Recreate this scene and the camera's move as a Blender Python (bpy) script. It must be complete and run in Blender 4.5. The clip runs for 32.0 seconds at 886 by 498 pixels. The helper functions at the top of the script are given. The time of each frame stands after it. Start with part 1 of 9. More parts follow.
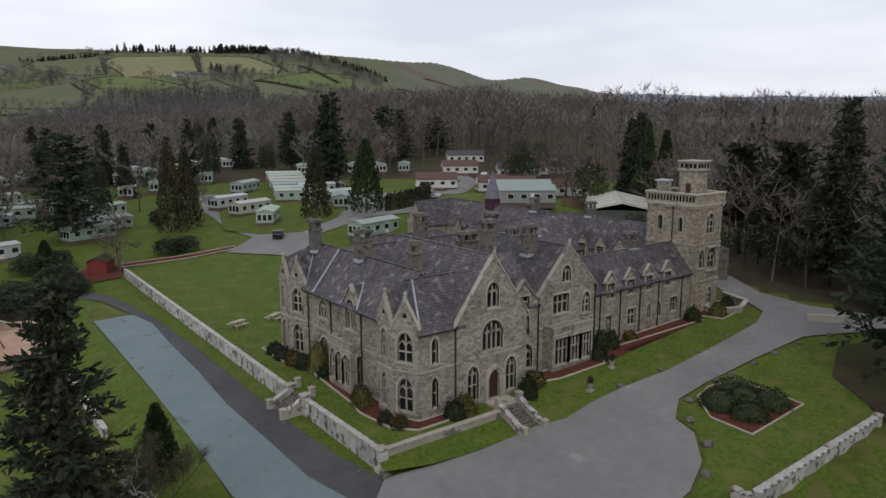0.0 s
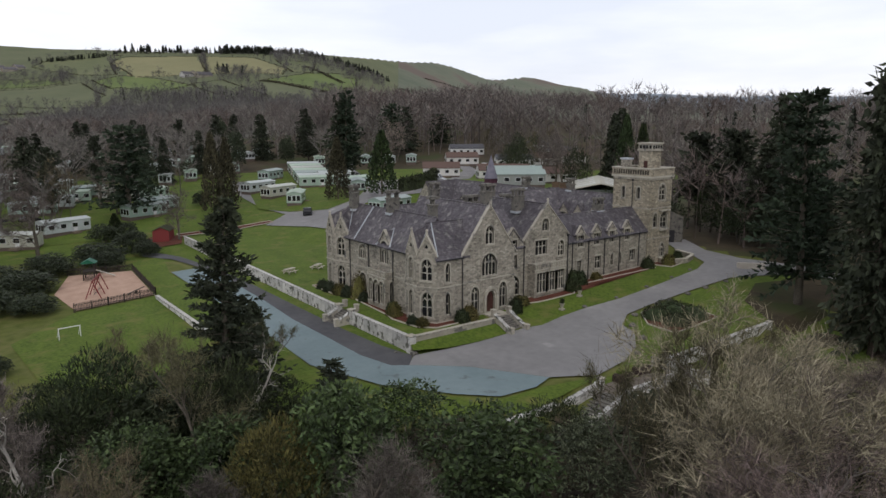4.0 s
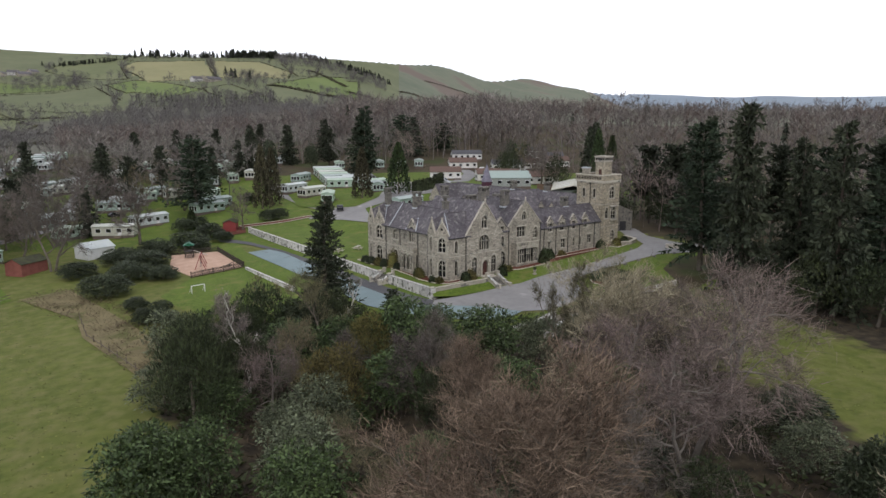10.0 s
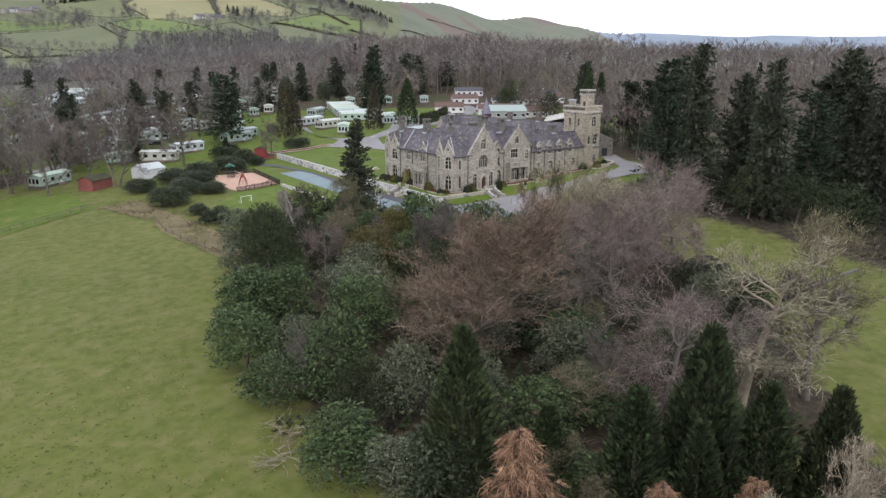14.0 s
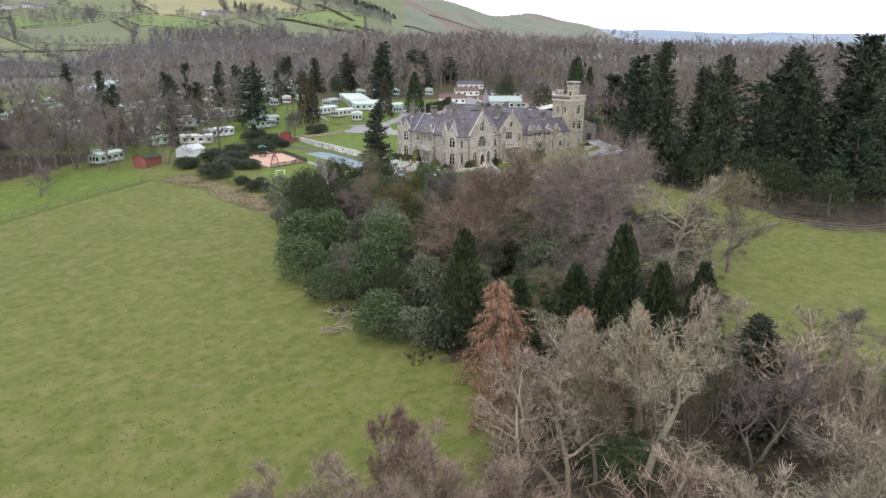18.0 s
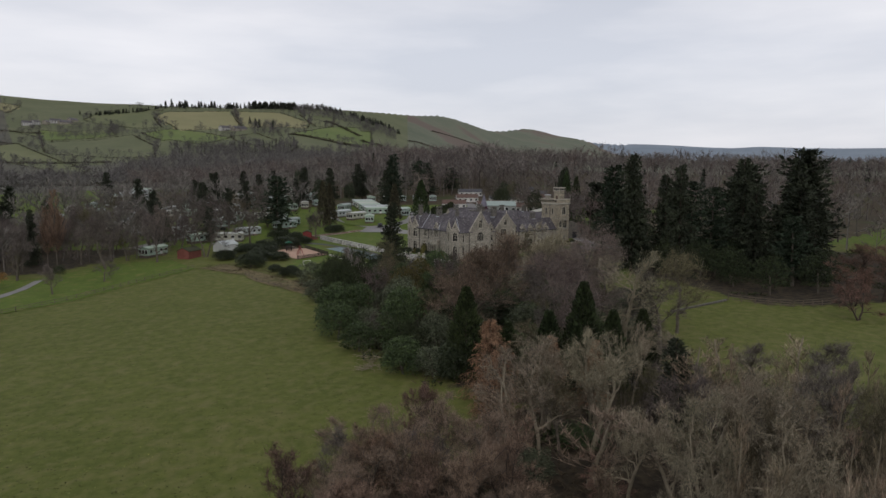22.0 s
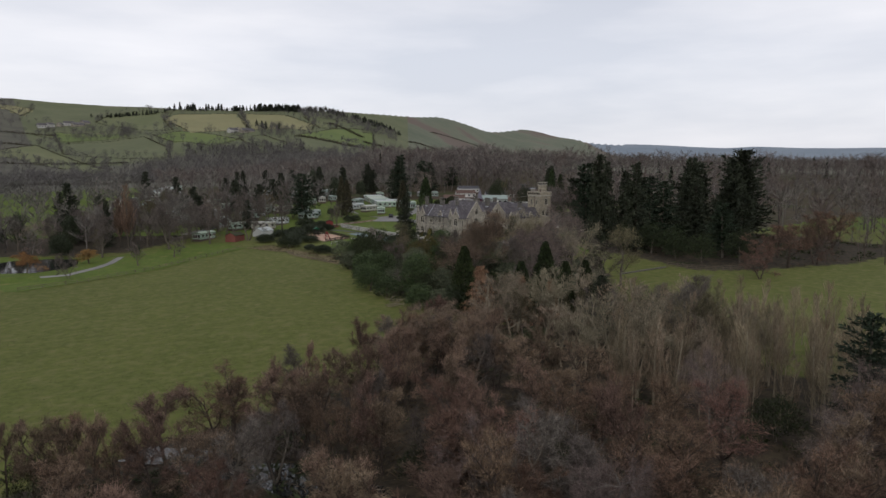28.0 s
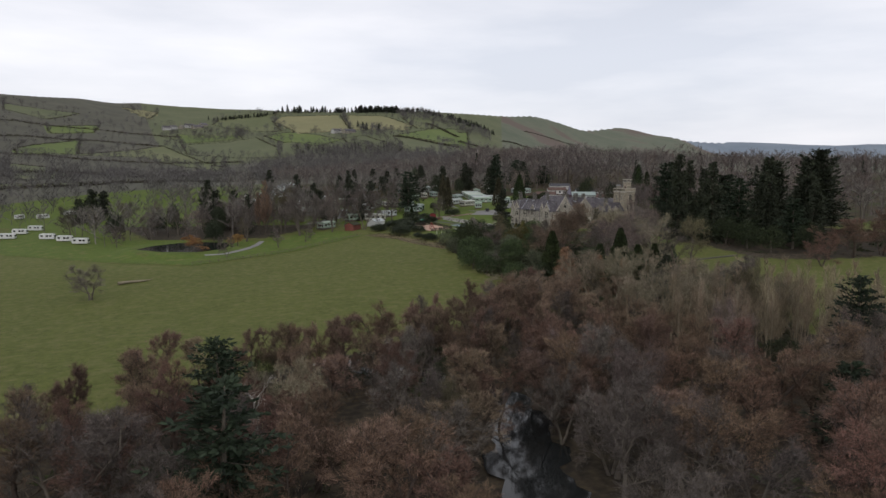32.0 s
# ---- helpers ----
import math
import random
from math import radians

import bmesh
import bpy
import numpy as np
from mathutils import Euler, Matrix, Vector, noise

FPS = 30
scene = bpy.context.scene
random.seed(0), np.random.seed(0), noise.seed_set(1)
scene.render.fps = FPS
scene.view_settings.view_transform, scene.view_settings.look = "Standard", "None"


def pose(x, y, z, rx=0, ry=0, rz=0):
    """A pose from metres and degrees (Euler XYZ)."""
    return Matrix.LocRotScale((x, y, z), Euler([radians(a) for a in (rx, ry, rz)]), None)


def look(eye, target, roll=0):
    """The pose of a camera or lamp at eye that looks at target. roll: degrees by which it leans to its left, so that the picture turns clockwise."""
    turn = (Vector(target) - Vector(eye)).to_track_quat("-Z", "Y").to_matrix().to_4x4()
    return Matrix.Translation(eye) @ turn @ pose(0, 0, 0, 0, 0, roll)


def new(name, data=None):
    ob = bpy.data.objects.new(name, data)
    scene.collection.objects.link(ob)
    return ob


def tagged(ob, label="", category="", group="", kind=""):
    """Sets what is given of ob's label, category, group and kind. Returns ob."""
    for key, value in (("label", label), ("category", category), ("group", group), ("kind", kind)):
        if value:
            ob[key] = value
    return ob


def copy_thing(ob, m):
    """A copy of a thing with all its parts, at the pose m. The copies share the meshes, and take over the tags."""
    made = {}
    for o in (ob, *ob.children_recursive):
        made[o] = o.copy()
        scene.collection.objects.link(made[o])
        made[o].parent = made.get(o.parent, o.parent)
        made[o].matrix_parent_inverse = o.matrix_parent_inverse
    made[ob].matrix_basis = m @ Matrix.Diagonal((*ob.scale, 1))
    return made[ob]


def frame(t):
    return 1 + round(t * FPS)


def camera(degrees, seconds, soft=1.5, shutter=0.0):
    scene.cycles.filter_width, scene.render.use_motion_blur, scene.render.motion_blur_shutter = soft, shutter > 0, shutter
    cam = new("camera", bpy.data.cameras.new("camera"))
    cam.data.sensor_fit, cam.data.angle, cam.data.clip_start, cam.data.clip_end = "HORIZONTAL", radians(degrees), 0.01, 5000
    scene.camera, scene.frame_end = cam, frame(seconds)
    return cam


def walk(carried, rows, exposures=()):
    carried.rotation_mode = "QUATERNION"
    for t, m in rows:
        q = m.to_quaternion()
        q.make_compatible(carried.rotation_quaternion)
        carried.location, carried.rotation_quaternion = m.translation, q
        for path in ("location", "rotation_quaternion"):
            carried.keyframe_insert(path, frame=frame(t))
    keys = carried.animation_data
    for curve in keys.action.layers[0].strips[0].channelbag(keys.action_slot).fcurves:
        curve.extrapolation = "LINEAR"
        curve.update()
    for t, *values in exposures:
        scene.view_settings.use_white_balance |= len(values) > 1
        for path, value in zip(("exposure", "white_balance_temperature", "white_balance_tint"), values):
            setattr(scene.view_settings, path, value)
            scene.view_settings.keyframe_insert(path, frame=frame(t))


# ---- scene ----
# camera: eye, heading, tilt and roll in degrees
PATH = [
    (0, (-29.08, -43.34, 23.73), 52.68, -10.39, 0.12),
    (3, (-39.93, -56.03, 22.74), 52.71, -10.39, 0.10),
    (6, (-52.00, -70.78, 21.67), 52.71, -10.40, 0.21),
    (7, (-56.13, -75.72, 22.32), 52.68, -10.46, 0.21),
    (8, (-60.28, -80.55, 23.69), 52.68, -10.47, 0.21),
    (9, (-64.34, -85.26, 25.18), 52.65, -10.44, 0.18),
    (10, (-68.30, -89.83, 26.24), 52.62, -10.42, 0.18),
    (11, (-72.28, -94.52, 26.47), 52.63, -10.50, 0.14),
    (12, (-76.42, -99.45, 26.41), 52.66, -10.53, 0.11),
    (12.75, (-79.52, -103.2, 26.20), 52.68, -10.58, 0.09),
    (13, (-80.54, -104.51, 26.11), 52.68, -11.07, 0.08),
    (13.5, (-82.60, -107.06, 25.93), 52.71, -13.00, 0.05),
    (14, (-84.66, -109.60, 25.78), 52.71, -15.16, 0.03),
    (14.5, (-86.74, -112.14, 25.69), 52.74, -15.56, 0.02),
    (16.5, (-95.07, -122.39, 25.64), 52.77, -15.51, -0.13),
    (18, (-101.34, -130.27, 25.63), 52.82, -15.49, -0.15),
    (20, (-109.73, -140.77, 25.32), 52.89, -15.55, -0.22),
    (20.6, (-112.25, -143.88, 25.14), 52.92, -15.50, -0.23),
    (21, (-113.94, -145.94, 25.01), 52.95, -13.79, -0.25),
    (21.5, (-116.09, -148.47, 24.86), 52.93, -9.13, -0.26),
    (22, (-118.25, -151.01, 24.71), 52.90, -6.57, -0.27),
    (23, (-122.56, -156.19, 24.43), 52.92, -6.60, -0.31),
    (25, (-131.28, -167.35, 24.02), 52.96, -6.62, -0.30),
    (27.5, (-143.62, -182.66, 23.75), 52.82, -6.53, -0.15),
    (28.9, (-150.62, -191.37, 23.80), 52.86, -6.54, -0.10),
    (29.1, (-151.61, -192.62, 23.81), 53.30, -6.54, -0.09),
    (29.5, (-153.57, -195.17, 23.83), 55.34, -6.53, -0.07),
    (30, (-156.01, -198.40, 23.83), 58.01, -6.55, -0.05),
    (30.4, (-157.94, -201.02, 23.80), 60.05, -6.58, -0.05),
    (30.6, (-158.91, -202.33, 23.78), 60.39, -6.58, -0.05),
    (32, (-165.70, -211.64, 23.59), 60.36, -6.65, -0.15),
]
# stops by which the drone's automatic exposure brightens its picture on the way
EXPOSURE = [(0, 0.18, 6380, 13), (3, 0.25, 6380, 13), (6, 0.73, 6380, 13), (9, 0.86, 6380, 13), (12, 0.80, 6380, 13), (13, 0.82, 6380, 13), (14, 1.33, 6180, 15), (16.5, 1.6, 6180, 15), (20.6, 1.66, 6180, 15), (21.2, 1.2, 6480, 13), (22, 0.0, 6480, 13), (23, 0.02, 6480, 13), (25, 0.0, 6480, 13), (28, 0.1, 6480, 13), (32, 0.2, 6480, 13)]


def aim(eye, heading, tilt, roll):
    h, e = radians(heading), radians(tilt)
    return look(eye, Vector(eye) + Vector((math.cos(h) * math.cos(e), math.sin(h) * math.cos(e), math.sin(e))) * 50, -roll)


cam = camera(64.97, 32.0)
walk(cam, [(t, aim(e, h, a, r)) for t, e, h, a, r in PATH], EXPOSURE)

# overcast daylight
world = bpy.data.worlds.new("overcast_sky")
scene.world = world
world.use_nodes = True
wn, wl = world.node_tree.nodes, world.node_tree.links
sky = wn.new("ShaderNodeTexSky")
sky.sky_type, sky.sun_disc = "NISHITA", False
sky.sun_elevation, sky.sun_rotation = radians(38), radians(215)
sky.air_density, sky.dust_density, sky.ozone_density = 1.0, 3.0, 1.0
wc = wn.new("ShaderNodeTexCoord")
wmap = wn.new("ShaderNodeMapping")
wmap.inputs["Scale"].default_value = (1.0, 1.0, 5.0)
wno = wn.new("ShaderNodeTexNoise")
wno.inputs["Scale"].default_value, wno.inputs["Detail"].default_value = 2.2, 6.0
wr = wn.new("ShaderNodeValToRGB")
wr.color_ramp.elements[0].position, wr.color_ramp.elements[0].color = 0.34, (0.69, 0.725, 0.785, 1)
wr.color_ramp.elements[1].position, wr.color_ramp.elements[1].color = 0.66, (0.95, 0.955, 0.975, 1)
wmix = wn.new("ShaderNodeMix")
wmix.data_type = "RGBA"
wmix.inputs["Factor"].default_value = 0.86
scale_sky = wn.new("ShaderNodeVectorMath")
scale_sky.operation = "SCALE"
scale_sky.inputs["Scale"].default_value = 0.1
bg = wn["Background"]
wl.new(wc.outputs["Generated"], wmap.inputs["Vector"])
wl.new(wmap.outputs["Vector"], wno.inputs["Vector"])
wl.new(wno.outputs["Fac"], wr.inputs["Fac"])
wl.new(sky.outputs["Color"], scale_sky.inputs[0])
wl.new(scale_sky.outputs["Vector"], wmix.inputs["A"])
wl.new(wr.outputs["Color"], wmix.inputs["B"])
# the cloud thins towards the horizon and is duller overhead
wsep, wgrad, wmul = wn.new("ShaderNodeSeparateXYZ"), wn.new("ShaderNodeMapRange"), wn.new("ShaderNodeVectorMath")
wgrad.inputs["From Min"].default_value, wgrad.inputs["From Max"].default_value = 0.15, 0.8
wgrad.inputs["To Min"].default_value, wgrad.inputs["To Max"].default_value = 1.0, 0.55
wmul.operation = "SCALE"
wl.new(wc.outputs["Generated"], wsep.inputs[0])
wl.new(wsep.outputs["Z"], wgrad.inputs["Value"])
wl.new(wmix.outputs["Result"], wmul.inputs[0])
wl.new(wgrad.outputs["Result"], wmul.inputs["Scale"])
wl.new(wmul.outputs["Vector"], bg.inputs["Color"])
bg.inputs["Strength"].default_value = 1.0

sun_data = bpy.data.lights.new("sun", "SUN")
sun_data.energy, sun_data.angle, sun_data.color = 0.6, radians(25), (1.0, 0.97, 0.93)
sun = new("sun", sun_data)
sun.matrix_world = look((0, 0, 200), (60, 75, 80))
# ---- materials ----
def material(name, low, high, scale=1.0, rough=0.85, bump=0.0, detail=5.0, metal=0.0, spots=None, spot_scale=4.0, spot_at=0.6, island=0.0, fine=0.35, stretch=(1, 1, 1), soft_spot=0.08, cover=None, cells=0.0, own=1.0):
    """Two tones mixed by a coarse and a fine noise, stains of a third tone, relief, and a tone of its own for each piece."""
    m = bpy.data.materials.new(name)
    m.use_nodes = True
    n, l = m.node_tree.nodes, m.node_tree.links
    b = n["Principled BSDF"]
    b.inputs["Roughness"].default_value, b.inputs["Metallic"].default_value = rough, metal
    b.inputs["Specular IOR Level"].default_value = 0.3
    co = n.new("ShaderNodeTexCoord")
    mp = n.new("ShaderNodeMapping")
    mp.inputs["Scale"].default_value = stretch
    l.new(co.outputs["Object"], mp.inputs["Vector"])
    big, small = n.new("ShaderNodeTexNoise"), n.new("ShaderNodeTexNoise")
    for t, s in ((big, scale), (small, scale * 9)):
        t.inputs["Scale"].default_value, t.inputs["Detail"].default_value = s, detail
        l.new(mp.outputs["Vector"], t.inputs["Vector"])
    mixf = n.new("ShaderNodeMix")
    mixf.inputs["Factor"].default_value = fine
    l.new(big.outputs["Fac"], mixf.inputs["A"])
    l.new(small.outputs["Fac"], mixf.inputs["B"])
    ramp = n.new("ShaderNodeValToRGB")
    ramp.color_ramp.elements[0].position, ramp.color_ramp.elements[1].position = 0.33, 0.67
    ramp.color_ramp.elements[0].color, ramp.color_ramp.elements[1].color = (*low, 1), (*high, 1)
    l.new(mixf.outputs["Result"], ramp.inputs["Fac"])
    out = ramp.outputs["Color"]
    if spots:
        sp = n.new("ShaderNodeTexNoise")
        sp.inputs["Scale"].default_value, sp.inputs["Detail"].default_value = spot_scale, 6.0
        l.new(mp.outputs["Vector"], sp.inputs["Vector"])
        sr = n.new("ShaderNodeMapRange")
        sr.inputs["From Min"].default_value, sr.inputs["From Max"].default_value = spot_at, spot_at + soft_spot
        l.new(sp.outputs["Fac"], sr.inputs["Value"])
        mx = n.new("ShaderNodeMix")
        mx.data_type = "RGBA"
        mx.inputs["B"].default_value = (*spots, 1)
        l.new(sr.outputs["Result"], mx.inputs["Factor"])
        l.new(out, mx.inputs["A"])
        out = mx.outputs["Result"]
    if cells:
        # stones of their own tone with darker joints
        vo, ve = n.new("ShaderNodeTexVoronoi"), n.new("ShaderNodeTexVoronoi")
        ve.feature = "DISTANCE_TO_EDGE"
        vm = n.new("ShaderNodeMapping")
        vm.inputs["Scale"].default_value = (1, 1, 1.7)
        l.new(co.outputs["Object"], vm.inputs["Vector"])
        for t in (vo, ve):
            t.inputs["Scale"].default_value = cells
            l.new(vm.outputs["Vector"], t.inputs["Vector"])
        sp2, st, jo, mul, hs2 = n.new("ShaderNodeSeparateColor"), n.new("ShaderNodeMapRange"), n.new("ShaderNodeMapRange"), n.new("ShaderNodeMath"), n.new("ShaderNodeHueSaturation")
        l.new(vo.outputs["Color"], sp2.inputs["Color"])
        l.new(sp2.outputs["Red"], st.inputs["Value"])
        st.inputs["To Min"].default_value, st.inputs["To Max"].default_value = 0.66, 1.34
        l.new(ve.outputs["Distance"], jo.inputs["Value"])
        jo.inputs["From Max"].default_value, jo.inputs["To Min"].default_value = 0.09, 0.62
        mul.operation = "MULTIPLY"
        l.new(st.outputs["Result"], mul.inputs[0])
        l.new(jo.outputs["Result"], mul.inputs[1])
        l.new(mul.outputs["Value"], hs2.inputs["Value"])
        l.new(out, hs2.inputs["Color"])
        out = hs2.outputs["Color"]
    if cover:
        # a second ground cover where the sheet's own "litter" value says so, with a ragged edge
        at, rg2, cr = n.new("ShaderNodeAttribute"), n.new("ShaderNodeMath"), n.new("ShaderNodeMapRange")
        at.attribute_name = "litter"
        nz = n.new("ShaderNodeTexNoise")
        nz.inputs["Scale"].default_value, nz.inputs["Detail"].default_value = 0.35, 7.0
        l.new(mp.outputs["Vector"], nz.inputs["Vector"])
        rg2.operation = "ADD"
        l.new(at.outputs["Fac"], rg2.inputs[0])
        l.new(nz.outputs["Fac"], rg2.inputs[1])
        cr.inputs["From Min"].default_value, cr.inputs["From Max"].default_value = 0.88, 1.12
        l.new(rg2.outputs["Value"], cr.inputs["Value"])
        ramp2 = n.new("ShaderNodeValToRGB")
        ramp2.color_ramp.elements[0].position, ramp2.color_ramp.elements[1].position = 0.36, 0.66
        ramp2.color_ramp.elements[0].color, ramp2.color_ramp.elements[1].color = (*cover[0], 1), (*cover[1], 1)
        l.new(small.outputs["Fac"], ramp2.inputs["Fac"])
        mc = n.new("ShaderNodeMix")
        mc.data_type = "RGBA"
        l.new(cr.outputs["Result"], mc.inputs["Factor"])
        l.new(out, mc.inputs["A"])
        l.new(ramp2.outputs["Color"], mc.inputs["B"])
        out = mc.outputs["Result"]
    if island:
        geo, info = n.new("ShaderNodeNewGeometry"), n.new("ShaderNodeObjectInfo")
        rg, each, add = n.new("ShaderNodeMapRange"), n.new("ShaderNodeMapRange"), n.new("ShaderNodeMath")
        l.new(geo.outputs["Random Per Island"], rg.inputs["Value"])
        rg.inputs["To Min"].default_value, rg.inputs["To Max"].default_value = 1 - island, 1 + island
        l.new(info.outputs["Random"], each.inputs["Value"])
        each.inputs["To Min"].default_value, each.inputs["To Max"].default_value = 1 - 0.14 * own, 1 + 0.14 * own
        add.operation = "MULTIPLY"
        l.new(rg.outputs["Result"], add.inputs[0])
        l.new(each.outputs["Result"], add.inputs[1])
        hs = n.new("ShaderNodeHueSaturation")
        if own > 1:
            hue = n.new("ShaderNodeMapRange")
            hue.inputs["To Min"].default_value, hue.inputs["To Max"].default_value = 0.478, 0.516
            fr = n.new("ShaderNodeMath")
            fr.operation = "FRACT"
            sc = n.new("ShaderNodeMath")
            sc.operation = "MULTIPLY"
            sc.inputs[1].default_value = 7.3
            l.new(info.outputs["Random"], sc.inputs[0])
            l.new(sc.outputs["Value"], fr.inputs[0])
            l.new(fr.outputs["Value"], hue.inputs["Value"])
            l.new(hue.outputs["Result"], hs.inputs["Hue"])
        l.new(add.outputs["Value"], hs.inputs["Value"])
        l.new(out, hs.inputs["Color"])
        out = hs.outputs["Color"]
    l.new(out, b.inputs["Base Color"])
    if bump:
        bp = n.new("ShaderNodeBump")
        bp.inputs["Strength"].default_value, bp.inputs["Distance"].default_value = 0.6, bump
        l.new(small.outputs["Fac"], bp.inputs["Height"])
        l.new(bp.outputs["Normal"], b.inputs["Normal"])
    return m


PASTURE = material("pasture", (0.068, 0.088, 0.013), (0.120, 0.132, 0.029), 0.09, 0.95, 0.1, 9, spots=(0.152, 0.143, 0.052), spot_scale=0.5, spot_at=0.46, soft_spot=0.34, fine=0.7, cover=((0.022, 0.018, 0.012), (0.065, 0.050, 0.030)))
LAWN = material("lawn", (0.050, 0.084, 0.009), (0.116, 0.163, 0.021), 0.3, 0.95, 0.08, 9, spots=(0.155, 0.148, 0.044), spot_scale=0.35, spot_at=0.54, soft_spot=0.2, fine=0.7)
LITTER = material("leaf_litter", (0.035, 0.028, 0.016), (0.085, 0.065, 0.036), 0.12, 0.95, 0.03, 6, spots=(0.045, 0.055, 0.016), spot_scale=0.06, spot_at=0.52, soft_spot=0.1)
# HILL_GREEN, HILL_MID and HILL_DARK hold extra blue as painted-in haze
HILL_GREEN = material("hill_grass", (0.108, 0.126, 0.058), (0.158, 0.168, 0.085), 0.012, 0.95, 0, 7, fine=0.4)
HILL_PALE = material("pale_hill_grass", (0.195, 0.190, 0.092), (0.245, 0.230, 0.118), 0.02, 0.95, 0, 6)
HILL_MID = material("hill_meadow", (0.096, 0.112, 0.056), (0.140, 0.150, 0.080), 0.015, 0.95, 0, 6)
HILL_BRIGHT = material("fresh_hill_grass", (0.100, 0.140, 0.040), (0.145, 0.182, 0.058), 0.015, 0.95, 0, 6)
HILL_DARK = material("rough_hill_ground", (0.074, 0.074, 0.056), (0.120, 0.116, 0.086), 0.03, 0.95, 0, 6)
HILL_MOOR = material("moor", (0.105, 0.125, 0.085), (0.165, 0.170, 0.120), 0.006, 0.95, 0, 6, spots=(0.14, 0.11, 0.09), spot_scale=0.006, spot_at=0.55)
# the farthest hills have aerial haze painted into their colour as blue-grey
HILL_HAZED = material("haze_blue_hills", (0.17, 0.215, 0.265), (0.24, 0.285, 0.33), 0.004, 1.0, 0, 5)
ASPHALT = material("asphalt", (0.062, 0.062, 0.067), (0.105, 0.105, 0.11), 0.15, 0.9, 0.004, 7, spots=(0.15, 0.15, 0.15), spot_scale=0.3, spot_at=0.64)
GRAVEL = material("drive_gravel", (0.19, 0.185, 0.185), (0.27, 0.265, 0.26), 0.12, 0.95, 0.01, 7, spots=(0.33, 0.32, 0.31), spot_scale=0.25, spot_at=0.64)
PADBLUE = material("blue_grey_surfacing", (0.160, 0.215, 0.226), (0.206, 0.264, 0.276), 0.2, 0.9, 0.004, 7, spots=(0.13, 0.155, 0.16), spot_scale=0.5, spot_at=0.62)
STONE = material("rubble_stone", (0.218, 0.203, 0.172), (0.395, 0.37, 0.318), 0.5, 0.9, 0.03, 8, spots=(0.13, 0.125, 0.11), spot_scale=0.7, spot_at=0.60, fine=0.4, island=0.12, cells=2.6)
DRESSED = material("dressed_stone", (0.34, 0.315, 0.26), (0.46, 0.43, 0.36), 0.8, 0.85, 0.01, 7, spots=(0.17, 0.165, 0.15), spot_scale=0.9, spot_at=0.58, island=0.1)
WALLSTONE = material("whitened_garden_wall", (0.36, 0.35, 0.325), (0.62, 0.61, 0.58), 1.4, 0.9, 0.03, 9, spots=(0.11, 0.11, 0.09), spot_scale=1.7, spot_at=0.53, soft_spot=0.1, island=0.25)
SLATE = material("roof_slate", (0.062, 0.056, 0.064), (0.140, 0.127, 0.138), 0.35, 0.6, 0.01, 9, spots=(0.235, 0.225, 0.215), spot_scale=1.3, spot_at=0.55, soft_spot=0.16, island=0.24, fine=0.5)
LEAD = material("lead_flashing", (0.34, 0.37, 0.40), (0.46, 0.49, 0.52), 1.0, 0.5, 0, 4)
GLASS = material("dark_window_glass", (0.012, 0.013, 0.015), (0.02, 0.021, 0.024), 1.0, 0.08, 0, 2)
GLASS.node_tree.nodes["Principled BSDF"].inputs["Specular IOR Level"].default_value = 0.7
IRON = material("cast_iron", (0.02, 0.02, 0.022), (0.035, 0.035, 0.038), 2.0, 0.5, 0, 4)
BARK = material("bark", (0.075, 0.064, 0.050), (0.175, 0.152, 0.122), 1.5, 0.95, 0.02, 6)
def fast_mesh(name, V, tris, mat, smooth=False):
    V, tris = np.asarray(V, dtype=np.float32).reshape(-1, 3), np.asarray(tris, dtype=np.int32).reshape(-1, 3)
    me = bpy.data.meshes.new(name)
    me.vertices.add(len(V))
    me.vertices.foreach_set("co", V.ravel())
    me.loops.add(tris.size)
    me.loops.foreach_set("vertex_index", tris.ravel())
    me.polygons.add(len(tris))
    me.polygons.foreach_set("loop_start", np.arange(0, tris.size, 3, dtype=np.int32))
    me.polygons.foreach_set("loop_total", np.full(len(tris), 3, dtype=np.int32))
    me.materials.append(mat)
    me.update(calc_edges=True)
    me.validate()
    return me


def tubes(segs):
    """Tapered tubes: rows of (point a, point b, radius a, radius b, sides)."""
    V, F = [], []
    for a, b, ra, rb, k in segs:
        a, b = np.array(a), np.array(b)
        d = b - a
        d = d / (np.linalg.norm(d) + 1e-9)
        u = np.cross(d, (0, 0, 1) if abs(d[2]) < 0.9 else (1, 0, 0))
        u /= np.linalg.norm(u)
        w = np.cross(d, u)
        o = len(V)
        for p, r in ((a, ra), (b, rb)):
            for i in range(k):
                t = 2 * math.pi * i / k
                V.append(p + (u * math.cos(t) + w * math.sin(t)) * r)
        for i in range(k):
            j = (i + 1) % k
            F += [(o + i, o + j, o + k + j), (o + i, o + k + j, o + k + i)]
    # rings that meet are welded
    V, back = np.unique(np.round(np.array(V), 4), axis=0, return_inverse=True)
    return V, back.reshape(-1)[np.array(F)]


# ---- helpers for meshes ----
def part(name, bm, mat, parent=None, label=""):
    me = bpy.data.meshes.new(name)
    bm.to_mesh(me)
    bm.free()
    for k in (mat if isinstance(mat, (list, tuple)) else [mat]):
        me.materials.append(k)
    ob = new(name, me)
    if parent:
        ob.parent = parent
    if label:
        tagged(ob, label)
    return ob


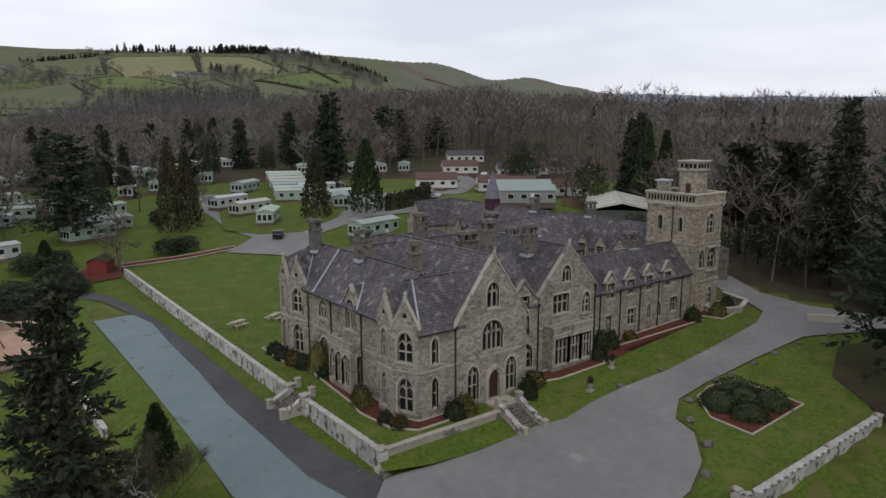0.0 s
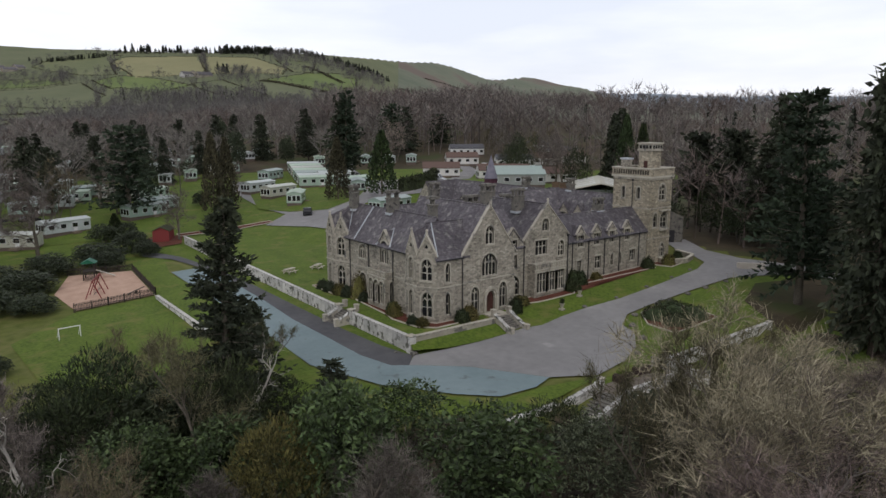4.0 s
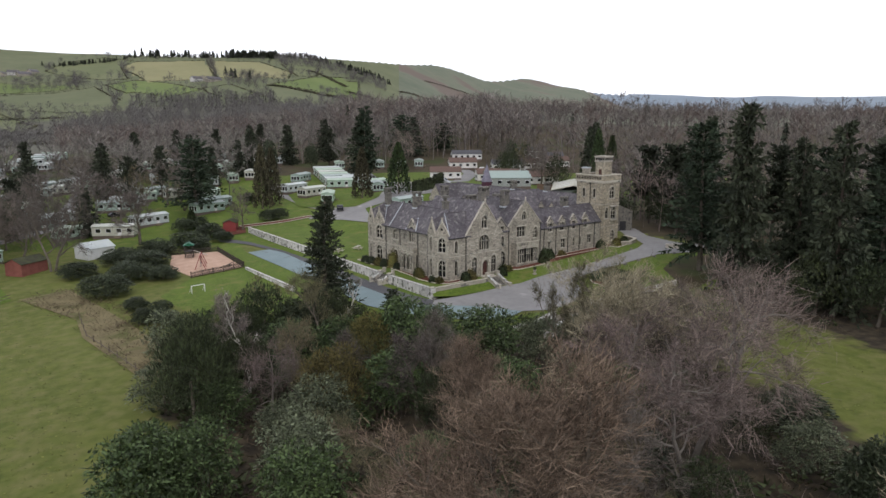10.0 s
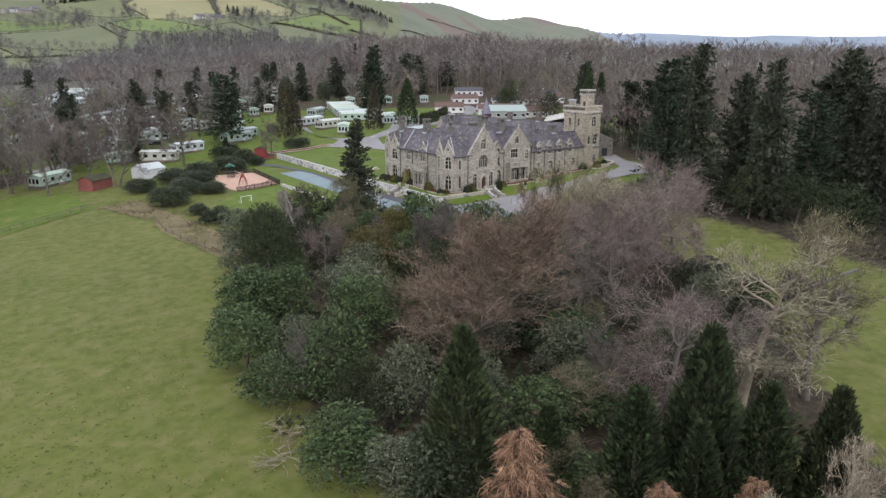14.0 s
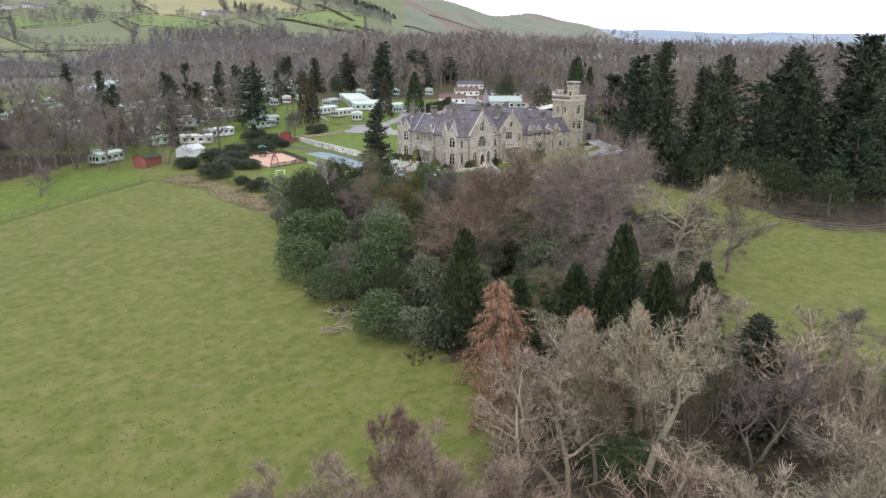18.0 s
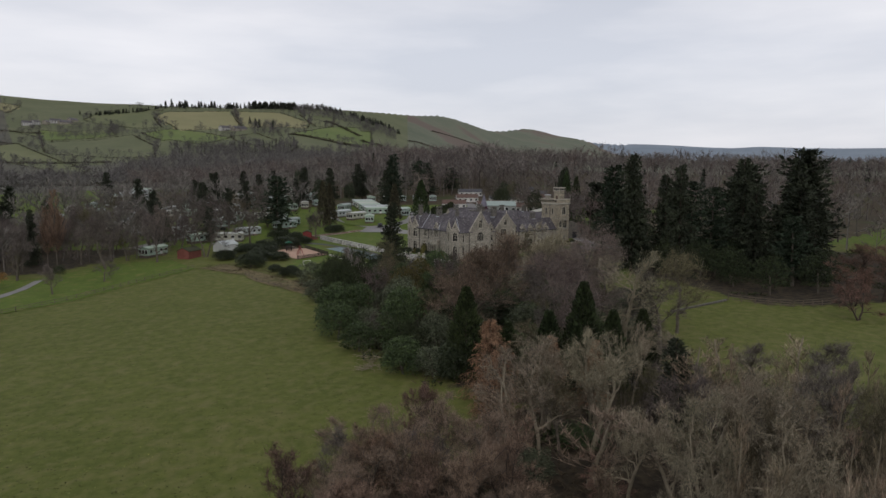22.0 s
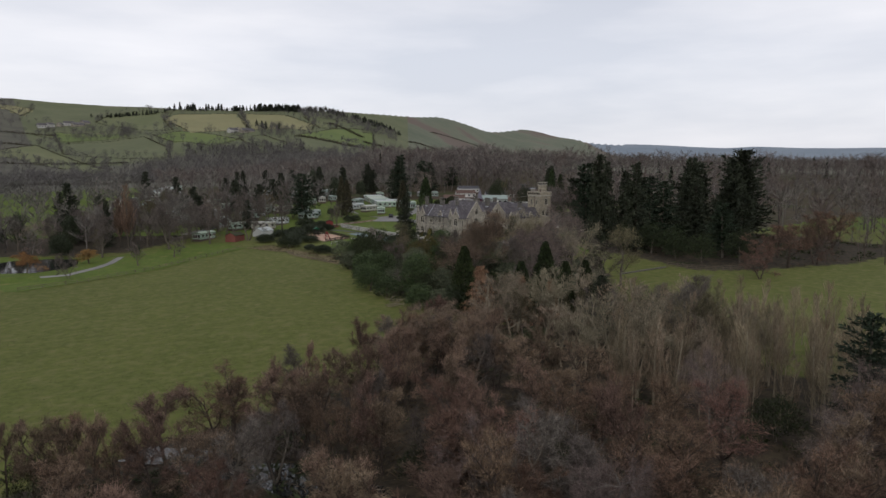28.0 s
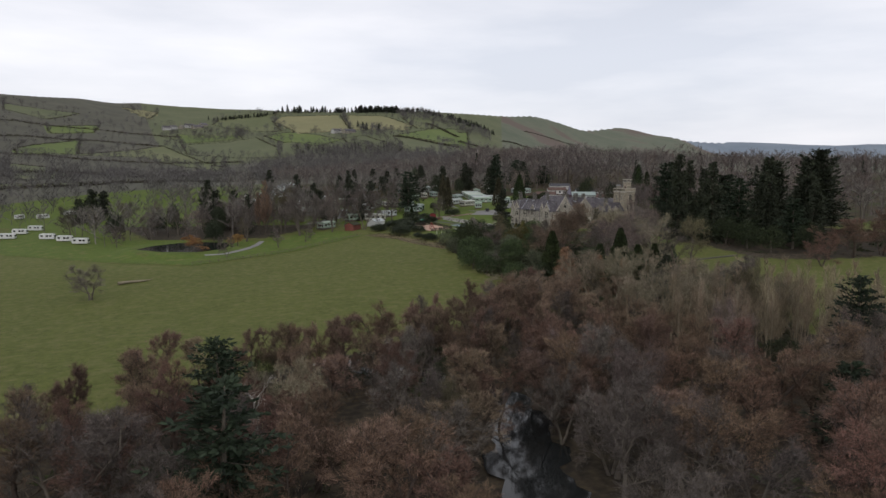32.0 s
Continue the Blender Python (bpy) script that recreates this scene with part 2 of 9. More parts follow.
def mesh_ob(name, verts, faces, mat, parent=None, label="", smooth=False):
    me = bpy.data.meshes.new(name)
    me.from_pydata([tuple(v) for v in verts], [], [tuple(f) for f in faces])
    for k in (mat if isinstance(mat, (list, tuple)) else [mat]):
        me.materials.append(k)
    if smooth:
        me.polygons.foreach_set("use_smooth", [True] * len(me.polygons))
    me.update()
    ob = new(name, me)
    if parent:
        ob.parent = parent
    if label:
        tagged(ob, label)
    return ob


def thing(name, at, label, category, group="", kind="", turn=0.0):
    ob = new(name)
    ob.matrix_world = pose(*at, 0, 0, turn)
    return tagged(ob, label, category, group, kind)


def box(bm, x0, x1, y0, y1, z0, z1, bevel=0.0):
    r = bmesh.ops.create_cube(bm, size=1.0, matrix=Matrix.Translation(((x0 + x1) / 2, (y0 + y1) / 2, (z0 + z1) / 2)) @ Matrix.Diagonal((x1 - x0, y1 - y0, z1 - z0, 1)))
    if bevel:
        es = list({e for v in r["verts"] for e in v.link_edges})
        bmesh.ops.bevel(bm, geom=es, offset=bevel, segments=1, affect="EDGES")
    return r["verts"]


def prism(bm, outline, d):
    """Solid between an outline of 3D points and the same outline moved by d."""
    lo = [bm.verts.new(p) for p in outline]
    hi = [bm.verts.new(Vector(p) + Vector(d)) for p in outline]
    fs = [bm.faces.new(lo), bm.faces.new(hi[::-1])]
    k = len(lo)
    for i in range(k):
        fs.append(bm.faces.new((lo[i], hi[i], hi[(i + 1) % k], lo[(i + 1) % k])))
    bmesh.ops.recalc_face_normals(bm, faces=fs)
    return fs


def smooth01(a, b, x):
    t = min(1.0, max(0.0, (x - a) / (b - a)))
    return t * t * (3 - 2 * t)


def lerp_table(table, x, col):
    if x <= table[0][0]:
        return table[0][col]
    for p, q in zip(table, table[1:]):
        if x <= q[0]:
            return p[col] + (q[col] - p[col]) * (x - p[0]) / (q[0] - p[0])
    return table[-1][col]


# ---- the lie of the land ----
HUB = (-85.0, -110.0)
# skyline: bearing, distance and height of the ridge
RIDGE = [(-10, 4000, 120), (20, 4000, 140), (25.1, 4000, 145), (28.5, 4000, 155), (30.4, 4000, 148), (33.1, 4000, 158), (36, 3950, 166), (38, 3900, 163), (40, 3240, 147), (41.7, 2762, 142), (43.5, 2705, 154), (45.3, 2671, 176), (46.4, 2671, 181), (48, 2400, 157), (49.2, 2235, 148), (50.4, 2135, 159), (51.8, 2038, 170), (53.3, 1933, 175), (55.2, 1754, 162),
         (58.2, 1531, 148), (60.7, 1435, 146), (62.7, 1364, 143), (66.2, 1321, 137), (69.6, 1323, 136), (75.2, 1331, 135), (76.9, 1428, 145), (80.3, 1551, 155), (83.1, 1585, 160), (85.2, 1587, 163), (86.3, 1580, 164), (87.9, 1550, 159), (90.6, 1505, 161), (92.8, 1460, 157), (95.8, 1398, 154), (110, 1400, 150), (140, 1500, 110)]


def ground(x, y):
    s, r = 0.606 * x + 0.795 * y, 0.795 * x - 0.606 * y
    z = -1.75 + 0.04 * max(s, -130) + 0.025 * min(r, 0) * (1 - smooth01(40, 200, s)) + 0.02 * max(s - 50, 0) * (1 - smooth01(250, 500, s))
    z += 1.5 * math.exp(-((x - 57) ** 2 + y * y) / 900) + 5.6 * math.exp(-((x - 62) ** 2 + (y - 66) ** 2) / 700)
    dx, dy = max(13 - x, 0, x - 50), max(2.5 - y, 0, y - 46)
    w = 1 - smooth01(0.5, 9, math.hypot(dx, dy))
    z += (0.03 * max(x - 18, 0) - 0.12 - z) * w
    z += (-5.9 - z) * (1 - smooth01(18, 28, math.hypot(x + 121, y - 56)))
    south = -y + (0.9 if x < 4.6 else 0.0)
    z -= 1.25 * smooth01(21.6, 23.4, south) * (1 - smooth01(32, 50, south)) * smooth01(-12, -2, x) * (1 - smooth01(38, 46, x))
    d = math.hypot(x - HUB[0], y - HUB[1])
    az = math.degrees(math.atan2(y - HUB[1], x - HUB[0]))
    if d > 150:
        wood = (13 - 4 * (1 - smooth01(32, 46, az))) * (1 - smooth01(57, 78, az)) * smooth01(-40, 10, az)
        z = min(z, 11.0) + wood * smooth01(330, 520, d) * (1 - 0.6 * smooth01(700, 1500, d))
        dist, top = lerp_table(RIDGE, az, 1), lerp_table(RIDGE, az, 2)
        d0 = 0.38 * dist if az > 60 else 0.45 * dist
        if -40 < az < 160 and d > d0:
            t = min(1.0, (d - d0) / (dist - d0))
            z += (top - z) * t ** 1.6
            if d > dist:
                z -= min(60.0, 0.06 * (d - dist))
        z += 2.2 * noise.noise((x * 0.006, y * 0.006, 0)) * smooth01(300, 600, d)
    return z


def in_poly(x, y, poly):
    hit = False
    for (x0, y0), (x1, y1) in zip(poly, poly[1:] + poly[:1]):
        if (y0 > y) != (y1 > y) and x < (x1 - x0) * (y - y0) / (y1 - y0) + x0:
            hit = not hit
    return hit


def cover_value(xy, poly):
    """1 deep inside the outline, 0 well outside it, one half on it."""
    P, inside, dist = np.array(poly, dtype=float), np.zeros(len(xy), dtype=bool), np.full(len(xy), 1e9)
    for a, b in zip(P, np.roll(P, -1, 0)):
        ab, ap = b - a, xy - a
        t = np.clip((ap @ ab) / (ab @ ab), 0, 1)
        dist = np.minimum(dist, np.linalg.norm(ap - t[:, None] * ab, axis=1))
        if a[1] != b[1]:
            inside ^= ((a[1] > xy[:, 1]) != (b[1] > xy[:, 1])) & (xy[:, 0] < ab[0] * (xy[:, 1] - a[1]) / ab[1] + a[0])
    return np.clip(0.5 + np.where(inside, dist, -dist) / 9.0, 0, 1)


def build_ground():
    angles = [a * 0.5 for a in range(0, 240)] + [120 + 6 * k for k in range(40)]
    rings, d = [], 0.0
    while d < 4700:
        d += 3.0 if d < 330 else 9.0 if d < 1650 else 22.0 if d < 2900 else d * 0.05
        rings.append(d)
    verts, faces, kinds = [(HUB[0], HUB[1], ground(*HUB))], [], []
    for d in rings:
        for a in angles:
            x, y = HUB[0] + d * math.cos(radians(a)), HUB[1] + d * math.sin(radians(a))
            verts.append((x, y, ground(x, y)))
    n = len(angles)
    for i in range(n):
        faces.append((0, 1 + i, 1 + (i + 1) % n))
    for k in range(len(rings) - 1):
        for i in range(n):
            j = (i + 1) % n
            faces.append((1 + k * n + i, 1 + (k + 1) * n + i, 1 + (k + 1) * n + j, 1 + k * n + j))
    ob = mesh_ob("ground", verts, faces, [PASTURE, LITTER, HILL_DARK, HILL_MOOR, HILL_HAZED, HILL_GREEN, HILL_PALE, LAWN, HILL_MID, HILL_BRIGHT], smooth=True)
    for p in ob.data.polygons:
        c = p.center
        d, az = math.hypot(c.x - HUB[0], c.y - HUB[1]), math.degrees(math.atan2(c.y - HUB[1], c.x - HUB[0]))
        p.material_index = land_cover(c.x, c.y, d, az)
    xy = np.array([v[:2] for v in verts])
    val = np.zeros(len(verts))
    for w in WOOD_FLOOR:
        val = np.maximum(val, cover_value(xy, w))
    ob.data.attributes.new("litter", "FLOAT", "POINT").data.foreach_set("value", val)
    return tagged(ob, "rolling pasture, woodland floor and distant hills", "ground", kind="structure")


# fields on the hill, paler and greener
PALE_FIELDS = [[(215, 1111), (235, 1125), (346, 1099), (294, 916), (200, 921)], [(352, 1097), (419, 1055), (421, 936), (387, 878), (296, 916)], [(-19, 1386), (48, 1367), (15, 1261)]]
GREEN_FIELDS = [[(122, 1204), (161, 1276), (220, 1248), (240, 1144), (215, 1111), (190, 971), (152, 1113)], [(41, 1105), (132, 1066), (134, 1025), (27, 986)], [(25, 962), (127, 989), (136, 818), (112, 721), (57, 805), (13, 848)], [(4, 770), (35, 681), (14, 618), (-8, 646)]]
GREEN_FIELDS += [[(161, 979), (227, 896), (243, 829), (185, 774), (157, 856)], [(249, 840), (292, 854), (282, 692), (242, 632), (239, 802)], [(444, 1026), (499, 995), (445, 901), (412, 895)], [(339, 833), (559, 967), (448, 780), (383, 734)], [(-201, 636), (-163, 594), (-144, 516), (-179, 458), (-195, 497)]]
GREEN_FIELDS += [[(-144, 753), (-7, 937), (28, 726), (-11, 691), (-50, 807)], [(-196, 767), (-119, 927), (-130, 767), (-191, 710)], [(39, 978), (147, 978), (138, 798), (73, 806)], [(7, 1069), (144, 1108), (131, 1007), (43, 997)], [(-160, 1018), (-81, 1116), (-97, 1015), (-156, 955)], [(-220, 1184), (-106, 1218), (-159, 1088), (-218, 1121)], [(-260, 430), (-120, 400), (-100, 380), (-260, 395)]]
WOOD_FLOOR = [[(-46, 10), (-20, 0), (-14, -16), (10, -26), (4, -62), (-24, -88), (-56, -89), (-59, -80), (-59.5, -60), (-58, -46), (-46.5, -6)], [(-62, -88), (-26, -90), (-30, -118), (-44, -136), (-30, -150), (0, -170), (-60, -230), (-190, -230), (-190, -135), (-160, -112), (-134, -106), (-104, -100), (-85, -97), (-72, -97)],
              [(26, -62), (30, -46), (38, -24), (48, -14), (66, -18), (110, -30), (120, -100), (70, -98), (36, -86), (24, -76)], [(54, 16), (61, 9), (62, -4), (66, -14), (110, -30), (120, 0), (240, 40), (240, 150), (190, 150), (110, 50), (80, 36)], [(-90, 66), (-62, 88), (-50, 130), (-90, 210), (-140, 190), (-130, 90)]]


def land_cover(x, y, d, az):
    # the farthest rings take the tone with haze mixed in
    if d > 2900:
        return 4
    if az < 56 and d > 1150:
        return 3
    if 335 < d < 800 and az < 61:
        return 1
    if d > 420:
        for f in PALE_FIELDS:
            if in_poly(x, y, f):
                return 6
        for k, f in enumerate(GREEN_FIELDS):
            if in_poly(x, y, f):
                return (5, 9, 8)[k % 3]
        return 2 if d < 840 or az > 86 else 8
    if d > 298 and az < 82:
        return 1
    if x > 60 and -40 < y < 46 and 0.606 * x + 0.795 * y > 20:
        return 1
    return 7 if 0.606 * x + 0.795 * y > 42 and d > 60 else 0


build_ground()
# ---- trees and shrubs ----
TW = {
    "bare_grey": material("grey_twigs", (0.086, 0.073, 0.064), (0.165, 0.143, 0.126), 0.3, 0.95, island=0.7, own=2.2),
    "bare_pink": material("pinkish_twigs", (0.118, 0.092, 0.079), (0.21, 0.168, 0.148), 0.3, 0.95, island=0.7, own=2.2),
    "bare_olive": material("olive_twigs", (0.085, 0.077, 0.044), (0.155, 0.138, 0.08), 0.3, 0.95, island=0.7, own=2.2),
    "bare_pale": material("pale_twigs", (0.150, 0.130, 0.092), (0.31, 0.270, 0.192), 0.3, 0.95, island=0.7, own=2.2),
    "bare_red": material("russet_twigs", (0.108, 0.069, 0.048), (0.200, 0.132, 0.094), 0.3, 0.95, island=0.7, own=2.2),
    "bare_brown": material("beech_twigs", (0.098, 0.071, 0.051), (0.208, 0.154, 0.113), 0.3, 0.95, island=0.7, own=0.6),
    "alder": material("alder_twigs", (0.120, 0.084, 0.060), (0.230, 0.166, 0.120), 0.3, 0.95, island=0.7, own=2.2),
    "poplar": material("poplar_twigs", (0.175, 0.140, 0.094), (0.315, 0.256, 0.178), 0.3, 0.95, island=0.7, own=2.2),
    "larch": material("larch_twigs", (0.175, 0.100, 0.058), (0.30, 0.185, 0.115), 0.3, 0.95, island=0.7, own=1.0),
    "willow": material("willow_twigs", (0.26, 0.13, 0.05), (0.36, 0.20, 0.08), 0.3, 0.95, island=0.7, own=2.2),
    "laurel": material("laurel_leaves", (0.025, 0.045, 0.016), (0.076, 0.108, 0.038), 0.5, 0.62, island=0.7),
    "laurel_pale": material("pale_evergreen_leaves", (0.058, 0.072, 0.044), (0.125, 0.140, 0.082), 0.5, 0.7, island=0.7),
    "yew": material("yew_needles", (0.016, 0.024, 0.010), (0.040, 0.052, 0.020), 0.5, 0.8, island=0.7, own=1.6),
    "golden": material("golden_yew_needles", (0.058, 0.056, 0.018), (0.125, 0.110, 0.034), 0.5, 0.8, island=0.7, own=1.6),
    "fir": material("fir_needles", (0.017, 0.023, 0.014), (0.044, 0.052, 0.029), 0.5, 0.85, island=0.4),
    "cedar": material("cedar_needles", (0.014, 0.024, 0.014), (0.036, 0.052, 0.028), 0.5, 0.85, island=0.4),
    "thuja": material("thuja_sprays", (0.018, 0.030, 0.012), (0.044, 0.062, 0.022), 0.5, 0.8, island=0.7, own=1.6),
    "rhodo": material("rhododendron_leaves", (0.022, 0.032, 0.016), (0.05, 0.062, 0.032), 0.5, 0.6, island=0.4),
}
TW["cypress"] = material("dull_cypress_sprays", (0.040, 0.038, 0.022), (0.085, 0.076, 0.044), 0.5, 0.85, island=0.7)
TW["lombardy"] = material("brown_poplar_twigs", (0.135, 0.088, 0.062), (0.225, 0.155, 0.112), 0.4, 0.95, island=0.7)
TW["thicket"] = material("pale_brown_twigs", (0.135, 0.100, 0.074), (0.262, 0.200, 0.150), 0.4, 0.95, island=0.7)
TW["dome"] = material("pale_olive_twigs", (0.150, 0.132, 0.088), (0.300, 0.268, 0.185), 0.4, 0.95, island=0.7)
TW["dead"] = material("bleached_twigs", (0.26, 0.24, 0.21), (0.42, 0.395, 0.35), 0.5, 0.9, island=0.3)
TW["pine"] = TW["fir_fine"] = TW["fir"]
WOOD_PALE = material("pale_bark", (0.18, 0.155, 0.11), (0.34, 0.295, 0.215), 1.2, 0.95, 0.02, 6)
WOOD_GREY = material("grey_bark", (0.105, 0.092, 0.080), (0.21, 0.188, 0.165), 1.2, 0.95, 0.02, 6)
WOOD_RED = material("reddish_bark", (0.045, 0.034, 0.028), (0.095, 0.074, 0.060), 1.2, 0.95, 0.02, 6)
WOOD_DEAD = material("bleached_dead_wood", (0.28, 0.26, 0.23), (0.48, 0.455, 0.41), 1.5, 0.85, 0.02, 6)
WOOD = {"dead": WOOD_DEAD, "bare_pale": WOOD_PALE, "bare_pink": WOOD_GREY, "larch": WOOD_RED, "fir": WOOD_RED, "pine": WOOD_RED, "alder": WOOD_RED, "bare_red": WOOD_RED, "poplar": WOOD_PALE}


def slivers(P, D, width, rng):
    """One thin triangle from each P along D."""
    n = len(P)
    side = np.cross(D, rng.normal(size=(n, 3)))
    side /= np.linalg.norm(side, axis=1)[:, None] + 1e-9
    wd = width * rng.uniform(0.6, 1.4, (n, 1))
    V = np.stack([P - side * wd / 2, P + side * wd / 2, P + D], 1).reshape(-1, 3)
    return V, np.arange(3 * n).reshape(-1, 3)


def diamonds(P, D, width, rng, tilt=None):
    """A leaf or spray at each P: a lozenge of two triangles along D."""
    n = len(P)
    side = np.cross(D, rng.normal(size=(n, 3)) if tilt is None else tilt)
    side /= np.linalg.norm(side, axis=1)[:, None] + 1e-9
    wd = (width * rng.uniform(0.6, 1.4, n))[:, None]
    mid = P + D * 0.45
    V = np.stack([P, mid + side * wd / 2, P + D, mid - side * wd / 2], 1).reshape(-1, 3)
    i = np.arange(n)[:, None] * 4
    return V, np.concatenate([i + np.array([[0, 1, 2]]), i + np.array([[0, 2, 3]])], 1).reshape(-1, 3)


def join(parts):
    V, F, o = [], [], 0
    for v, f in parts:
        V.append(v)
        F.append(f + o)
        o += len(v)
    return np.concatenate(V), np.concatenate(F)


def unit_rows(v):
    return v / (np.linalg.norm(v, axis=1)[:, None] + 1e-9)


def unit(v):
    return v / (np.linalg.norm(v) + 1e-9)


def grown(P, D, L, steps, wander, lift, rng):
    """Lines that wander off from P along D and bend up or down: shape (n, steps + 1, 3)."""
    pts, d = [P], D
    for k in range(steps):
        d = unit_rows(d + rng.normal(0, wander, P.shape) + np.array([0, 0, lift]))
        pts.append(pts[-1] + d * (L / steps)[:, None])
    return np.stack(pts, 1)


def offshoots(lines, L, per, f0, f1, angle, ratio, rng):
    """Starts, directions and lengths of the side branches along each line."""
    n, k = lines.shape[0], lines.shape[1] - 1
    f = (f0 + (f1 - f0) * (np.arange(per)[None, :] + rng.random((n, per))) / per) * (k - 1e-4)
    i = f.astype(int)
    row = np.arange(n)[:, None]
    a, b = lines[row, i], lines[row, i + 1]
    t = (b - a).reshape(-1, 3)
    P = (a + (b - a) * (f - i)[..., None]).reshape(-1, 3)
    t = unit_rows(t)
    side = unit_rows(np.cross(t, rng.normal(size=t.shape)))
    ang = angle * rng.uniform(0.6, 1.3, (len(t), 1))
    return P, t * np.cos(ang) + side * np.sin(ang), (L[:, None] * ratio * (1.2 - 0.6 * f / k) * rng.uniform(0.65, 1.3, (n, per))).reshape(-1)


def pipes(lines, r0, r1, sides):
    """Tapered tubes along lines, each one closed skin."""
    n, k = lines.shape[0], lines.shape[1]
    r0, r1 = np.broadcast_to(r0, n), np.broadcast_to(r1, n)
    T = unit_rows(np.gradient(lines, axis=1).reshape(-1, 3)).reshape(lines.shape)
    ref = np.where(np.abs(T[:, :1, 2:3]) < 0.8, np.array([[[0.0, 0, 1]]]), np.array([[[1.0, 0, 0]]]))
    U = unit_rows(np.cross(T, np.broadcast_to(ref, T.shape)).reshape(-1, 3)).reshape(lines.shape)
    W = np.cross(T, U)
    r = r0[:, None] + (r1 - r0)[:, None] * np.linspace(0, 1, k)[None, :]
    th = np.arange(sides) * 2 * math.pi / sides
    V = lines[:, :, None, :] + (U[:, :, None, :] * np.cos(th)[:, None] + W[:, :, None, :] * np.sin(th)[:, None]) * r[:, :, None, None]
    o = (np.arange(n)[:, None, None] * k + np.arange(k - 1)[None, :, None]) * sides
    i, j = np.arange(sides)[None, None, :], (np.arange(sides) + 1)[None, None, :] % sides
    q = [o + i, o + j, o + sides + j, o + sides + i]
    F = np.concatenate([np.stack([q[0], q[1], q[2]], -1).reshape(-1, 3), np.stack([q[0], q[2], q[3]], -1).reshape(-1, 3)])
    return V.reshape(-1, 3), F


def bare_tree(seed, stems=1, lean=0.10, limbs=10, low=0.22, reach=4.4, el=(0.35, 1.15), lift=0.05, wander=0.2, branches=7, twigs=7, shoots=6, spray=0.62, sprayup=0.12, width=0.03, thick=1.0, fork=0.75, taper=0.45, fill=2200, shape=(10.0, 4.2)):
    """A leafless tree about 10 m high and 4 m in radius: trunk, limbs, branches, twigs and shoots."""
    rng = np.random.default_rng(seed)
    wood, tp, td = [], [], []
    for m in range(stems):
        a = seed + m * 6.28 / stems
        d = unit(np.array([math.cos(a) * lean * stems, math.sin(a) * lean * stems, 1.0]))
        base = np.array([[math.cos(a), math.sin(a), 0.0]]) * 0.25 * (stems > 1)
        stem = grown(base, d[None, :], np.array([8.2 * (1 - 0.1 * m)]), 8, 0.09 + wander * 0.25, 0.05, rng)
        wood.append(pipes(stem, 0.23 * thick / stems ** 0.4, 0.03 * thick, 7))
        f = low + (0.97 - low) * ((np.arange(limbs) + rng.random(limbs) * 0.7) / limbs) ** 0.9
        i = np.minimum((f * 8).astype(int), 7)
        P = stem[0, i] + (stem[0, i + 1] - stem[0, i]) * (f * 8 - i)[:, None]
        ang = np.arange(limbs) * 2.4 + rng.normal(0, 0.35, limbs) + m
        e = el[0] + (el[1] - el[0]) * f + rng.normal(0, 0.1, limbs)
        D = np.stack([np.cos(ang) * np.cos(e), np.sin(ang) * np.cos(e), np.sin(e)], 1)
        L = reach * (1.0 - taper * f) * rng.uniform(0.75, 1.15, limbs)
        limb = grown(P, D, L, 6, wander, lift, rng)
        wood.append(pipes(limb, 0.10 * thick * (1.1 - 0.55 * f), 0.014 * thick, 5))
        bp, bd, bl = offshoots(limb, L, branches, 0.2, 1.0, fork, 0.46, rng)
        br = grown(bp, bd, bl, 2, wander * 1.3, lift, rng)
        wood.append(pipes(br, 0.030 * thick, 0.010 * thick, 3))
        p, d, ln = offshoots(br, bl, twigs, 0.15, 1.0, fork, 0.55, rng)
        tw = grown(p, d, ln, 2, wander, lift, rng)
        for k in (0, 1):
            tp.append(tw[:, k])
            td.append((tw[:, k + 1] - tw[:, k]) * 1.15)
        p, d, ln = offshoots(tw, ln, shoots, 0.1, 1.0, fork, 0.6, rng)
        tp.append(p)
        td.append(unit_rows(d + rng.normal(0, 0.25, d.shape) + np.array([0, 0, sprayup])) * (spray * rng.uniform(0.5, 1.3, len(p)))[:, None])
    V, F = join(wood)
    tp, td = np.concatenate(tp), np.concatenate(td)
    # the crown is brought to its full height and breadth
    k = np.array([1.0, 1.0, 1.0])
    k[2] = shape[0] / np.percentile(tp[:, 2], 99.7)
    k[:2] = shape[1] / np.percentile(np.linalg.norm(tp[:, :2], axis=1), 96)
    V, tp, td = V * k, tp * k, td * np.minimum(k, 1.25)
    # fine shoots between the twigs, thickest towards the outside of the crown
    i = rng.integers(0, len(tp), fill)
    P = tp[i] + td[i] * rng.random((fill, 1)) + rng.normal(0, 0.16, (fill, 3))
    mid = np.array([0, 0, shape[0] * (0.45 + 0.3 * low)])
    D = unit_rows(unit_rows(P - mid) * 0.8 + rng.normal(0, 0.5, (fill, 3)) + np.array([0, 0, sprayup + 0.15])) * (spray * rng.uniform(0.6, 1.3, fill))[:, None]
    return (V, F), slivers(np.concatenate([tp, P]), np.concatenate([td, D]), width, rng)


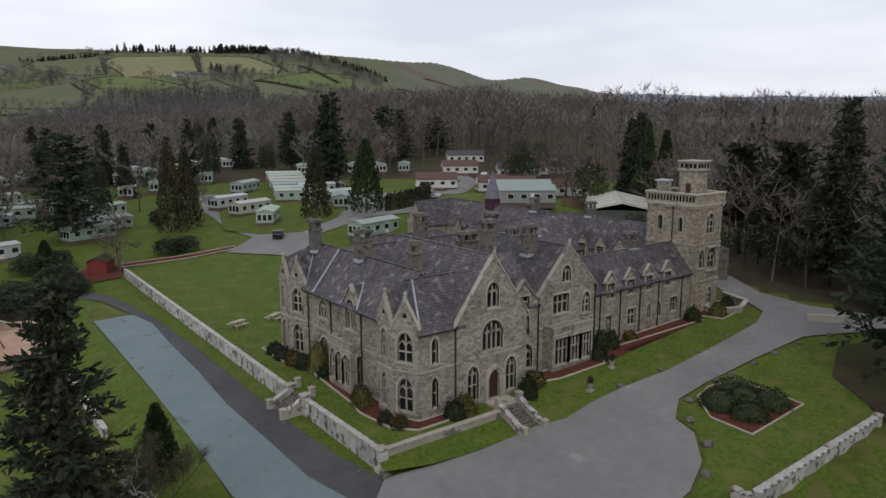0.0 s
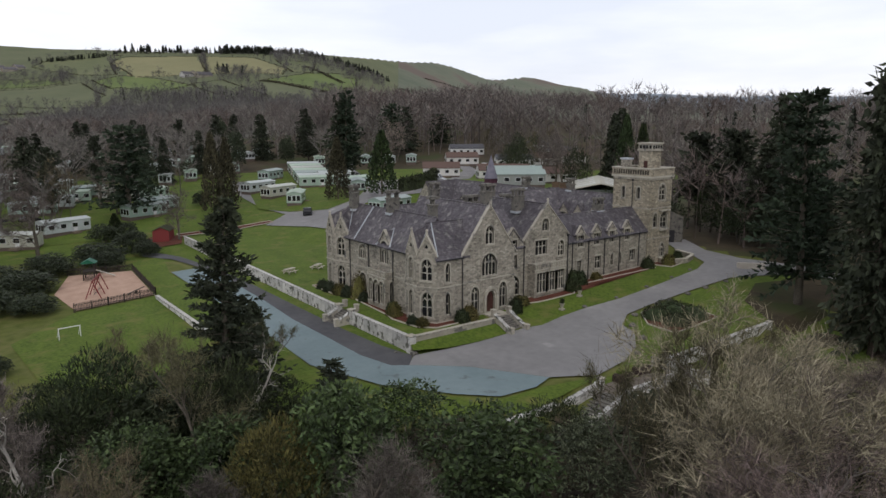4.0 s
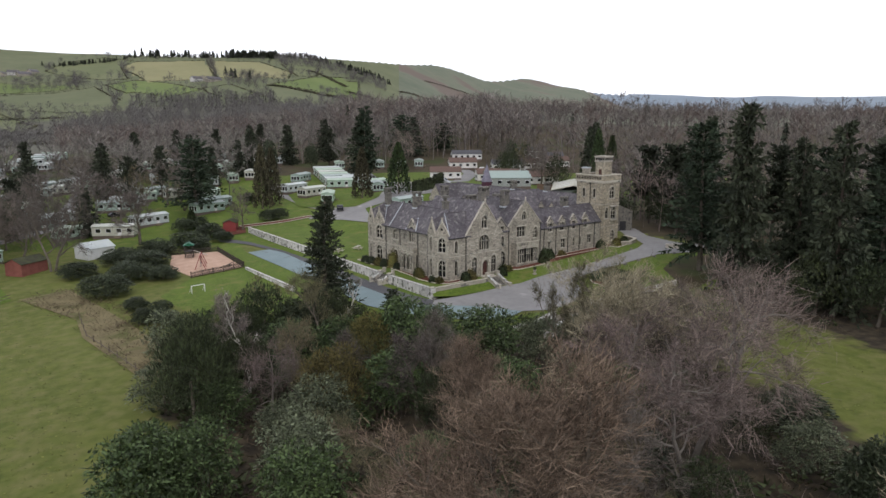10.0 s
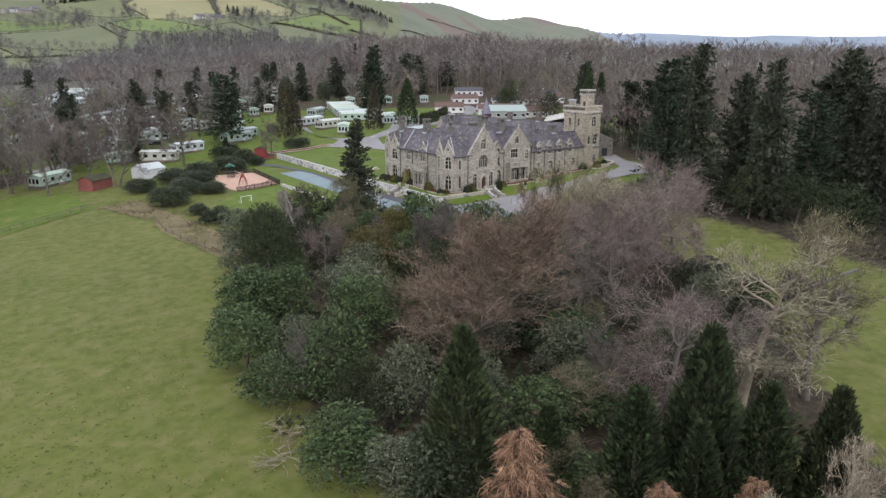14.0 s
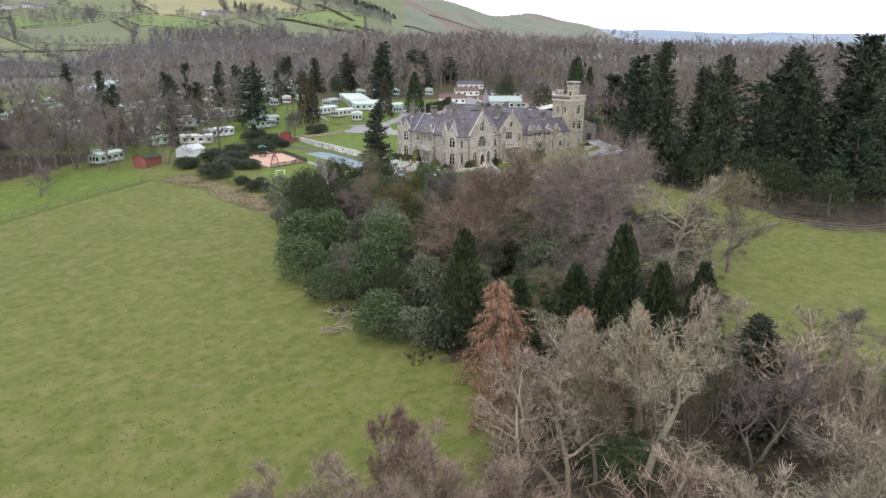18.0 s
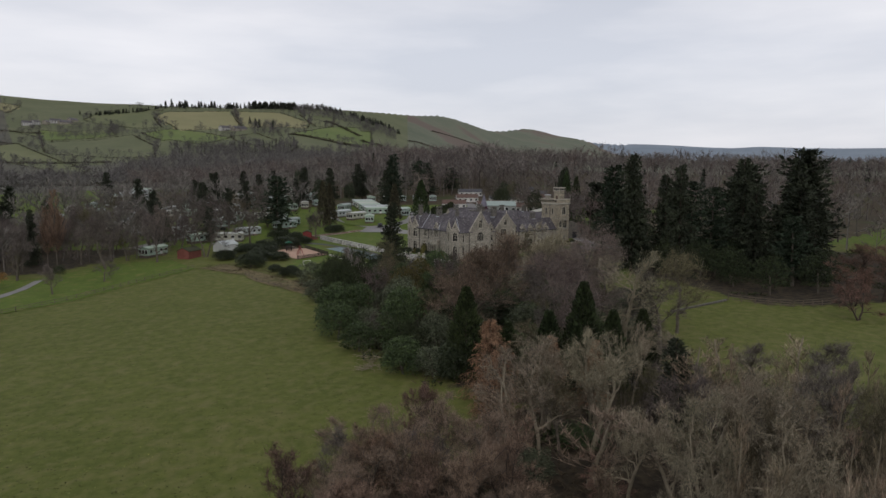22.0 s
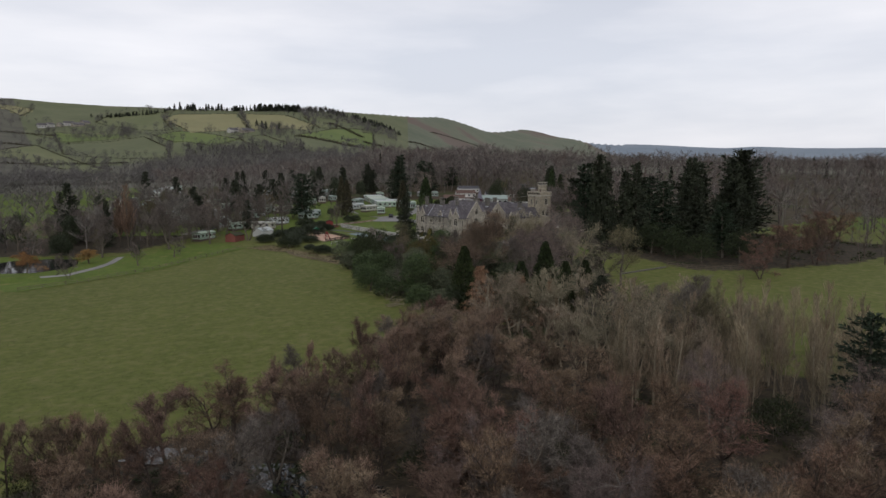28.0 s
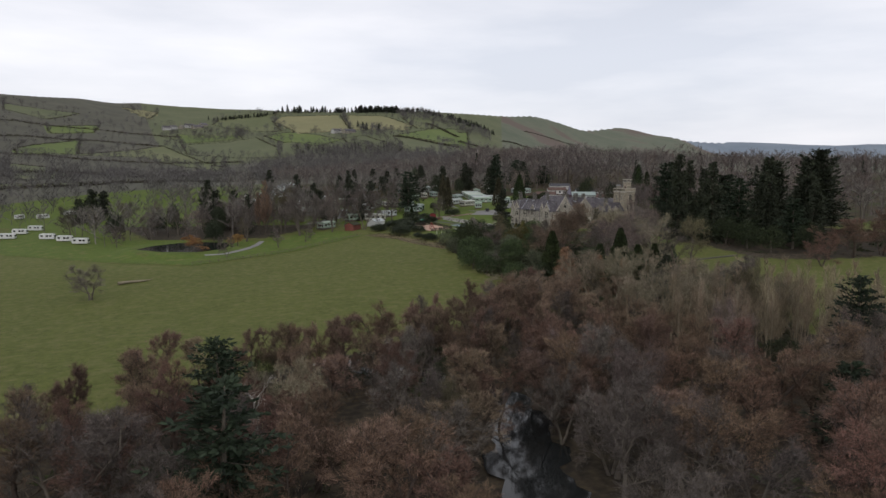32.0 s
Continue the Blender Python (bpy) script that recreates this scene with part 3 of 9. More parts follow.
def upright_tree(seed, shoots=900, wide=0.95):
    """A fastigiate tree 10 m high and 1 m in radius: one straight stem and whips that rise along it."""
    rng = np.random.default_rng(seed)
    stem = grown(np.zeros((1, 3)), np.array([[0, 0, 1.0]]), np.array([9.6]), 8, 0.02, 0.05, rng)
    n = 46
    f = 0.14 + 0.78 * rng.random(n)
    a = rng.uniform(0, 6.28, n)
    P = np.stack([np.interp(f * 8, np.arange(9), stem[0, :, k]) for k in range(3)], 1)
    L = (1.0 - f) * 3.0 + 0.8
    D = np.stack([np.cos(a) * 0.62, np.sin(a) * 0.62, np.full(n, 0.8)], 1)
    whips = grown(P, unit_rows(D), L * wide, 4, 0.10, 0.32, rng)
    p, d, ln = offshoots(whips, L, shoots // n, 0.1, 1.0, 0.5, 0.4, rng)
    shoot = slivers(p, unit_rows(d + np.array([0, 0, 0.8])) * (ln * 0.7 + 0.25)[:, None], 0.018, rng)
    return pipes(stem, 0.085, 0.012, 5), join([shoot] + [slivers(whips[:, k], (whips[:, k + 1] - whips[:, k]) * 1.12, 0.036 - 0.006 * k, rng) for k in range(4)])


def larch_tree(seed):
    """A bare larch 10 m high: level boughs hung with fine orange shoots."""
    rng = np.random.default_rng(seed)
    stem = grown(np.zeros((1, 3)), np.array([[0, 0, 1.0]]), np.array([9.7]), 8, 0.02, 0.05, rng)
    n = 150
    f = 0.06 + 0.92 * (np.arange(n) + rng.random(n)) / n
    P = np.stack([np.interp(f * 8, np.arange(9), stem[0, :, k]) for k in range(3)], 1)
    a = np.arange(n) * 2.4 + rng.normal(0, 0.4, n)
    L = (3.5 * (1 - f) ** 0.75 + 0.25) * rng.uniform(0.65, 1.15, n)
    D = unit_rows(np.stack([np.cos(a), np.sin(a), rng.normal(0.22, 0.12, n)], 1))
    boughs = grown(P, D, L, 4, 0.08, -0.10, rng)
    p, d, ln = offshoots(boughs, L, 14, 0.15, 1.0, 0.8, 0.3, rng)
    tw = grown(p, d, ln, 2, 0.15, -0.25, rng)
    q, e, ln2 = offshoots(tw, ln, 5, 0.1, 1.0, 0.7, 0.6, rng)
    return join([pipes(stem, 0.17, 0.02, 6), pipes(boughs, 0.035, 0.008, 3)]), slivers(np.concatenate([tw[:, 0], tw[:, 1], q]), np.concatenate([tw[:, 1] - tw[:, 0], tw[:, 2] - tw[:, 1], (unit_rows(e) + np.array([0, 0, -0.6])) * 0.42]), 0.036, rng)


def leafy_shrub(seed, clumps=34, leaves=92, leaf=0.36, fine=False):
    """An evergreen 8 m high and 4 m in radius: a dome of leaf clumps of uneven size."""
    rng = np.random.default_rng(seed)
    segs = [((0, 0, 0), (rng.normal(0, 0.3), rng.normal(0, 0.3), 3.5), 0.2, 0.12, 5)]
    out = []
    for k in range(clumps):
        t = (k + 0.5) / clumps
        el = math.asin(max(-0.95, 1 - 1.6 * t))
        a = k * 2.4 + rng.normal(0, 0.25)
        rad = rng.uniform(0.62, 0.92)
        c = np.array([math.cos(a) * math.cos(el) * 3.1 * rad, math.sin(a) * math.cos(el) * 3.1 * rad, max(0.9, 3.3 + math.sin(el) * 3.7 * rad)])
        cr = rng.uniform(0.85, 1.55)
        n = int(leaves * cr)
        d = rng.normal(size=(n, 3))
        d /= np.linalg.norm(d, axis=1)[:, None]
        d[:, 2] = np.abs(d[:, 2]) * 1.1 - 0.35
        P = c + d * cr * rng.uniform(0.55, 1.05, (n, 1)) * np.array([1, 1, 0.8])
        if fine:
            D = (d * 0.6 + np.array([0, 0, 0.55]) + rng.normal(0, 0.3, (n, 3))) * leaf * 1.4
        else:
            D = (d * 0.8 + rng.normal(0, 0.55, (n, 3)) + np.array([0, 0, -0.1])) * leaf
        out.append(diamonds(P, D, leaf * (0.3 if fine else 0.55), rng))
    return tubes(segs), join(out)


def conifer(seed, levels=30, per=9, droop=0.2, power=0.75, base=0.08, ragged=0.3, spray=0.36, dense=20, hang=0.35, curve=-0.05, lean=0.0):
    """A conifer 10 m high and 2.4 m in radius: boughs of uneven length, each feathered on both sides with short sprays."""
    rng = np.random.default_rng(seed)
    stem = grown(np.zeros((1, 3)), np.array([[lean, 0, 1.0]]), np.array([9.8]), 8, 0.015, 0.04, rng)
    f = np.repeat(base + (0.985 - base) * np.arange(levels) / (levels - 1), np.maximum(4, (per * (1.2 - 0.65 * np.linspace(0, 1, levels))).astype(int)))
    f = np.clip(f + rng.normal(0, 0.012, len(f)), 0.03, 0.99)
    n = len(f)
    P = np.stack([np.interp(f * 8, np.arange(9), stem[0, :, k]) for k in range(3)], 1)
    a = rng.uniform(0, 6.28, n)
    bulk = 1 + 0.22 * np.sin(a * 2 + seed + f * 9) * ragged * 2
    L = (2.45 * (1 - f) ** power * rng.uniform(1 - ragged * 1.5, 1 + 0.4 * ragged, n) * bulk + 0.16)
    D = unit_rows(np.stack([np.cos(a), np.sin(a), 0.55 * f - droop + rng.normal(0, 0.09, n)], 1))
    bough = grown(P, D, L, 4, 0.07, curve, rng)
    k = max(4, dense)
    q, d, ln = offshoots(bough, L, k, 0.04, 1.0, 0.8, 0.3, rng)
    keep = rng.random(len(q)) < np.clip(0.35 + np.repeat(L, k) / 2.0, 0, 1)
    q, d = q[keep], d[keep]
    D2 = unit_rows(d + rng.normal(0, 0.22, d.shape) + np.array([0, 0, -hang])) * (spray * rng.uniform(0.7, 1.5, len(q)))[:, None]
    tip, td = bough[:, -1], unit_rows(bough[:, -1] - bough[:, -2]) * spray * 1.3
    return join([pipes(stem, 0.2, 0.02, 6), pipes(bough[::3, :4], 0.03, 0.008, 3)]), diamonds(np.concatenate([q, tip]), np.concatenate([D2, td]), spray * 0.5, rng)


def columnar(seed, sprays=5200):
    """A dense cypress 10 m high and 2.2 m in radius, clothed to the ground."""
    rng = np.random.default_rng(seed)
    f = rng.random(sprays) ** 0.8
    a = rng.uniform(0, 6.28, sprays)
    lobe = 1 + 0.16 * np.sin(a * 5 + seed) + 0.10 * np.sin(a * 9 + f * 14)
    r = 2.1 * (1 - f) ** 0.72 * lobe * rng.uniform(0.72, 1.02, sprays) + 0.05
    P = np.stack([np.cos(a) * r, np.sin(a) * r, 0.2 + f * 9.5], 1)
    D = np.stack([np.cos(a) * 0.25, np.sin(a) * 0.25, np.full(sprays, 0.5)], 1) * rng.uniform(0.7, 1.3, (sprays, 1)) + rng.normal(0, 0.12, (sprays, 3))
    return tubes([((0, 0, 0), (0, 0, 9), 0.18, 0.03, 6)]), diamonds(P, D * 0.75, 0.17, rng)


# ---- the manor house ----
def stone_wall_material(name, low, high, mortar, size, stain):
    """Coursed rubble: stones of uneven tone with recessed joints and weather stains."""
    m = material(name, low, high, 0.5, 0.92, 0, 6, spots=stain, spot_scale=0.35, spot_at=0.60, soft_spot=0.14)
    n, l = m.node_tree.nodes, m.node_tree.links
    b = n["Principled BSDF"]
    base = b.inputs["Base Color"].links[0].from_socket
    mp = n.new("ShaderNodeMapping")
    mp.inputs["Scale"].default_value = (size, size, size * 1.7)
    l.new(n["Texture Coordinate"].outputs["Object"], mp.inputs["Vector"])
    cell, edge = n.new("ShaderNodeTexVoronoi"), n.new("ShaderNodeTexVoronoi")
    edge.feature = "DISTANCE_TO_EDGE"
    for v in (cell, edge):
        v.inputs["Scale"].default_value = 1.0
        l.new(mp.outputs["Vector"], v.inputs["Vector"])
    sep = n.new("ShaderNodeSeparateColor")
    l.new(cell.outputs["Color"], sep.inputs["Color"])
    rg = n.new("ShaderNodeMapRange")
    rg.inputs["To Min"].default_value, rg.inputs["To Max"].default_value = 0.60, 1.36
    l.new(sep.outputs["Red"], rg.inputs["Value"])
    hs = n.new("ShaderNodeHueSaturation")
    l.new(rg.outputs["Result"], hs.inputs["Value"])
    l.new(base, hs.inputs["Color"])
    jr = n.new("ShaderNodeMapRange")
    jr.inputs["From Max"].default_value = 0.09
    l.new(edge.outputs["Distance"], jr.inputs["Value"])
    mx = n.new("ShaderNodeMix")
    mx.data_type = "RGBA"
    mx.inputs["A"].default_value = (*mortar, 1)
    l.new(jr.outputs["Result"], mx.inputs["Factor"])
    l.new(hs.outputs["Color"], mx.inputs["B"])
    l.new(mx.outputs["Result"], b.inputs["Base Color"])
    bp = n.new("ShaderNodeBump")
    bp.inputs["Strength"].default_value, bp.inputs["Distance"].default_value = 0.7, 0.03
    l.new(jr.outputs["Result"], bp.inputs["Height"])
    l.new(bp.outputs["Normal"], b.inputs["Normal"])
    return m


STONE = stone_wall_material("rubble_stone_wall", (0.235, 0.214, 0.176), (0.38, 0.35, 0.29), (0.30, 0.275, 0.225), 2.6, (0.13, 0.122, 0.105))
TOWERSTONE = stone_wall_material("tower_stone_wall", (0.26, 0.225, 0.165), (0.40, 0.355, 0.27), (0.26, 0.235, 0.185), 2.4, (0.17, 0.155, 0.125))
CHIMSTONE = material("sooty_chimney_stone", (0.10, 0.095, 0.085), (0.20, 0.185, 0.16), 1.5, 0.9, 0.02, 6, spots=(0.06, 0.058, 0.055), spot_scale=2.0, spot_at=0.55)
DOORWOOD = material("red_brown_door_wood", (0.048, 0.020, 0.015), (0.085, 0.036, 0.028), 2.0, 0.6, 0.004, 5, stretch=(8, 8, 1))

house = thing("manor_house", (0, 0, 0), "large Victorian Gothic stone manor house with slate roofs", "house")


def face(origin, u, inward):
    """Frame of a wall: x along it, y inwards, z up."""
    u, w = Vector(u).normalized(), Vector(inward).normalized()
    return Matrix(((u.x, w.x, 0, origin[0]), (u.y, w.y, 0, origin[1]), (0, 0, 1, origin[2]), (0, 0, 0, 1)))


def front(y):
    return face((0, y, 0), (1, 0, 0), (0, 1, 0))


def west(x):
    return face((x, 0, 0), (0, 1, 0), (1, 0, 0))


def solid(bm, M, quad, thick, d0=0.0):
    lo = [bm.verts.new(M @ Vector((u, d0, z))) for u, z in quad]
    hi = [bm.verts.new(M @ Vector((u, d0 + thick, z))) for u, z in quad]
    fs = [bm.faces.new(lo), bm.faces.new(hi[::-1])]
    for i in range(len(quad)):
        j = (i + 1) % len(quad)
        fs.append(bm.faces.new((lo[i], hi[i], hi[j], lo[j])))
    return fs


def wall(name, M, u0, u1, z0, top, holes=(), mat=None, thick=0.5, parent=None):
    """A wall with openings through it. top: a height, or the points (u, z) of its upper edge."""
    edge = [(u0, top), (u1, top)] if not isinstance(top, (list, tuple)) else list(top)
    us = sorted({round(v, 4) for h in holes for v in h[:2]} | {round(p[0], 4) for p in edge} | {u0, u1})

    def up(u):
        for p, q in zip(edge, edge[1:]):
            if p[0] - 1e-6 <= u <= q[0] + 1e-6:
                return p[1] + (q[1] - p[1]) * (u - p[0]) / max(q[0] - p[0], 1e-6)
        return edge[-1][1]

    bm = bmesh.new()
    for a, b in zip(us, us[1:]):
        cuts = sorted((h[2], h[3]) for h in holes if h[0] <= a + 1e-4 and h[1] >= b - 1e-4)
        z = z0
        for lo, hi in cuts:
            if lo > z:
                solid(bm, M, [(a, z), (b, z), (b, lo), (a, lo)], thick)
            z = hi
        if min(up(a), up(b)) > z - 1e-3 or max(up(a), up(b)) > z:
            solid(bm, M, [(a, z), (b, z), (b, max(up(b), z + 0.01)), (a, max(up(a), z + 0.01))], thick)
    bmesh.ops.recalc_face_normals(bm, faces=bm.faces)
    return part(name, bm, mat or STONE, parent or house)


def arch(u0, u1, z0, z1, pointed=True, k=5):
    """Outline of an opening with a pointed head, from the sill's left end round to its right."""
    w = u1 - u0
    if not pointed:
        return [(u0, z0), (u0, z1), (u1, z1), (u1, z0)]
    rise = min(w * 0.75, (z1 - z0) * 0.45)
    s = z1 - rise
    left = [(u0 + w / 2 * (1 - math.cos(t * math.pi / 2 / k)) ** 1.0, s + rise * math.sin(t * math.pi / 2 / k)) for t in range(k + 1)]
    right = [(u0 + u1 - u, z) for u, z in left[::-1][1:]]
    return [(u0, z0)] + left + right + [(u1, z0)]


def window(M, u0, u1, z0, z1, lights=2, transom=True, pointed=True, parent=None, hood=True, mat=None):
    """A window set in its opening: surround, sill, mullions and panes."""
    win = new("window")
    win.parent = parent or house
    inner, w = arch(u0 + 0.1, u1 - 0.1, z0 + 0.1, z1 - 0.1, pointed), u1 - u0
    bm = bmesh.new()
    box_out = []
    outline = arch(u0, u1, z0, z1, pointed)
    ow = arch(u0 - 0.14, u1 + 0.14, z0, z1 + 0.2, pointed)
    for ring, d0, d1 in ((ow, -0.07, 0.0), (outline, -0.07, 0.3)):
        for (a, b), (c, d) in zip(zip(ring, ring[1:]), zip(inner, inner[1:])):
            if d1 == 0.3 or True:
                q = [bm.verts.new(M @ Vector((p[0], d0, p[1]))) for p in (a, b, d, c)]
                r = [bm.verts.new(M @ Vector((p[0], d1, p[1]))) for p in (a, b, d, c)]
                for f in ((0, 1, 2, 3),):
                    bm.faces.new([q[i] for i in f])
                for i in range(4):
                    bm.faces.new((q[i], r[i], r[(i + 1) % 4], q[(i + 1) % 4]))
    part("frame", bm, DRESSED, win)
    if pointed:
        bm = bmesh.new()
        for side in (0, 1):
            half = [p for p in outline[1:-1] if (p[0] <= (u0 + u1) / 2 + 1e-4) == (side == 0) or abs(p[0] - (u0 + u1) / 2) < 1e-4]
            corner = (u0, z1) if side == 0 else (u1, z1)
            solid(bm, M, half + [corner] if side == 0 else [corner] + half, 0.35, 0.0)
        bmesh.ops.recalc_face_normals(bm, faces=bm.faces)
        part("spandrel", bm, mat or STONE, win)
    bm = bmesh.new()
    solid(bm, M, [(u0 - 0.15, z0 - 0.12), (u1 + 0.15, z0 - 0.12), (u1 + 0.15, z0 + 0.1), (u0 - 0.15, z0 + 0.1)], 0.42, -0.12)
    bmesh.ops.recalc_face_normals(bm, faces=bm.faces)
    part("sill", bm, DRESSED, win)
    bm = bmesh.new()
    lw = (w - 0.2) / lights
    ztop = z1 - 0.1
    spring = z1 - min(w * 0.75, (z1 - z0) * 0.45) if pointed else ztop
    for i in range(1, lights):
        u = u0 + 0.1 + lw * i
        t = abs(u - (u0 + u1) / 2) / (w / 2)
        hi = spring + (ztop - spring) * max(0.0, 1 - t) ** 0.7
        solid(bm, M, [(u - 0.05, z0), (u + 0.05, z0), (u + 0.05, hi), (u - 0.05, hi)], 0.16, 0.06)
    zt = z0 + (spring - z0) * 0.62
    if transom:
        solid(bm, M, [(u0 + 0.05, zt - 0.04), (u1 - 0.05, zt - 0.04), (u1 - 0.05, zt + 0.04), (u0 + 0.05, zt + 0.04)], 0.14, 0.07)
    if pointed and w > 0.9:
        for i in range(lights):
            a, b = u0 + 0.1 + lw * i, u0 + 0.1 + lw * (i + 1)
            for p, q in (((a, spring - 0.05), ((a + b) / 2, spring + lw * 0.55)), (((a + b) / 2, spring + lw * 0.55), (b, spring - 0.05))):
                solid(bm, M, [(p[0], p[1] - 0.05), (q[0], q[1] - 0.05), (q[0], q[1] + 0.05), (p[0], p[1] + 0.05)], 0.14, 0.07)
    if lights > 1 or transom:
        bmesh.ops.recalc_face_normals(bm, faces=bm.faces)
        part("mullion", bm, DRESSED, win)
    else:
        bm.free()
    for i in range(lights):
        a, b = u0 + 0.1 + lw * i, u0 + 0.1 + lw * (i + 1)
        bm = bmesh.new()
        solid(bm, M, [(a, z0), (b, z0), (b, z1), (a, z1)], 0.03, 0.2)
        bmesh.ops.recalc_face_normals(bm, faces=bm.faces)
        part("pane", bm, GLASS, win)
    return win


def facade(name, M, u0, u1, z0, top, wins, mat=None, thick=0.5):
    """wins: rows of (u0, u1, z0, z1, lights, transom, pointed)."""
    wall(name, M, u0, u1, z0, top, [w[:4] for w in wins], mat, thick)
    for w in wins:
        if w[4]:
            window(M, *w, mat=mat)


def slates(name, corners, parent=None, course=0.3, width=0.34, seed=0):
    """A slated slope. corners: eave left, eave right, ridge right, ridge left."""
    a, b, c, d = (Vector(p) for p in corners)
    rng = np.random.default_rng(seed)
    n = (b - a).cross(d - a)
    if n.length < 1e-6:
        n = (c - b).cross(d - a)
    n.normalize()
    if n.z < 0:
        n = -n
    rows = max(1, int(((d - a).length + (c - b).length) / 2 / course))
    V, F = [], []
    for k in range(rows):
        f0, f1 = k / rows, min(1.0, (k + 1.15) / rows)
        p0, p1, q0, q1 = a.lerp(d, f0), b.lerp(c, f0), a.lerp(d, f1), b.lerp(c, f1)
        m = max(1, int((p1 - p0).length / width))
        off = 0.5 * (k % 2)
        for i in range(-1, m + 1):
            s, t = max(0.0, (i + off) / m), min(1.0, (i + off + 0.985) / m)
            if t <= s:
                continue
            h = rng.uniform(0.0, 0.014)
            o = len(V)
            lift = n * (0.05 + h)
            for p in (p0.lerp(p1, s) + lift, p0.lerp(p1, t) + lift, q0.lerp(q1, t) + n * 0.012, q0.lerp(q1, s) + n * 0.012):
                V.append(p)
            for p in (p0.lerp(p1, s) + n * 0.01, p0.lerp(p1, t) + n * 0.01):
                V.append(p)
            F += [(o, o + 1, o + 2, o + 3), (o, o + 4, o + 5, o + 1)]
    ob = mesh_ob(name, V, F, SLATE, parent or house)
    return ob


def slope(corners, seed=0, name="roof"):
    """A roof slope: a boarded slab with slates on it."""
    a, b, c, d = (Vector(p) for p in corners)
    bm = bmesh.new()
    pts = [a, b, c, d] if (c - d).length > 1e-3 else [a, b, c]
    prism(bm, pts, (0, 0, -0.14))
    r = part(name, bm, SLATE, house)
    s = slates("roof_slope", corners, r, seed=seed)
    tagged(s, kind="stuff")
    return r


def ridge(p, q, r=0.09, mat=None, name="ridge"):
    V, F = tubes([(p, q, r, r, 6)])
    o = new(name, fast_mesh(name, V, F, mat or SLATE))
    o.parent = house
    return o


def coping(M, pts, w=0.32, h=0.16, over=0.1, name="coping"):
    """Raised stone coping along a gable's slope."""
    bm = bmesh.new()
    for (u0, z0), (u1, z1) in zip(pts, pts[1:]):
        solid(bm, M, [(u0, z0), (u1, z1), (u1, z1 + h), (u0, z0 + h)], w + 0.1, -over)
    bmesh.ops.recalc_face_normals(bm, faces=bm.faces)
    return part(name, bm, DRESSED, house)


def chimney(x, y, z0, z1, w=1.0, d=0.8, pots=2, round_top=False):
    c = new("chimney")
    c.parent = house
    bm = bmesh.new()
    box(bm, x - w / 2, x + w / 2, y - d / 2, y + d / 2, z0, z1 - 0.9, 0.03)
    part("chimney_shaft", bm, CHIMSTONE, c)
    bm = bmesh.new()
    box(bm, x - w / 2 - 0.1, x + w / 2 + 0.1, y - d / 2 - 0.1, y + d / 2 + 0.1, z1 - 0.9, z1 - 0.7, 0.03)
    box(bm, x - w / 2 - 0.12, x + w / 2 + 0.12, y - d / 2 - 0.12, y + d / 2 + 0.12, z1 - 0.1, z1 + 0.12, 0.04)
    box(bm, x - w / 2 - 0.04, x + w / 2 + 0.04, y - d / 2 - 0.04, y + d / 2 + 0.04, z1 + 0.12, z1 + 0.26, 0.05)
    part("cap", bm, CHIMSTONE, c, "weathered dressed stone chimney cap")
    for i in range(pots):
        for j in (-1, 1):
            px, py = x + (i - (pots - 1) / 2) * (w - 0.3) / max(1, pots - 1) if pots > 1 else x, y + j * (d / 2 - 0.2)
            V, F = tubes([((px, py, z1 - 0.72), (px, py, z1 - 0.08), 0.17, 0.17, 8)])
            o = new("flue", fast_mesh("flue", V, F, CHIMSTONE))
            o.parent = c
    bm = bmesh.new()
    box(bm, x - w / 2 - 0.06, x + w / 2 + 0.06, y - d / 2 - 0.06, y + d / 2 + 0.06, z0 + 0.05, z0 + 0.35)
    part("flashing", bm, LEAD, c)


def downpipe(x, y, z0, z1):
    V, F = tubes([((x, y, z0), (x, y, z1), 0.07, 0.07, 8)])
    o = new("downpipe", fast_mesh("downpipe", V, F, IRON))
    o.parent = house
    bm = bmesh.new()
    box(bm, x - 0.16, x + 0.16, y - 0.12, y + 0.12, z1 - 0.05, z1 + 0.25, 0.03)
    part("hopper", bm, IRON, o)


def gutter(p, q):
    V, F = tubes([(p, q, 0.08, 0.08, 6)])
    o = new("gutter", fast_mesh("gutter", V, F, IRON))
    o.parent = house


def string_course(M, u0, u1, z):
    bm = bmesh.new()
    solid(bm, M, [(u0, z), (u1, z), (u1, z + 0.16), (u0, z + 0.16)], 0.2, -0.09)
    bmesh.ops.recalc_face_normals(bm, faces=bm.faces)
    part("string_course", bm, DRESSED, house)


def finial(x, y, z):
    V, F = tubes([((x, y, z - 0.2), (x, y, z + 0.35), 0.16, 0.12, 6), ((x, y, z + 0.35), (x, y, z + 0.55), 0.2, 0.05, 6)])
    o = new("finial", fast_mesh("finial", V, F, DRESSED))
    o.parent = house


# main gable with the front door
G1 = front(-0.15)
facade("wall", G1, 5.1, 13.2, -2.0, [(5.1, 7.1), (9.24, 12.6), (13.2, 7.1)],
       [(6.4, 7.6, 0.15, 3.3, 2, True, True), (10.75, 11.95, 0.15, 3.3, 2, True, True), (8.75, 10.1, -0.12, 2.45, 0, 0, 0), (8.0, 10.3, 4.3, 7.0, 4, False, True), (8.5, 9.8, 8.05, 10.3, 2, False, True)])
coping(G1, [(4.85, 6.8), (9.24, 12.65), (13.45, 6.8)])
string_course(G1, 5.1, 13.2, 3.9)
finial(9.3, -0.15, 12.9)
door = new("front_door")
door.parent = house
bm = bmesh.new()
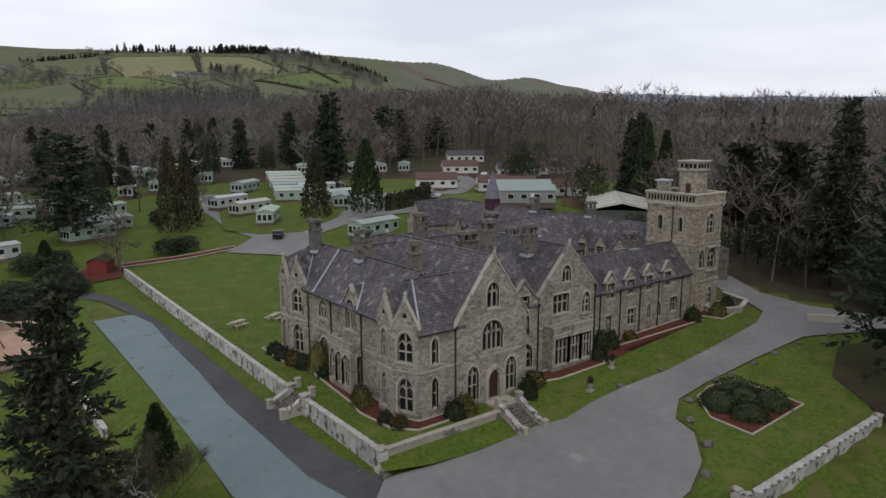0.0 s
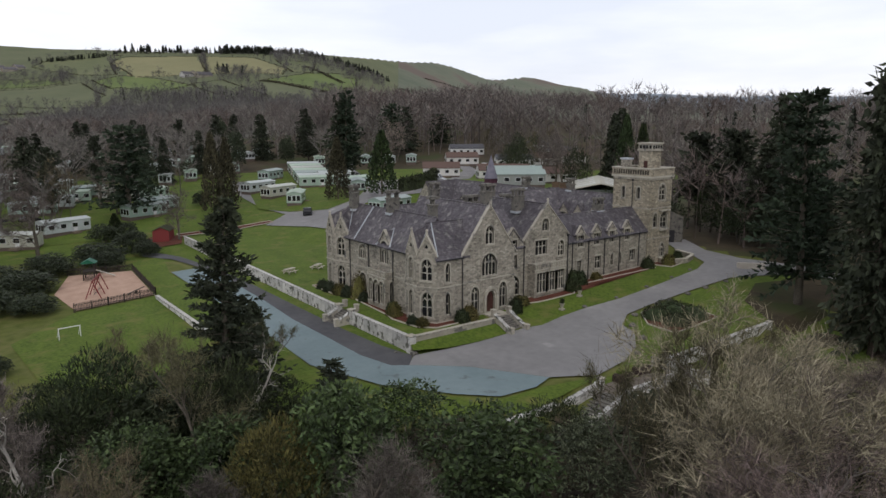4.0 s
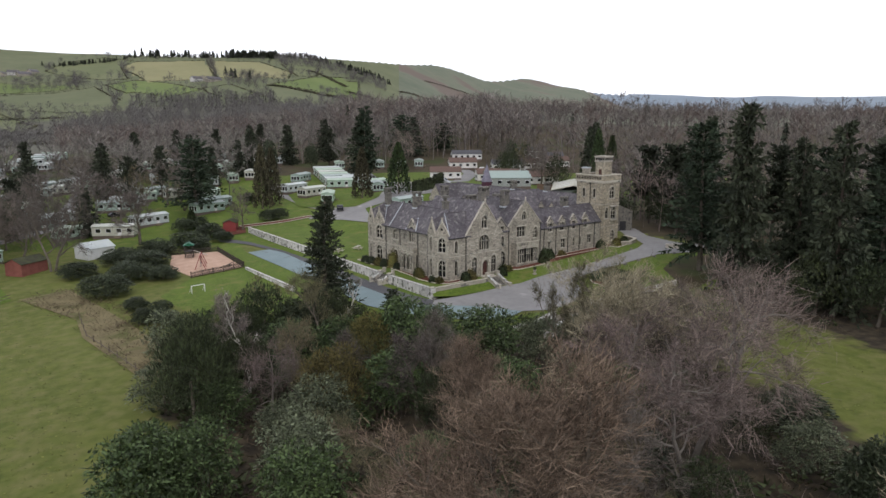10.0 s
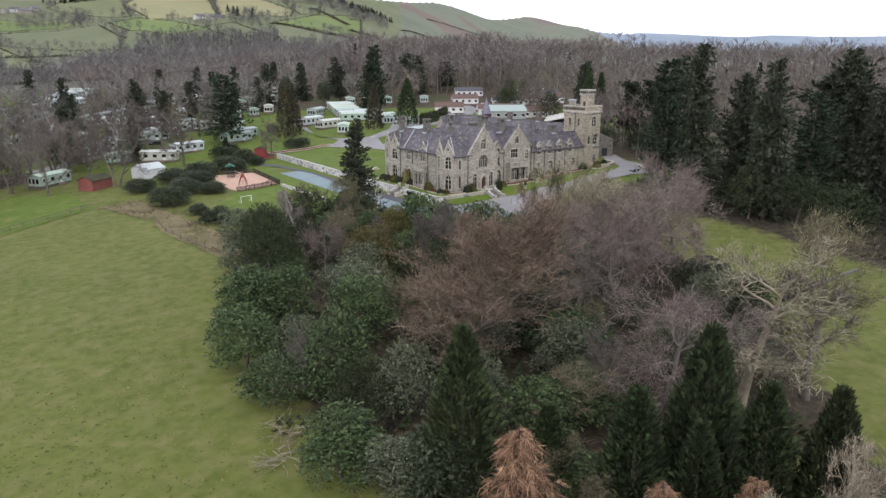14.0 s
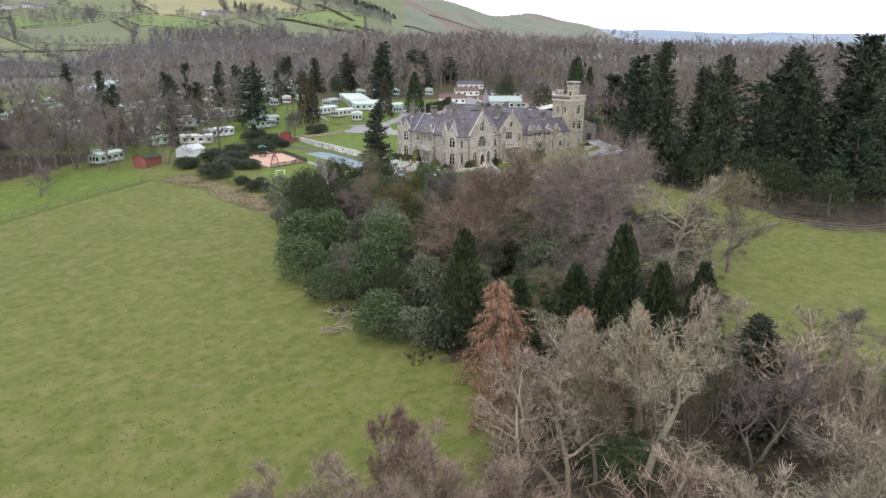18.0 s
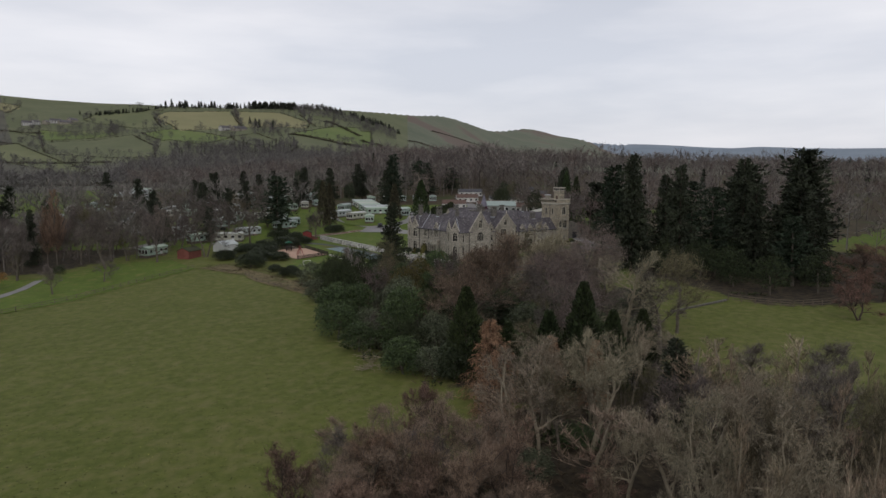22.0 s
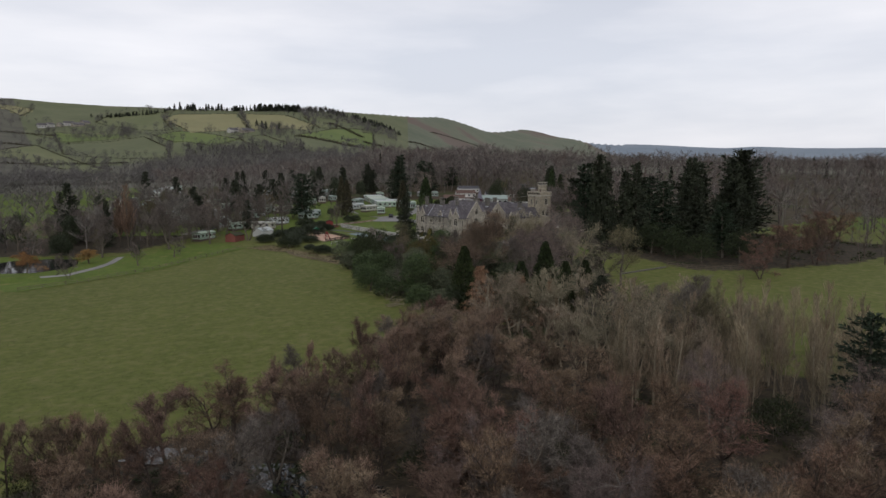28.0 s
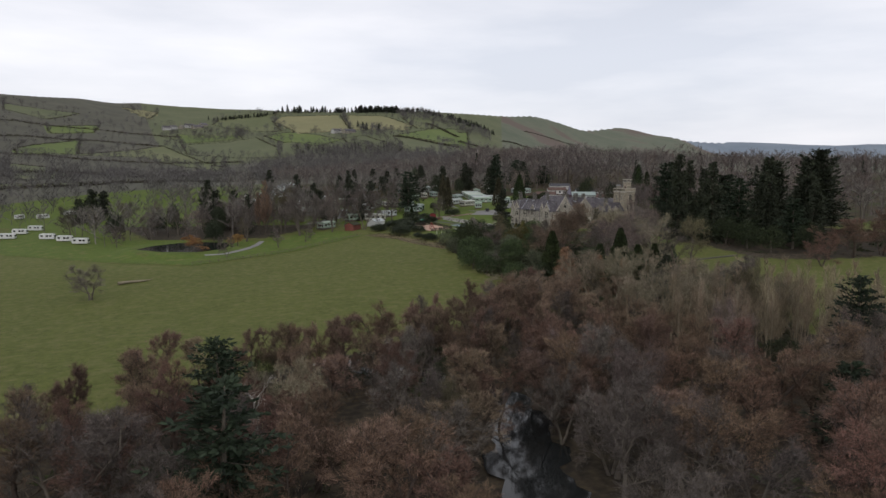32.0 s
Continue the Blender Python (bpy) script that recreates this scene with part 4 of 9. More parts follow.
solid(bm, G1, arch(8.8, 10.05, -0.12, 2.4), 0.08, 0.25)
bmesh.ops.recalc_face_normals(bm, faces=bm.faces)
part("leaf", bm, DOORWOOD, door, "red-brown panelled wooden door leaf")
for k in range(3):
    bm = bmesh.new()
    u = 8.88 + k * 0.4
    solid(bm, G1, [(u, 0.15), (u + 0.3, 0.15), (u + 0.3, 1.9), (u, 1.9)], 0.03, 0.225)
    bmesh.ops.recalc_face_normals(bm, faces=bm.faces)
    part("panel", bm, DOORWOOD, door)
for i, (e, dep) in enumerate(((0.12, -0.1), (0.34, -0.26))):
    o, n_ = arch(8.75 - e - 0.1, 10.1 + e + 0.1, -0.12, 2.45 + e + 0.25), arch(8.75 - e + 0.14, 10.1 + e - 0.14, -0.12, 2.45 + e - 0.1)
    for (a, b), (c, d) in zip(zip(o, o[1:]), zip(n_, n_[1:])):
        bm = bmesh.new()
        solid(bm, G1, [a, b, d, c], 0.3, dep)
        bmesh.ops.recalc_face_normals(bm, faces=bm.faces)
        part("voussoir", bm, DRESSED, door)
slope([(9.3 + 4.3, -0.05, 6.85), (9.3 + 4.3, 14, 6.85), (9.3, 14, 12.5), (9.3, -0.05, 12.5)], 1)
slope([(9.3 - 4.3, -0.05, 6.85), (9.3 - 4.3, 14, 6.85), (9.3, 14, 12.5), (9.3, -0.05, 12.5)], 2)
ridge((9.3, 0, 12.58), (9.3, 14, 12.58))

# front wall between the corner bay and the gable
F0 = front(0.0)
facade("wall", F0, 1.56, 5.1, -2.0, 7.1, [(2.75, 3.4, 0.5, 3.1, 1, True, True), (2.75, 3.4, 4.3, 6.5, 1, True, True)])
string_course(F0, 1.6, 5.1, 3.75)
slope([(1.3, -0.2, 7.0), (6.2, -0.2, 7.0), (8.6, 3.4, 10.7), (2.6, 3.4, 10.7)], 3)
slope([(8.6, 3.4, 10.7), (2.6, 3.4, 10.7), (2.6, 5.6, 9.0), (8.6, 5.6, 9.0)], 4)
ridge((2.6, 3.4, 10.78), (8.8, 3.4, 10.78))
gutter((1.4, -0.28, 6.98), (5.3, -0.28, 6.98))
downpipe(5.15, -0.15, -0.5, 6.9)

# west wall and its gabled dormer
W0 = west(1.25)
facade("wall", W0, 4.4, 19.2, -2.0, [(4.4, 7.25), (8.9, 7.25), (10.3, 9.1), (11.7, 7.25), (19.2, 7.25)],
       [(5.0, 5.6, 4.4, 6.5, 1, True, True), (5.0, 5.6, 0.6, 3.0, 1, True, True), (9.4, 11.2, 5.0, 7.9, 3, False, True), (14.6, 16.4, 4.9, 6.8, 3, False, True), (14.6, 16.4, 0.5, 3.1, 3, True, True)])
string_course(W0, 4.4, 19.2, 3.75)
coping(W0, [(8.75, 7.15), (10.3, 9.2), (11.85, 7.15)])
slope([(1.0, 3.4, 7.15), (1.0, 8.7, 7.15), (4.2, 8.7, 11.2), (4.2, 3.4, 11.2)], 5)
slope([(1.0, 8.7, 7.15), (1.0, 19.7, 7.15), (4.2, 19.7, 11.2), (4.2, 8.7, 11.2)], 6)
slope([(1.2, 8.75, 7.2), (2.75, 10.3, 9.15), (2.75, 10.3, 9.15), (1.2, 10.3, 9.15)], 7)
slope([(1.2, 11.85, 7.2), (2.75, 10.3, 9.15), (2.75, 10.3, 9.15), (1.2, 10.3, 9.15)], 8)
slope([(4.2, 3.4, 11.2), (4.2, 23.2, 11.2), (8.0, 23.2, 6.6), (8.0, 3.4, 6.6)], 9)
slope([(1.0, 19.7, 7.15), (1.0, 23.3, 7.15), (4.2, 23.3, 11.2), (4.2, 19.7, 11.2)], 10)
ridge((4.2, 3.6, 11.28), (4.2, 23.2, 11.28))
facade("wall", face((0, 23.3, 0), (1, 0, 0), (0, -1, 0)), 1.3, 8.0, -2.0, [(1.3, 7.1), (4.2, 11.2), (8.0, 6.6)], [])
gutter((0.92, 3.6, 7.12), (0.92, 8.7, 7.12))
gutter((0.92, 11.9, 7.12), (0.92, 19.3, 7.12))
for yy in (5.4, 8.3, 13.9, 18.6):
    downpipe(1.12, yy, -0.4, 6.95)
# strips of lead where slopes meet
for p, q in (((1.0, 8.75, 7.3), (2.75, 10.25, 9.3)), ((1.0, 11.85, 7.3), (2.75, 10.35, 9.3)), ((4.75, -0.1, 6.9), (8.6, 3.4, 10.8)), ((1.0, 17.2, 7.3), (4.1, 17.2, 11.25))):
    ridge(p, q, 0.1, LEAD, "flashing")


def corner_bay(pts, hip):
    """A two-storeyed canted bay with a small gable over each of its two faces."""
    seed = int(pts[0][1]) + 100
    for i, (a, b) in enumerate(zip(pts, pts[1:])):
        u = Vector((b[0] - a[0], b[1] - a[1], 0))
        ln = u.length
        M = face((a[0], a[1], 0), u, Vector((u.y, -u.x, 0)))
        if i == 2:
            wall("wall", M, 0.5, ln, -2.0, 7.4)
            continue
        mid, hw = ln / 2, 0.74 if i == 0 else 0.5
        facade("wall", M, 0, ln, -2.0, [(0, 7.5), (mid, 9.75), (ln, 7.5)], [(mid - hw, mid + hw, 0.35, 3.35, 2, True, True), (mid - hw, mid + hw, 4.55, 7.15, 2, True, True)], None, 0.3)
        coping(M, [(-0.05, 7.4), (mid, 9.8), (ln + 0.05, 7.4)], 0.3, 0.14, 0.06)
        finial(*(M @ Vector((mid, 0.1, 9.95))))
        bm = bmesh.new()
        solid(bm, M, [(mid - 0.22, 8.35), (mid + 0.22, 8.35), (mid, 8.8)], 0.06, -0.04)
        bmesh.ops.recalc_face_normals(bm, faces=bm.faces)
        part("trefoil_opening", bm, GLASS, house)
        a1, a2, pk, hp = M @ Vector((0, 0.1, 7.45)), M @ Vector((ln, 0.1, 7.45)), M @ Vector((mid, 0.1, 9.75)), Vector(hip)
        slope([a1, pk, hp, hp], seed + i)
        slope([a2, pk, hp, hp], seed + 2 + i)
        ridge(pk, hp, 0.09)
        ridge(a2, hp, 0.12, LEAD, "flashing")
        if i == 0:
            ridge(a1, hp, 0.14, LEAD, "flashing")
        string_course(M, 0, ln, 3.75)


corner_bay([(1.55, -0.02), (0.35, 2.2), (0.4, 4.4), (1.25, 4.4)], (3.2, 3.4, 10.72))
corner_bay([(1.25, 19.2), (0.45, 21.7), (0.5, 23.9), (1.25, 23.9)], (4.1, 22.4, 11.15))

# flat-roofed bay on the west side
PB = west(0.0)
facade("wall", PB, 8.3, 12.3, -1.5, 4.35, [(8.5, 9.65, 0.35, 3.3, 2, True, True), (9.75, 10.85, 0.35, 3.3, 2, True, True), (10.95, 12.05, 0.35, 3.3, 2, True, True)])
facade("wall", front(8.32), 0.5, 1.3, -1.5, 4.35, [(0.62, 1.1, 0.35, 3.2, 1, True, True)])
facade("wall", face((0, 12.28, 0), (1, 0, 0), (0, -1, 0)), 0.5, 1.3, -1.5, 4.35, [])
bm = bmesh.new()
box(bm, 0.05, 1.25, 8.4, 12.25, 3.6, 3.75)
part("flat_roof", bm, LEAD, house, "grey lead flat roof")
for i in range(14):
    bm = bmesh.new()
    box(bm, -0.06, 0.1, 8.35 + i * 0.3, 8.48 + i * 0.3, 3.85, 4.25)
    part("baluster", bm, DRESSED, house)
string_course(PB, 8.2, 12.4, 4.3)
string_course(PB, 8.2, 12.4, 3.6)

# recessed front between the two gables
M1 = front(2.3)
facade("wall", M1, 13.2, 17.3, -2.0, [(13.2, 6.6), (14.0, 6.6), (14.0, 7.6), (15.2, 9.0), (16.4, 7.6), (16.4, 6.6), (17.3, 6.6)],
       [(13.8, 16.4, 0.4, 3.1, 4, True, True), (14.5, 15.9, 3.9, 5.7, 2, True, False), (14.5, 15.9, 6.3, 7.6, 2, True, False)])
coping(M1, [(13.85, 7.5), (15.2, 9.1), (16.55, 7.5)])
slope([(13.2, 2.15, 6.5), (17.3, 2.15, 6.5), (17.3, 6.5, 11.0), (13.35, 6.5, 11.0)], 30)
slope([(13.9, 2.2, 7.55), (15.2, 2.2, 9.05), (15.2, 5.2, 9.05), (13.9, 3.0, 7.55)], 31)
slope([(16.5, 2.2, 7.55), (15.2, 2.2, 9.05), (15.2, 5.2, 9.05), (16.5, 3.0, 7.55)], 32)
downpipe(13.45, 2.2, -0.3, 6.4)
downpipe(17.1, 2.2, -0.3, 6.4)
gutter((13.3, 2.1, 6.5), (14.0, 2.1, 6.5))

# second gable with the wide bay window
G2 = front(2.3)
facade("wall", G2, 17.3, 25.3, -2.0, [(17.3, 7.5), (21.25, 11.7), (25.3, 7.5)],
       [(18.0, 23.4, 0.3, 3.4, 0, 0, 0), (19.1, 21.3, 5.1, 7.1, 3, True, False), (20.3, 21.5, 8.2, 9.9, 2, False, True), (23.3, 24.5, 4.6, 6.8, 2, True, True), (23.9, 24.8, 0.9, 3.1, 1, True, True)])
coping(G2, [(17.05, 7.2), (21.25, 11.75), (25.55, 7.2)])
string_course(G2, 17.3, 25.3, 4.0)
finial(21.25, 2.3, 11.95)
slope([(25.55, 2.4, 7.2), (25.55, 13.5, 7.2), (21.25, 13.5, 11.65), (21.25, 2.4, 11.65)], 33)
slope([(17.05, 2.4, 7.2), (17.05, 13.5, 7.2), (21.25, 13.5, 11.65), (21.25, 2.4, 11.65)], 34)
ridge((21.25, 2.4, 11.73), (21.25, 13.5, 11.73))
B2 = front(0.9)
facade("wall", B2, 17.8, 23.5, -2.0, 4.3, [(18.1, 19.9, 0.5, 3.2, 3, True, False), (20.0, 21.6, 0.5, 3.2, 3, True, False), (21.7, 23.2, 0.5, 3.2, 3, True, False)])
facade("wall", west(17.81), 1.4, 2.3, -2.0, 4.3, [])
facade("wall", face((23.49, 0, 0), (0, 1, 0), (-1, 0, 0)), 1.4, 2.3, -2.0, 4.3, [])
bm = bmesh.new()
box(bm, 17.85, 23.45, 0.95, 2.3, 3.7, 3.85)
part("flat_roof", bm, LEAD, house, "grey lead flat roof")
string_course(B2, 17.8, 23.5, 4.2)
string_course(B2, 17.8, 23.5, 3.5)
for i in range(18):
    bm = bmesh.new()
    box(bm, 17.95 + i * 0.31, 18.08 + i * 0.31, 0.82, 1.0, 3.75, 4.15)
    part("baluster", bm, DRESSED, house)
facade("wall", face((25.29, 0, 0), (0, 1, 0), (-1, 0, 0)), 2.8, 12, -2.0, 7.5, [])
downpipe(25.15, 2.15, -0.2, 7.2)

# low service wing
L0 = front(3.0)
dorm = [28.6, 31.9, 35.2, 38.6]
top, wins = [(25.32, 6.0)], []
for u in dorm:
    top += [(u - 0.9, 6.0), (u - 0.9, 6.9), (u, 8.0), (u + 0.9, 6.9), (u + 0.9, 6.0)]
    wins.append((u - 0.6, u + 0.6, 5.1, 6.8, 2, True, False))
top.append((43.38, 6.0))
wins += [(27.9, 28.8, 1.5, 3.3, 2, True, False), (31.6, 33.0, 1.6, 3.5, 2, True, False), (35.0, 35.7, 1.7, 3.5, 1, True, True), (36.8, 37.5, 1.7, 3.5, 1, True, True), (39.3, 40.6, 1.8, 3.6, 2, True, False)]
facade("wall", L0, 25.32, 43.38, -2.0, top, wins)
for u in dorm:
    coping(L0, [(u - 1.0, 6.8), (u, 8.05), (u + 1.0, 6.8)], 0.25, 0.12, 0.06)
    slope([(u - 1.05, 2.95, 6.8), (u, 2.95, 8.0), (u, 5.0, 8.0), (u - 1.05, 3.8, 6.8)], 40 + int(u))
    slope([(u + 1.05, 2.95, 6.8), (u, 2.95, 8.0), (u, 5.0, 8.0), (u + 1.05, 3.8, 6.8)], 41 + int(u))
slope([(25.0, 2.8, 5.9), (43.4, 2.8, 5.9), (43.4, 6.0, 9.3), (25.0, 6.0, 9.3)], 42)
slope([(25.0, 9.2, 5.9), (43.4, 9.2, 5.9), (43.4, 6.0, 9.3), (25.0, 6.0, 9.3)], 43)
ridge((25.0, 6.0, 9.38), (43.4, 6.0, 9.38))
facade("wall", face((0, 9.0, 0), (1, 0, 0), (0, -1, 0)), 25.3, 43.4, -2.0, 5.9, [])
for u in (26.9, 30.2, 33.6, 36.9, 41.4):
    downpipe(u, 2.88, -0.2, 5.8)
for a, b in ((25.3, 27.6), (29.6, 30.9), (32.9, 34.2), (36.2, 37.6), (39.6, 43.3)):
    gutter((a, 2.75, 5.9), (b, 2.75, 5.9))

# tower
TW_, TF = west(43.4), front(2.9)
facade("tower_wall", TW_, 2.9, 9.7, -1.0, 14.2, [(4.6, 5.25, 10.6, 12.5, 1, False, True), (7.4, 8.05, 10.6, 12.5, 1, False, True)], TOWERSTONE)
facade("tower_wall", TF, 43.9, 48.85, -1.0, 14.2, [(45.6, 47.3, 10.4, 12.9, 2, True, True), (44.5, 45.5, 6.3, 8.6, 1, True, True), (46.2, 48.0, 6.2, 8.6, 2, True, True), (46.4, 47.6, 1.6, 3.8, 2, True, True)], TOWERSTONE)
facade("tower_wall", face((48.85, 0, 0), (0, 1, 0), (-1, 0, 0)), 3.4, 9.7, -1.0, 14.2, [], TOWERSTONE)
facade("tower_wall", face((0, 9.7, 0), (1, 0, 0), (0, -1, 0)), 43.9, 48.35, -1.0, 14.2, [], TOWERSTONE)
for z in (4.6, 9.2):
    string_course(TW_, 2.8, 9.8, z)
    string_course(TF, 43.4, 48.95, z)
bm = bmesh.new()
box(bm, 43.15, 49.1, 2.65, 9.95, 13.85, 14.15)
part("cornice", bm, DRESSED, house)
for i in range(24):
    bm = bmesh.new()
    box(bm, 43.2, 43.4, 2.8 + i * 0.29, 2.95 + i * 0.29, 13.55, 13.85)
    part("corbel", bm, DRESSED, house)
for i in range(20):
    bm = bmesh.new()
    box(bm, 43.5 + i * 0.28, 43.65 + i * 0.28, 2.7, 2.9, 13.55, 13.85)
    part("corbel", bm, DRESSED, house)
bm = bmesh.new()
for a in ((43.2, 43.5, 2.7, 9.9), (48.75, 49.05, 2.7, 9.9), (43.5, 48.75, 2.7, 3.0), (43.5, 48.75, 9.6, 9.9)):
    box(bm, *a, 14.15, 15.15)
part("parapet", bm, TOWERSTONE, house)
bm = bmesh.new()
for a in ((43.12, 43.58, 2.62, 9.98), (48.67, 49.13, 2.62, 9.98), (43.58, 48.67, 2.62, 3.08), (43.58, 48.67, 9.52, 9.98)):
    box(bm, *a, 15.15, 15.35, 0.03)
part("parapet_coping", bm, DRESSED, house)
for i in range(15):
    bm = bmesh.new()
    box(bm, 43.14, 43.2, 3.1 + i * 0.44, 3.3 + i * 0.44, 14.35, 15.0)
    part("parapet_panel", bm, GLASS, house)
bm = bmesh.new()
box(bm, 43.5, 48.75, 3.0, 9.6, 14.0, 14.2)
part("tower_roof", bm, LEAD, house)
bm = bmesh.new()
box(bm, 46.6, 49.0, 5.2, 7.6, 14.2, 17.7, 0.05)
part("stair_turret", bm, TOWERSTONE, house)
bm = bmesh.new()
box(bm, 46.4, 49.2, 5.0, 7.8, 17.7, 17.95, 0.04)
box(bm, 46.5, 49.1, 5.1, 7.7, 17.95, 18.75, 0.03)
box(bm, 46.35, 49.25, 4.95, 7.85, 18.75, 18.98, 0.05)
part("turret_head", bm, DRESSED, house)
for i in range(4):
    bm = bmesh.new()
    box(bm, 46.44, 46.52, 5.25 + i * 0.6, 5.6 + i * 0.6, 18.1, 18.6)
    part("turret_panel", bm, GLASS, house)
    bm = bmesh.new()
    box(bm, 46.7 + i * 0.6, 47.05 + i * 0.6, 5.04, 5.12, 18.1, 18.6)
    part("turret_panel", bm, GLASS, house)
bm = bmesh.new()
box(bm, 46.55, 46.62, 5.9, 6.6, 14.3, 16.2)
part("turret_door", bm, DOORWOOD, house)
bm = bmesh.new()
box(bm, 44.3, 45.5, 7.9, 9.2, 14.2, 16.4, 0.04)
part("tank_room", bm, STONE, house)
bm = bmesh.new()
box(bm, 44.15, 45.65, 7.75, 9.35, 16.4, 16.65, 0.05)
part("tank_room_roof", bm, LEAD, house)
downpipe(43.28, 5.95, 4.0, 13.4)
# oriel on the tower
bm = bmesh.new()
box(bm, 45.9, 48.3, 2.45, 2.95, 8.7, 8.95, 0.03)
box(bm, 46.0, 48.2, 2.55, 2.95, 5.75, 6.05, 0.03)
part("oriel_trim", bm, DRESSED, house)

# ranges behind
def range_block(x0, x1, y0, y1, z0, eave, top, along, seed, hip=0.0):
    bm = bmesh.new()
    box(bm, x0 + 0.25, x1 - 0.25, y0 + 0.25, y1 - 0.25, z0, eave)
    part("rear_wall", bm, STONE, house)
    if along == "x":
        m = (y0 + y1) / 2
        r0, r1 = (x0 + hip, m, top), (x1 - hip, m, top)
        slope([(x0, y0, eave), (x1, y0, eave), r1, r0], seed)
        slope([(x0, y1, eave), (x1, y1, eave), r1, r0], seed + 1)
        ends = [((x0, y0, eave), (x0, y1, eave), r0), ((x1, y0, eave), (x1, y1, eave), r1)]
    else:
        m = (x0 + x1) / 2
        r0, r1 = (m, y0 + hip, top), (m, y1 - hip, top)
        slope([(x0, y0, eave), (x0, y1, eave), r1, r0], seed)
        slope([(x1, y0, eave), (x1, y1, eave), r1, r0], seed + 1)
        ends = [((x0, y0, eave), (x1, y0, eave), r0), ((x0, y1, eave), (x1, y1, eave), r1)]
    ridge(Vector(r0) + Vector((0, 0, 0.08)), Vector(r1) + Vector((0, 0, 0.08)))
    for a, b, c in ends:
        if hip:
            slope([a, b, c, c], seed + 2)
        else:
            bm = bmesh.new()
            d = (0.35 if a[0] == x0 else -0.35, 0, 0) if along == "x" else (0, 0.35 if a[1] == y0 else -0.35, 0)
            prism(bm, [a, b, c], d)
            part("gable_wall", bm, STONE, house)


range_block(7.0, 25.0, 13.8, 23.5, -1.5, 6.4, 10.9, "x", 60)
range_block(27.0, 47.5, 20.5, 29.5, -1.0, 6.2, 10.6, "x", 63)
range_block(44.0, 49.5, 9.6, 27.0, -1.0, 6.6, 10.5, "y", 66)
range_block(44.0, 50.5, 29.0, 55.0, 0.0, 6.2, 10.2, "y", 69)
range_block(39.5, 47.0, 51.5, 57.5, 0.0, 6.2, 10.1, "x", 72)
range_block(14.0, 34.0, 31.0, 40.0, -0.5, 4.8, 8.4, "x", 75, 3.5)
range_block(48.7, 54.5, 8.5, 14.0, 0.0, 5.6, 5.9, "x", 78)
for yy in (14.2, 17.4, 20.6):
    M = west(43.95)
    facade("dormer_wall", M, yy - 1.0, yy + 1.0, 4.5, [(yy - 1.0, 7.2), (yy, 8.7), (yy + 1.0, 7.2)], [(yy - 0.55, yy + 0.55, 5.2, 7.1, 2, True, False)])
    slope([(43.9, yy - 1.1, 7.1), (43.9, yy, 8.7), (45.6, yy, 8.7), (44.6, yy - 1.1, 7.1)], 80 + int(yy))
    slope([(43.9, yy + 1.1, 7.1), (43.9, yy, 8.7), (45.6, yy, 8.7), (44.6, yy + 1.1, 7.1)], 81 + int(yy))
for yy in (45.0, 48.2):
    M = west(43.95)
    facade("dormer_wall", M, yy - 0.8, yy + 0.8, 4.5, [(yy - 0.8, 6.6), (yy, 7.7), (yy + 0.8, 6.6)], [])
    slope([(43.8, yy - 0.9, 6.5), (43.8, yy, 7.7), (45.4, yy, 7.7), (44.4, yy - 0.9, 6.5)], 90 + int(yy))
    slope([(43.8, yy + 0.9, 6.5), (43.8, yy, 7.7), (45.4, yy, 7.7), (44.4, yy + 0.9, 6.5)], 91 + int(yy))
bm = bmesh.new()
box(bm, 36.0, 36.9, 22.6, 22.66, 8.3, 8.9)
mesh_ob("skylight", [(33.0, 22.4, 8.35), (33.8, 22.4, 8.35), (33.8, 23.2, 9.1), (33.0, 23.2, 9.1)], [(0, 1, 2, 3)], LEAD, house)
mesh_ob("skylight", [(37.0, 22.4, 8.35), (37.8, 22.4, 8.35), (37.8, 23.2, 9.1), (37.0, 23.2, 9.1)], [(0, 1, 2, 3)], LEAD, house)
bm.free()

# flèche over the rear range
SPIRE = material("weathered_spire_slate", (0.12, 0.115, 0.15), (0.2, 0.19, 0.23), 1.2, 0.7, 0, 5)
sp = new("fleche")
sp.parent = house
bm = bmesh.new()
box(bm, 46.2, 48.0, 42.1, 43.9, 9.4, 11.2)
part("louvre_stage", bm, material("purple_louvres", (0.06, 0.02, 0.035), (0.09, 0.035, 0.05), 3, 0.7), sp)
V, F = tubes([((47.1, 43, 11.2), (47.1, 43, 15.8), 1.35, 0.02, 8)])
new("spire", fast_mesh("spire", V, F, SPIRE)).parent = sp

for c in ((5.0, 5.4, 10.4, 13.3, 0.9, 0.9, 1), (4.2, 12.8, 10.6, 13.5, 1.5, 0.9, 2), (3.6, 21.4, 10.3, 13.6, 1.1, 0.9, 2), (14.6, 6.8, 9.6, 14.2, 1.3, 1.0, 2), (20.0, 6.6, 10.2, 13.3, 1.5, 1.0, 2), (17.0, 12.8, 9.5, 12.1, 2.2, 0.9, 3), (15.4, 19.1, 10.4, 13.5, 1.4, 1.0, 2),
          (47.0, 21.9, 10.2, 12.3, 1.2, 1.0, 2), (47.2, 33.2, 9.8, 11.9, 1.3, 1.0, 2), (36.0, 6.4, 9.0, 11.0, 1.5, 1.0, 2), (26.5, 19.8, 8.5, 12.6, 1.6, 1.0, 2), (25.5, 15.0, 8.0, 11.5, 1.5, 1.0, 2)):
    chimney(*c)
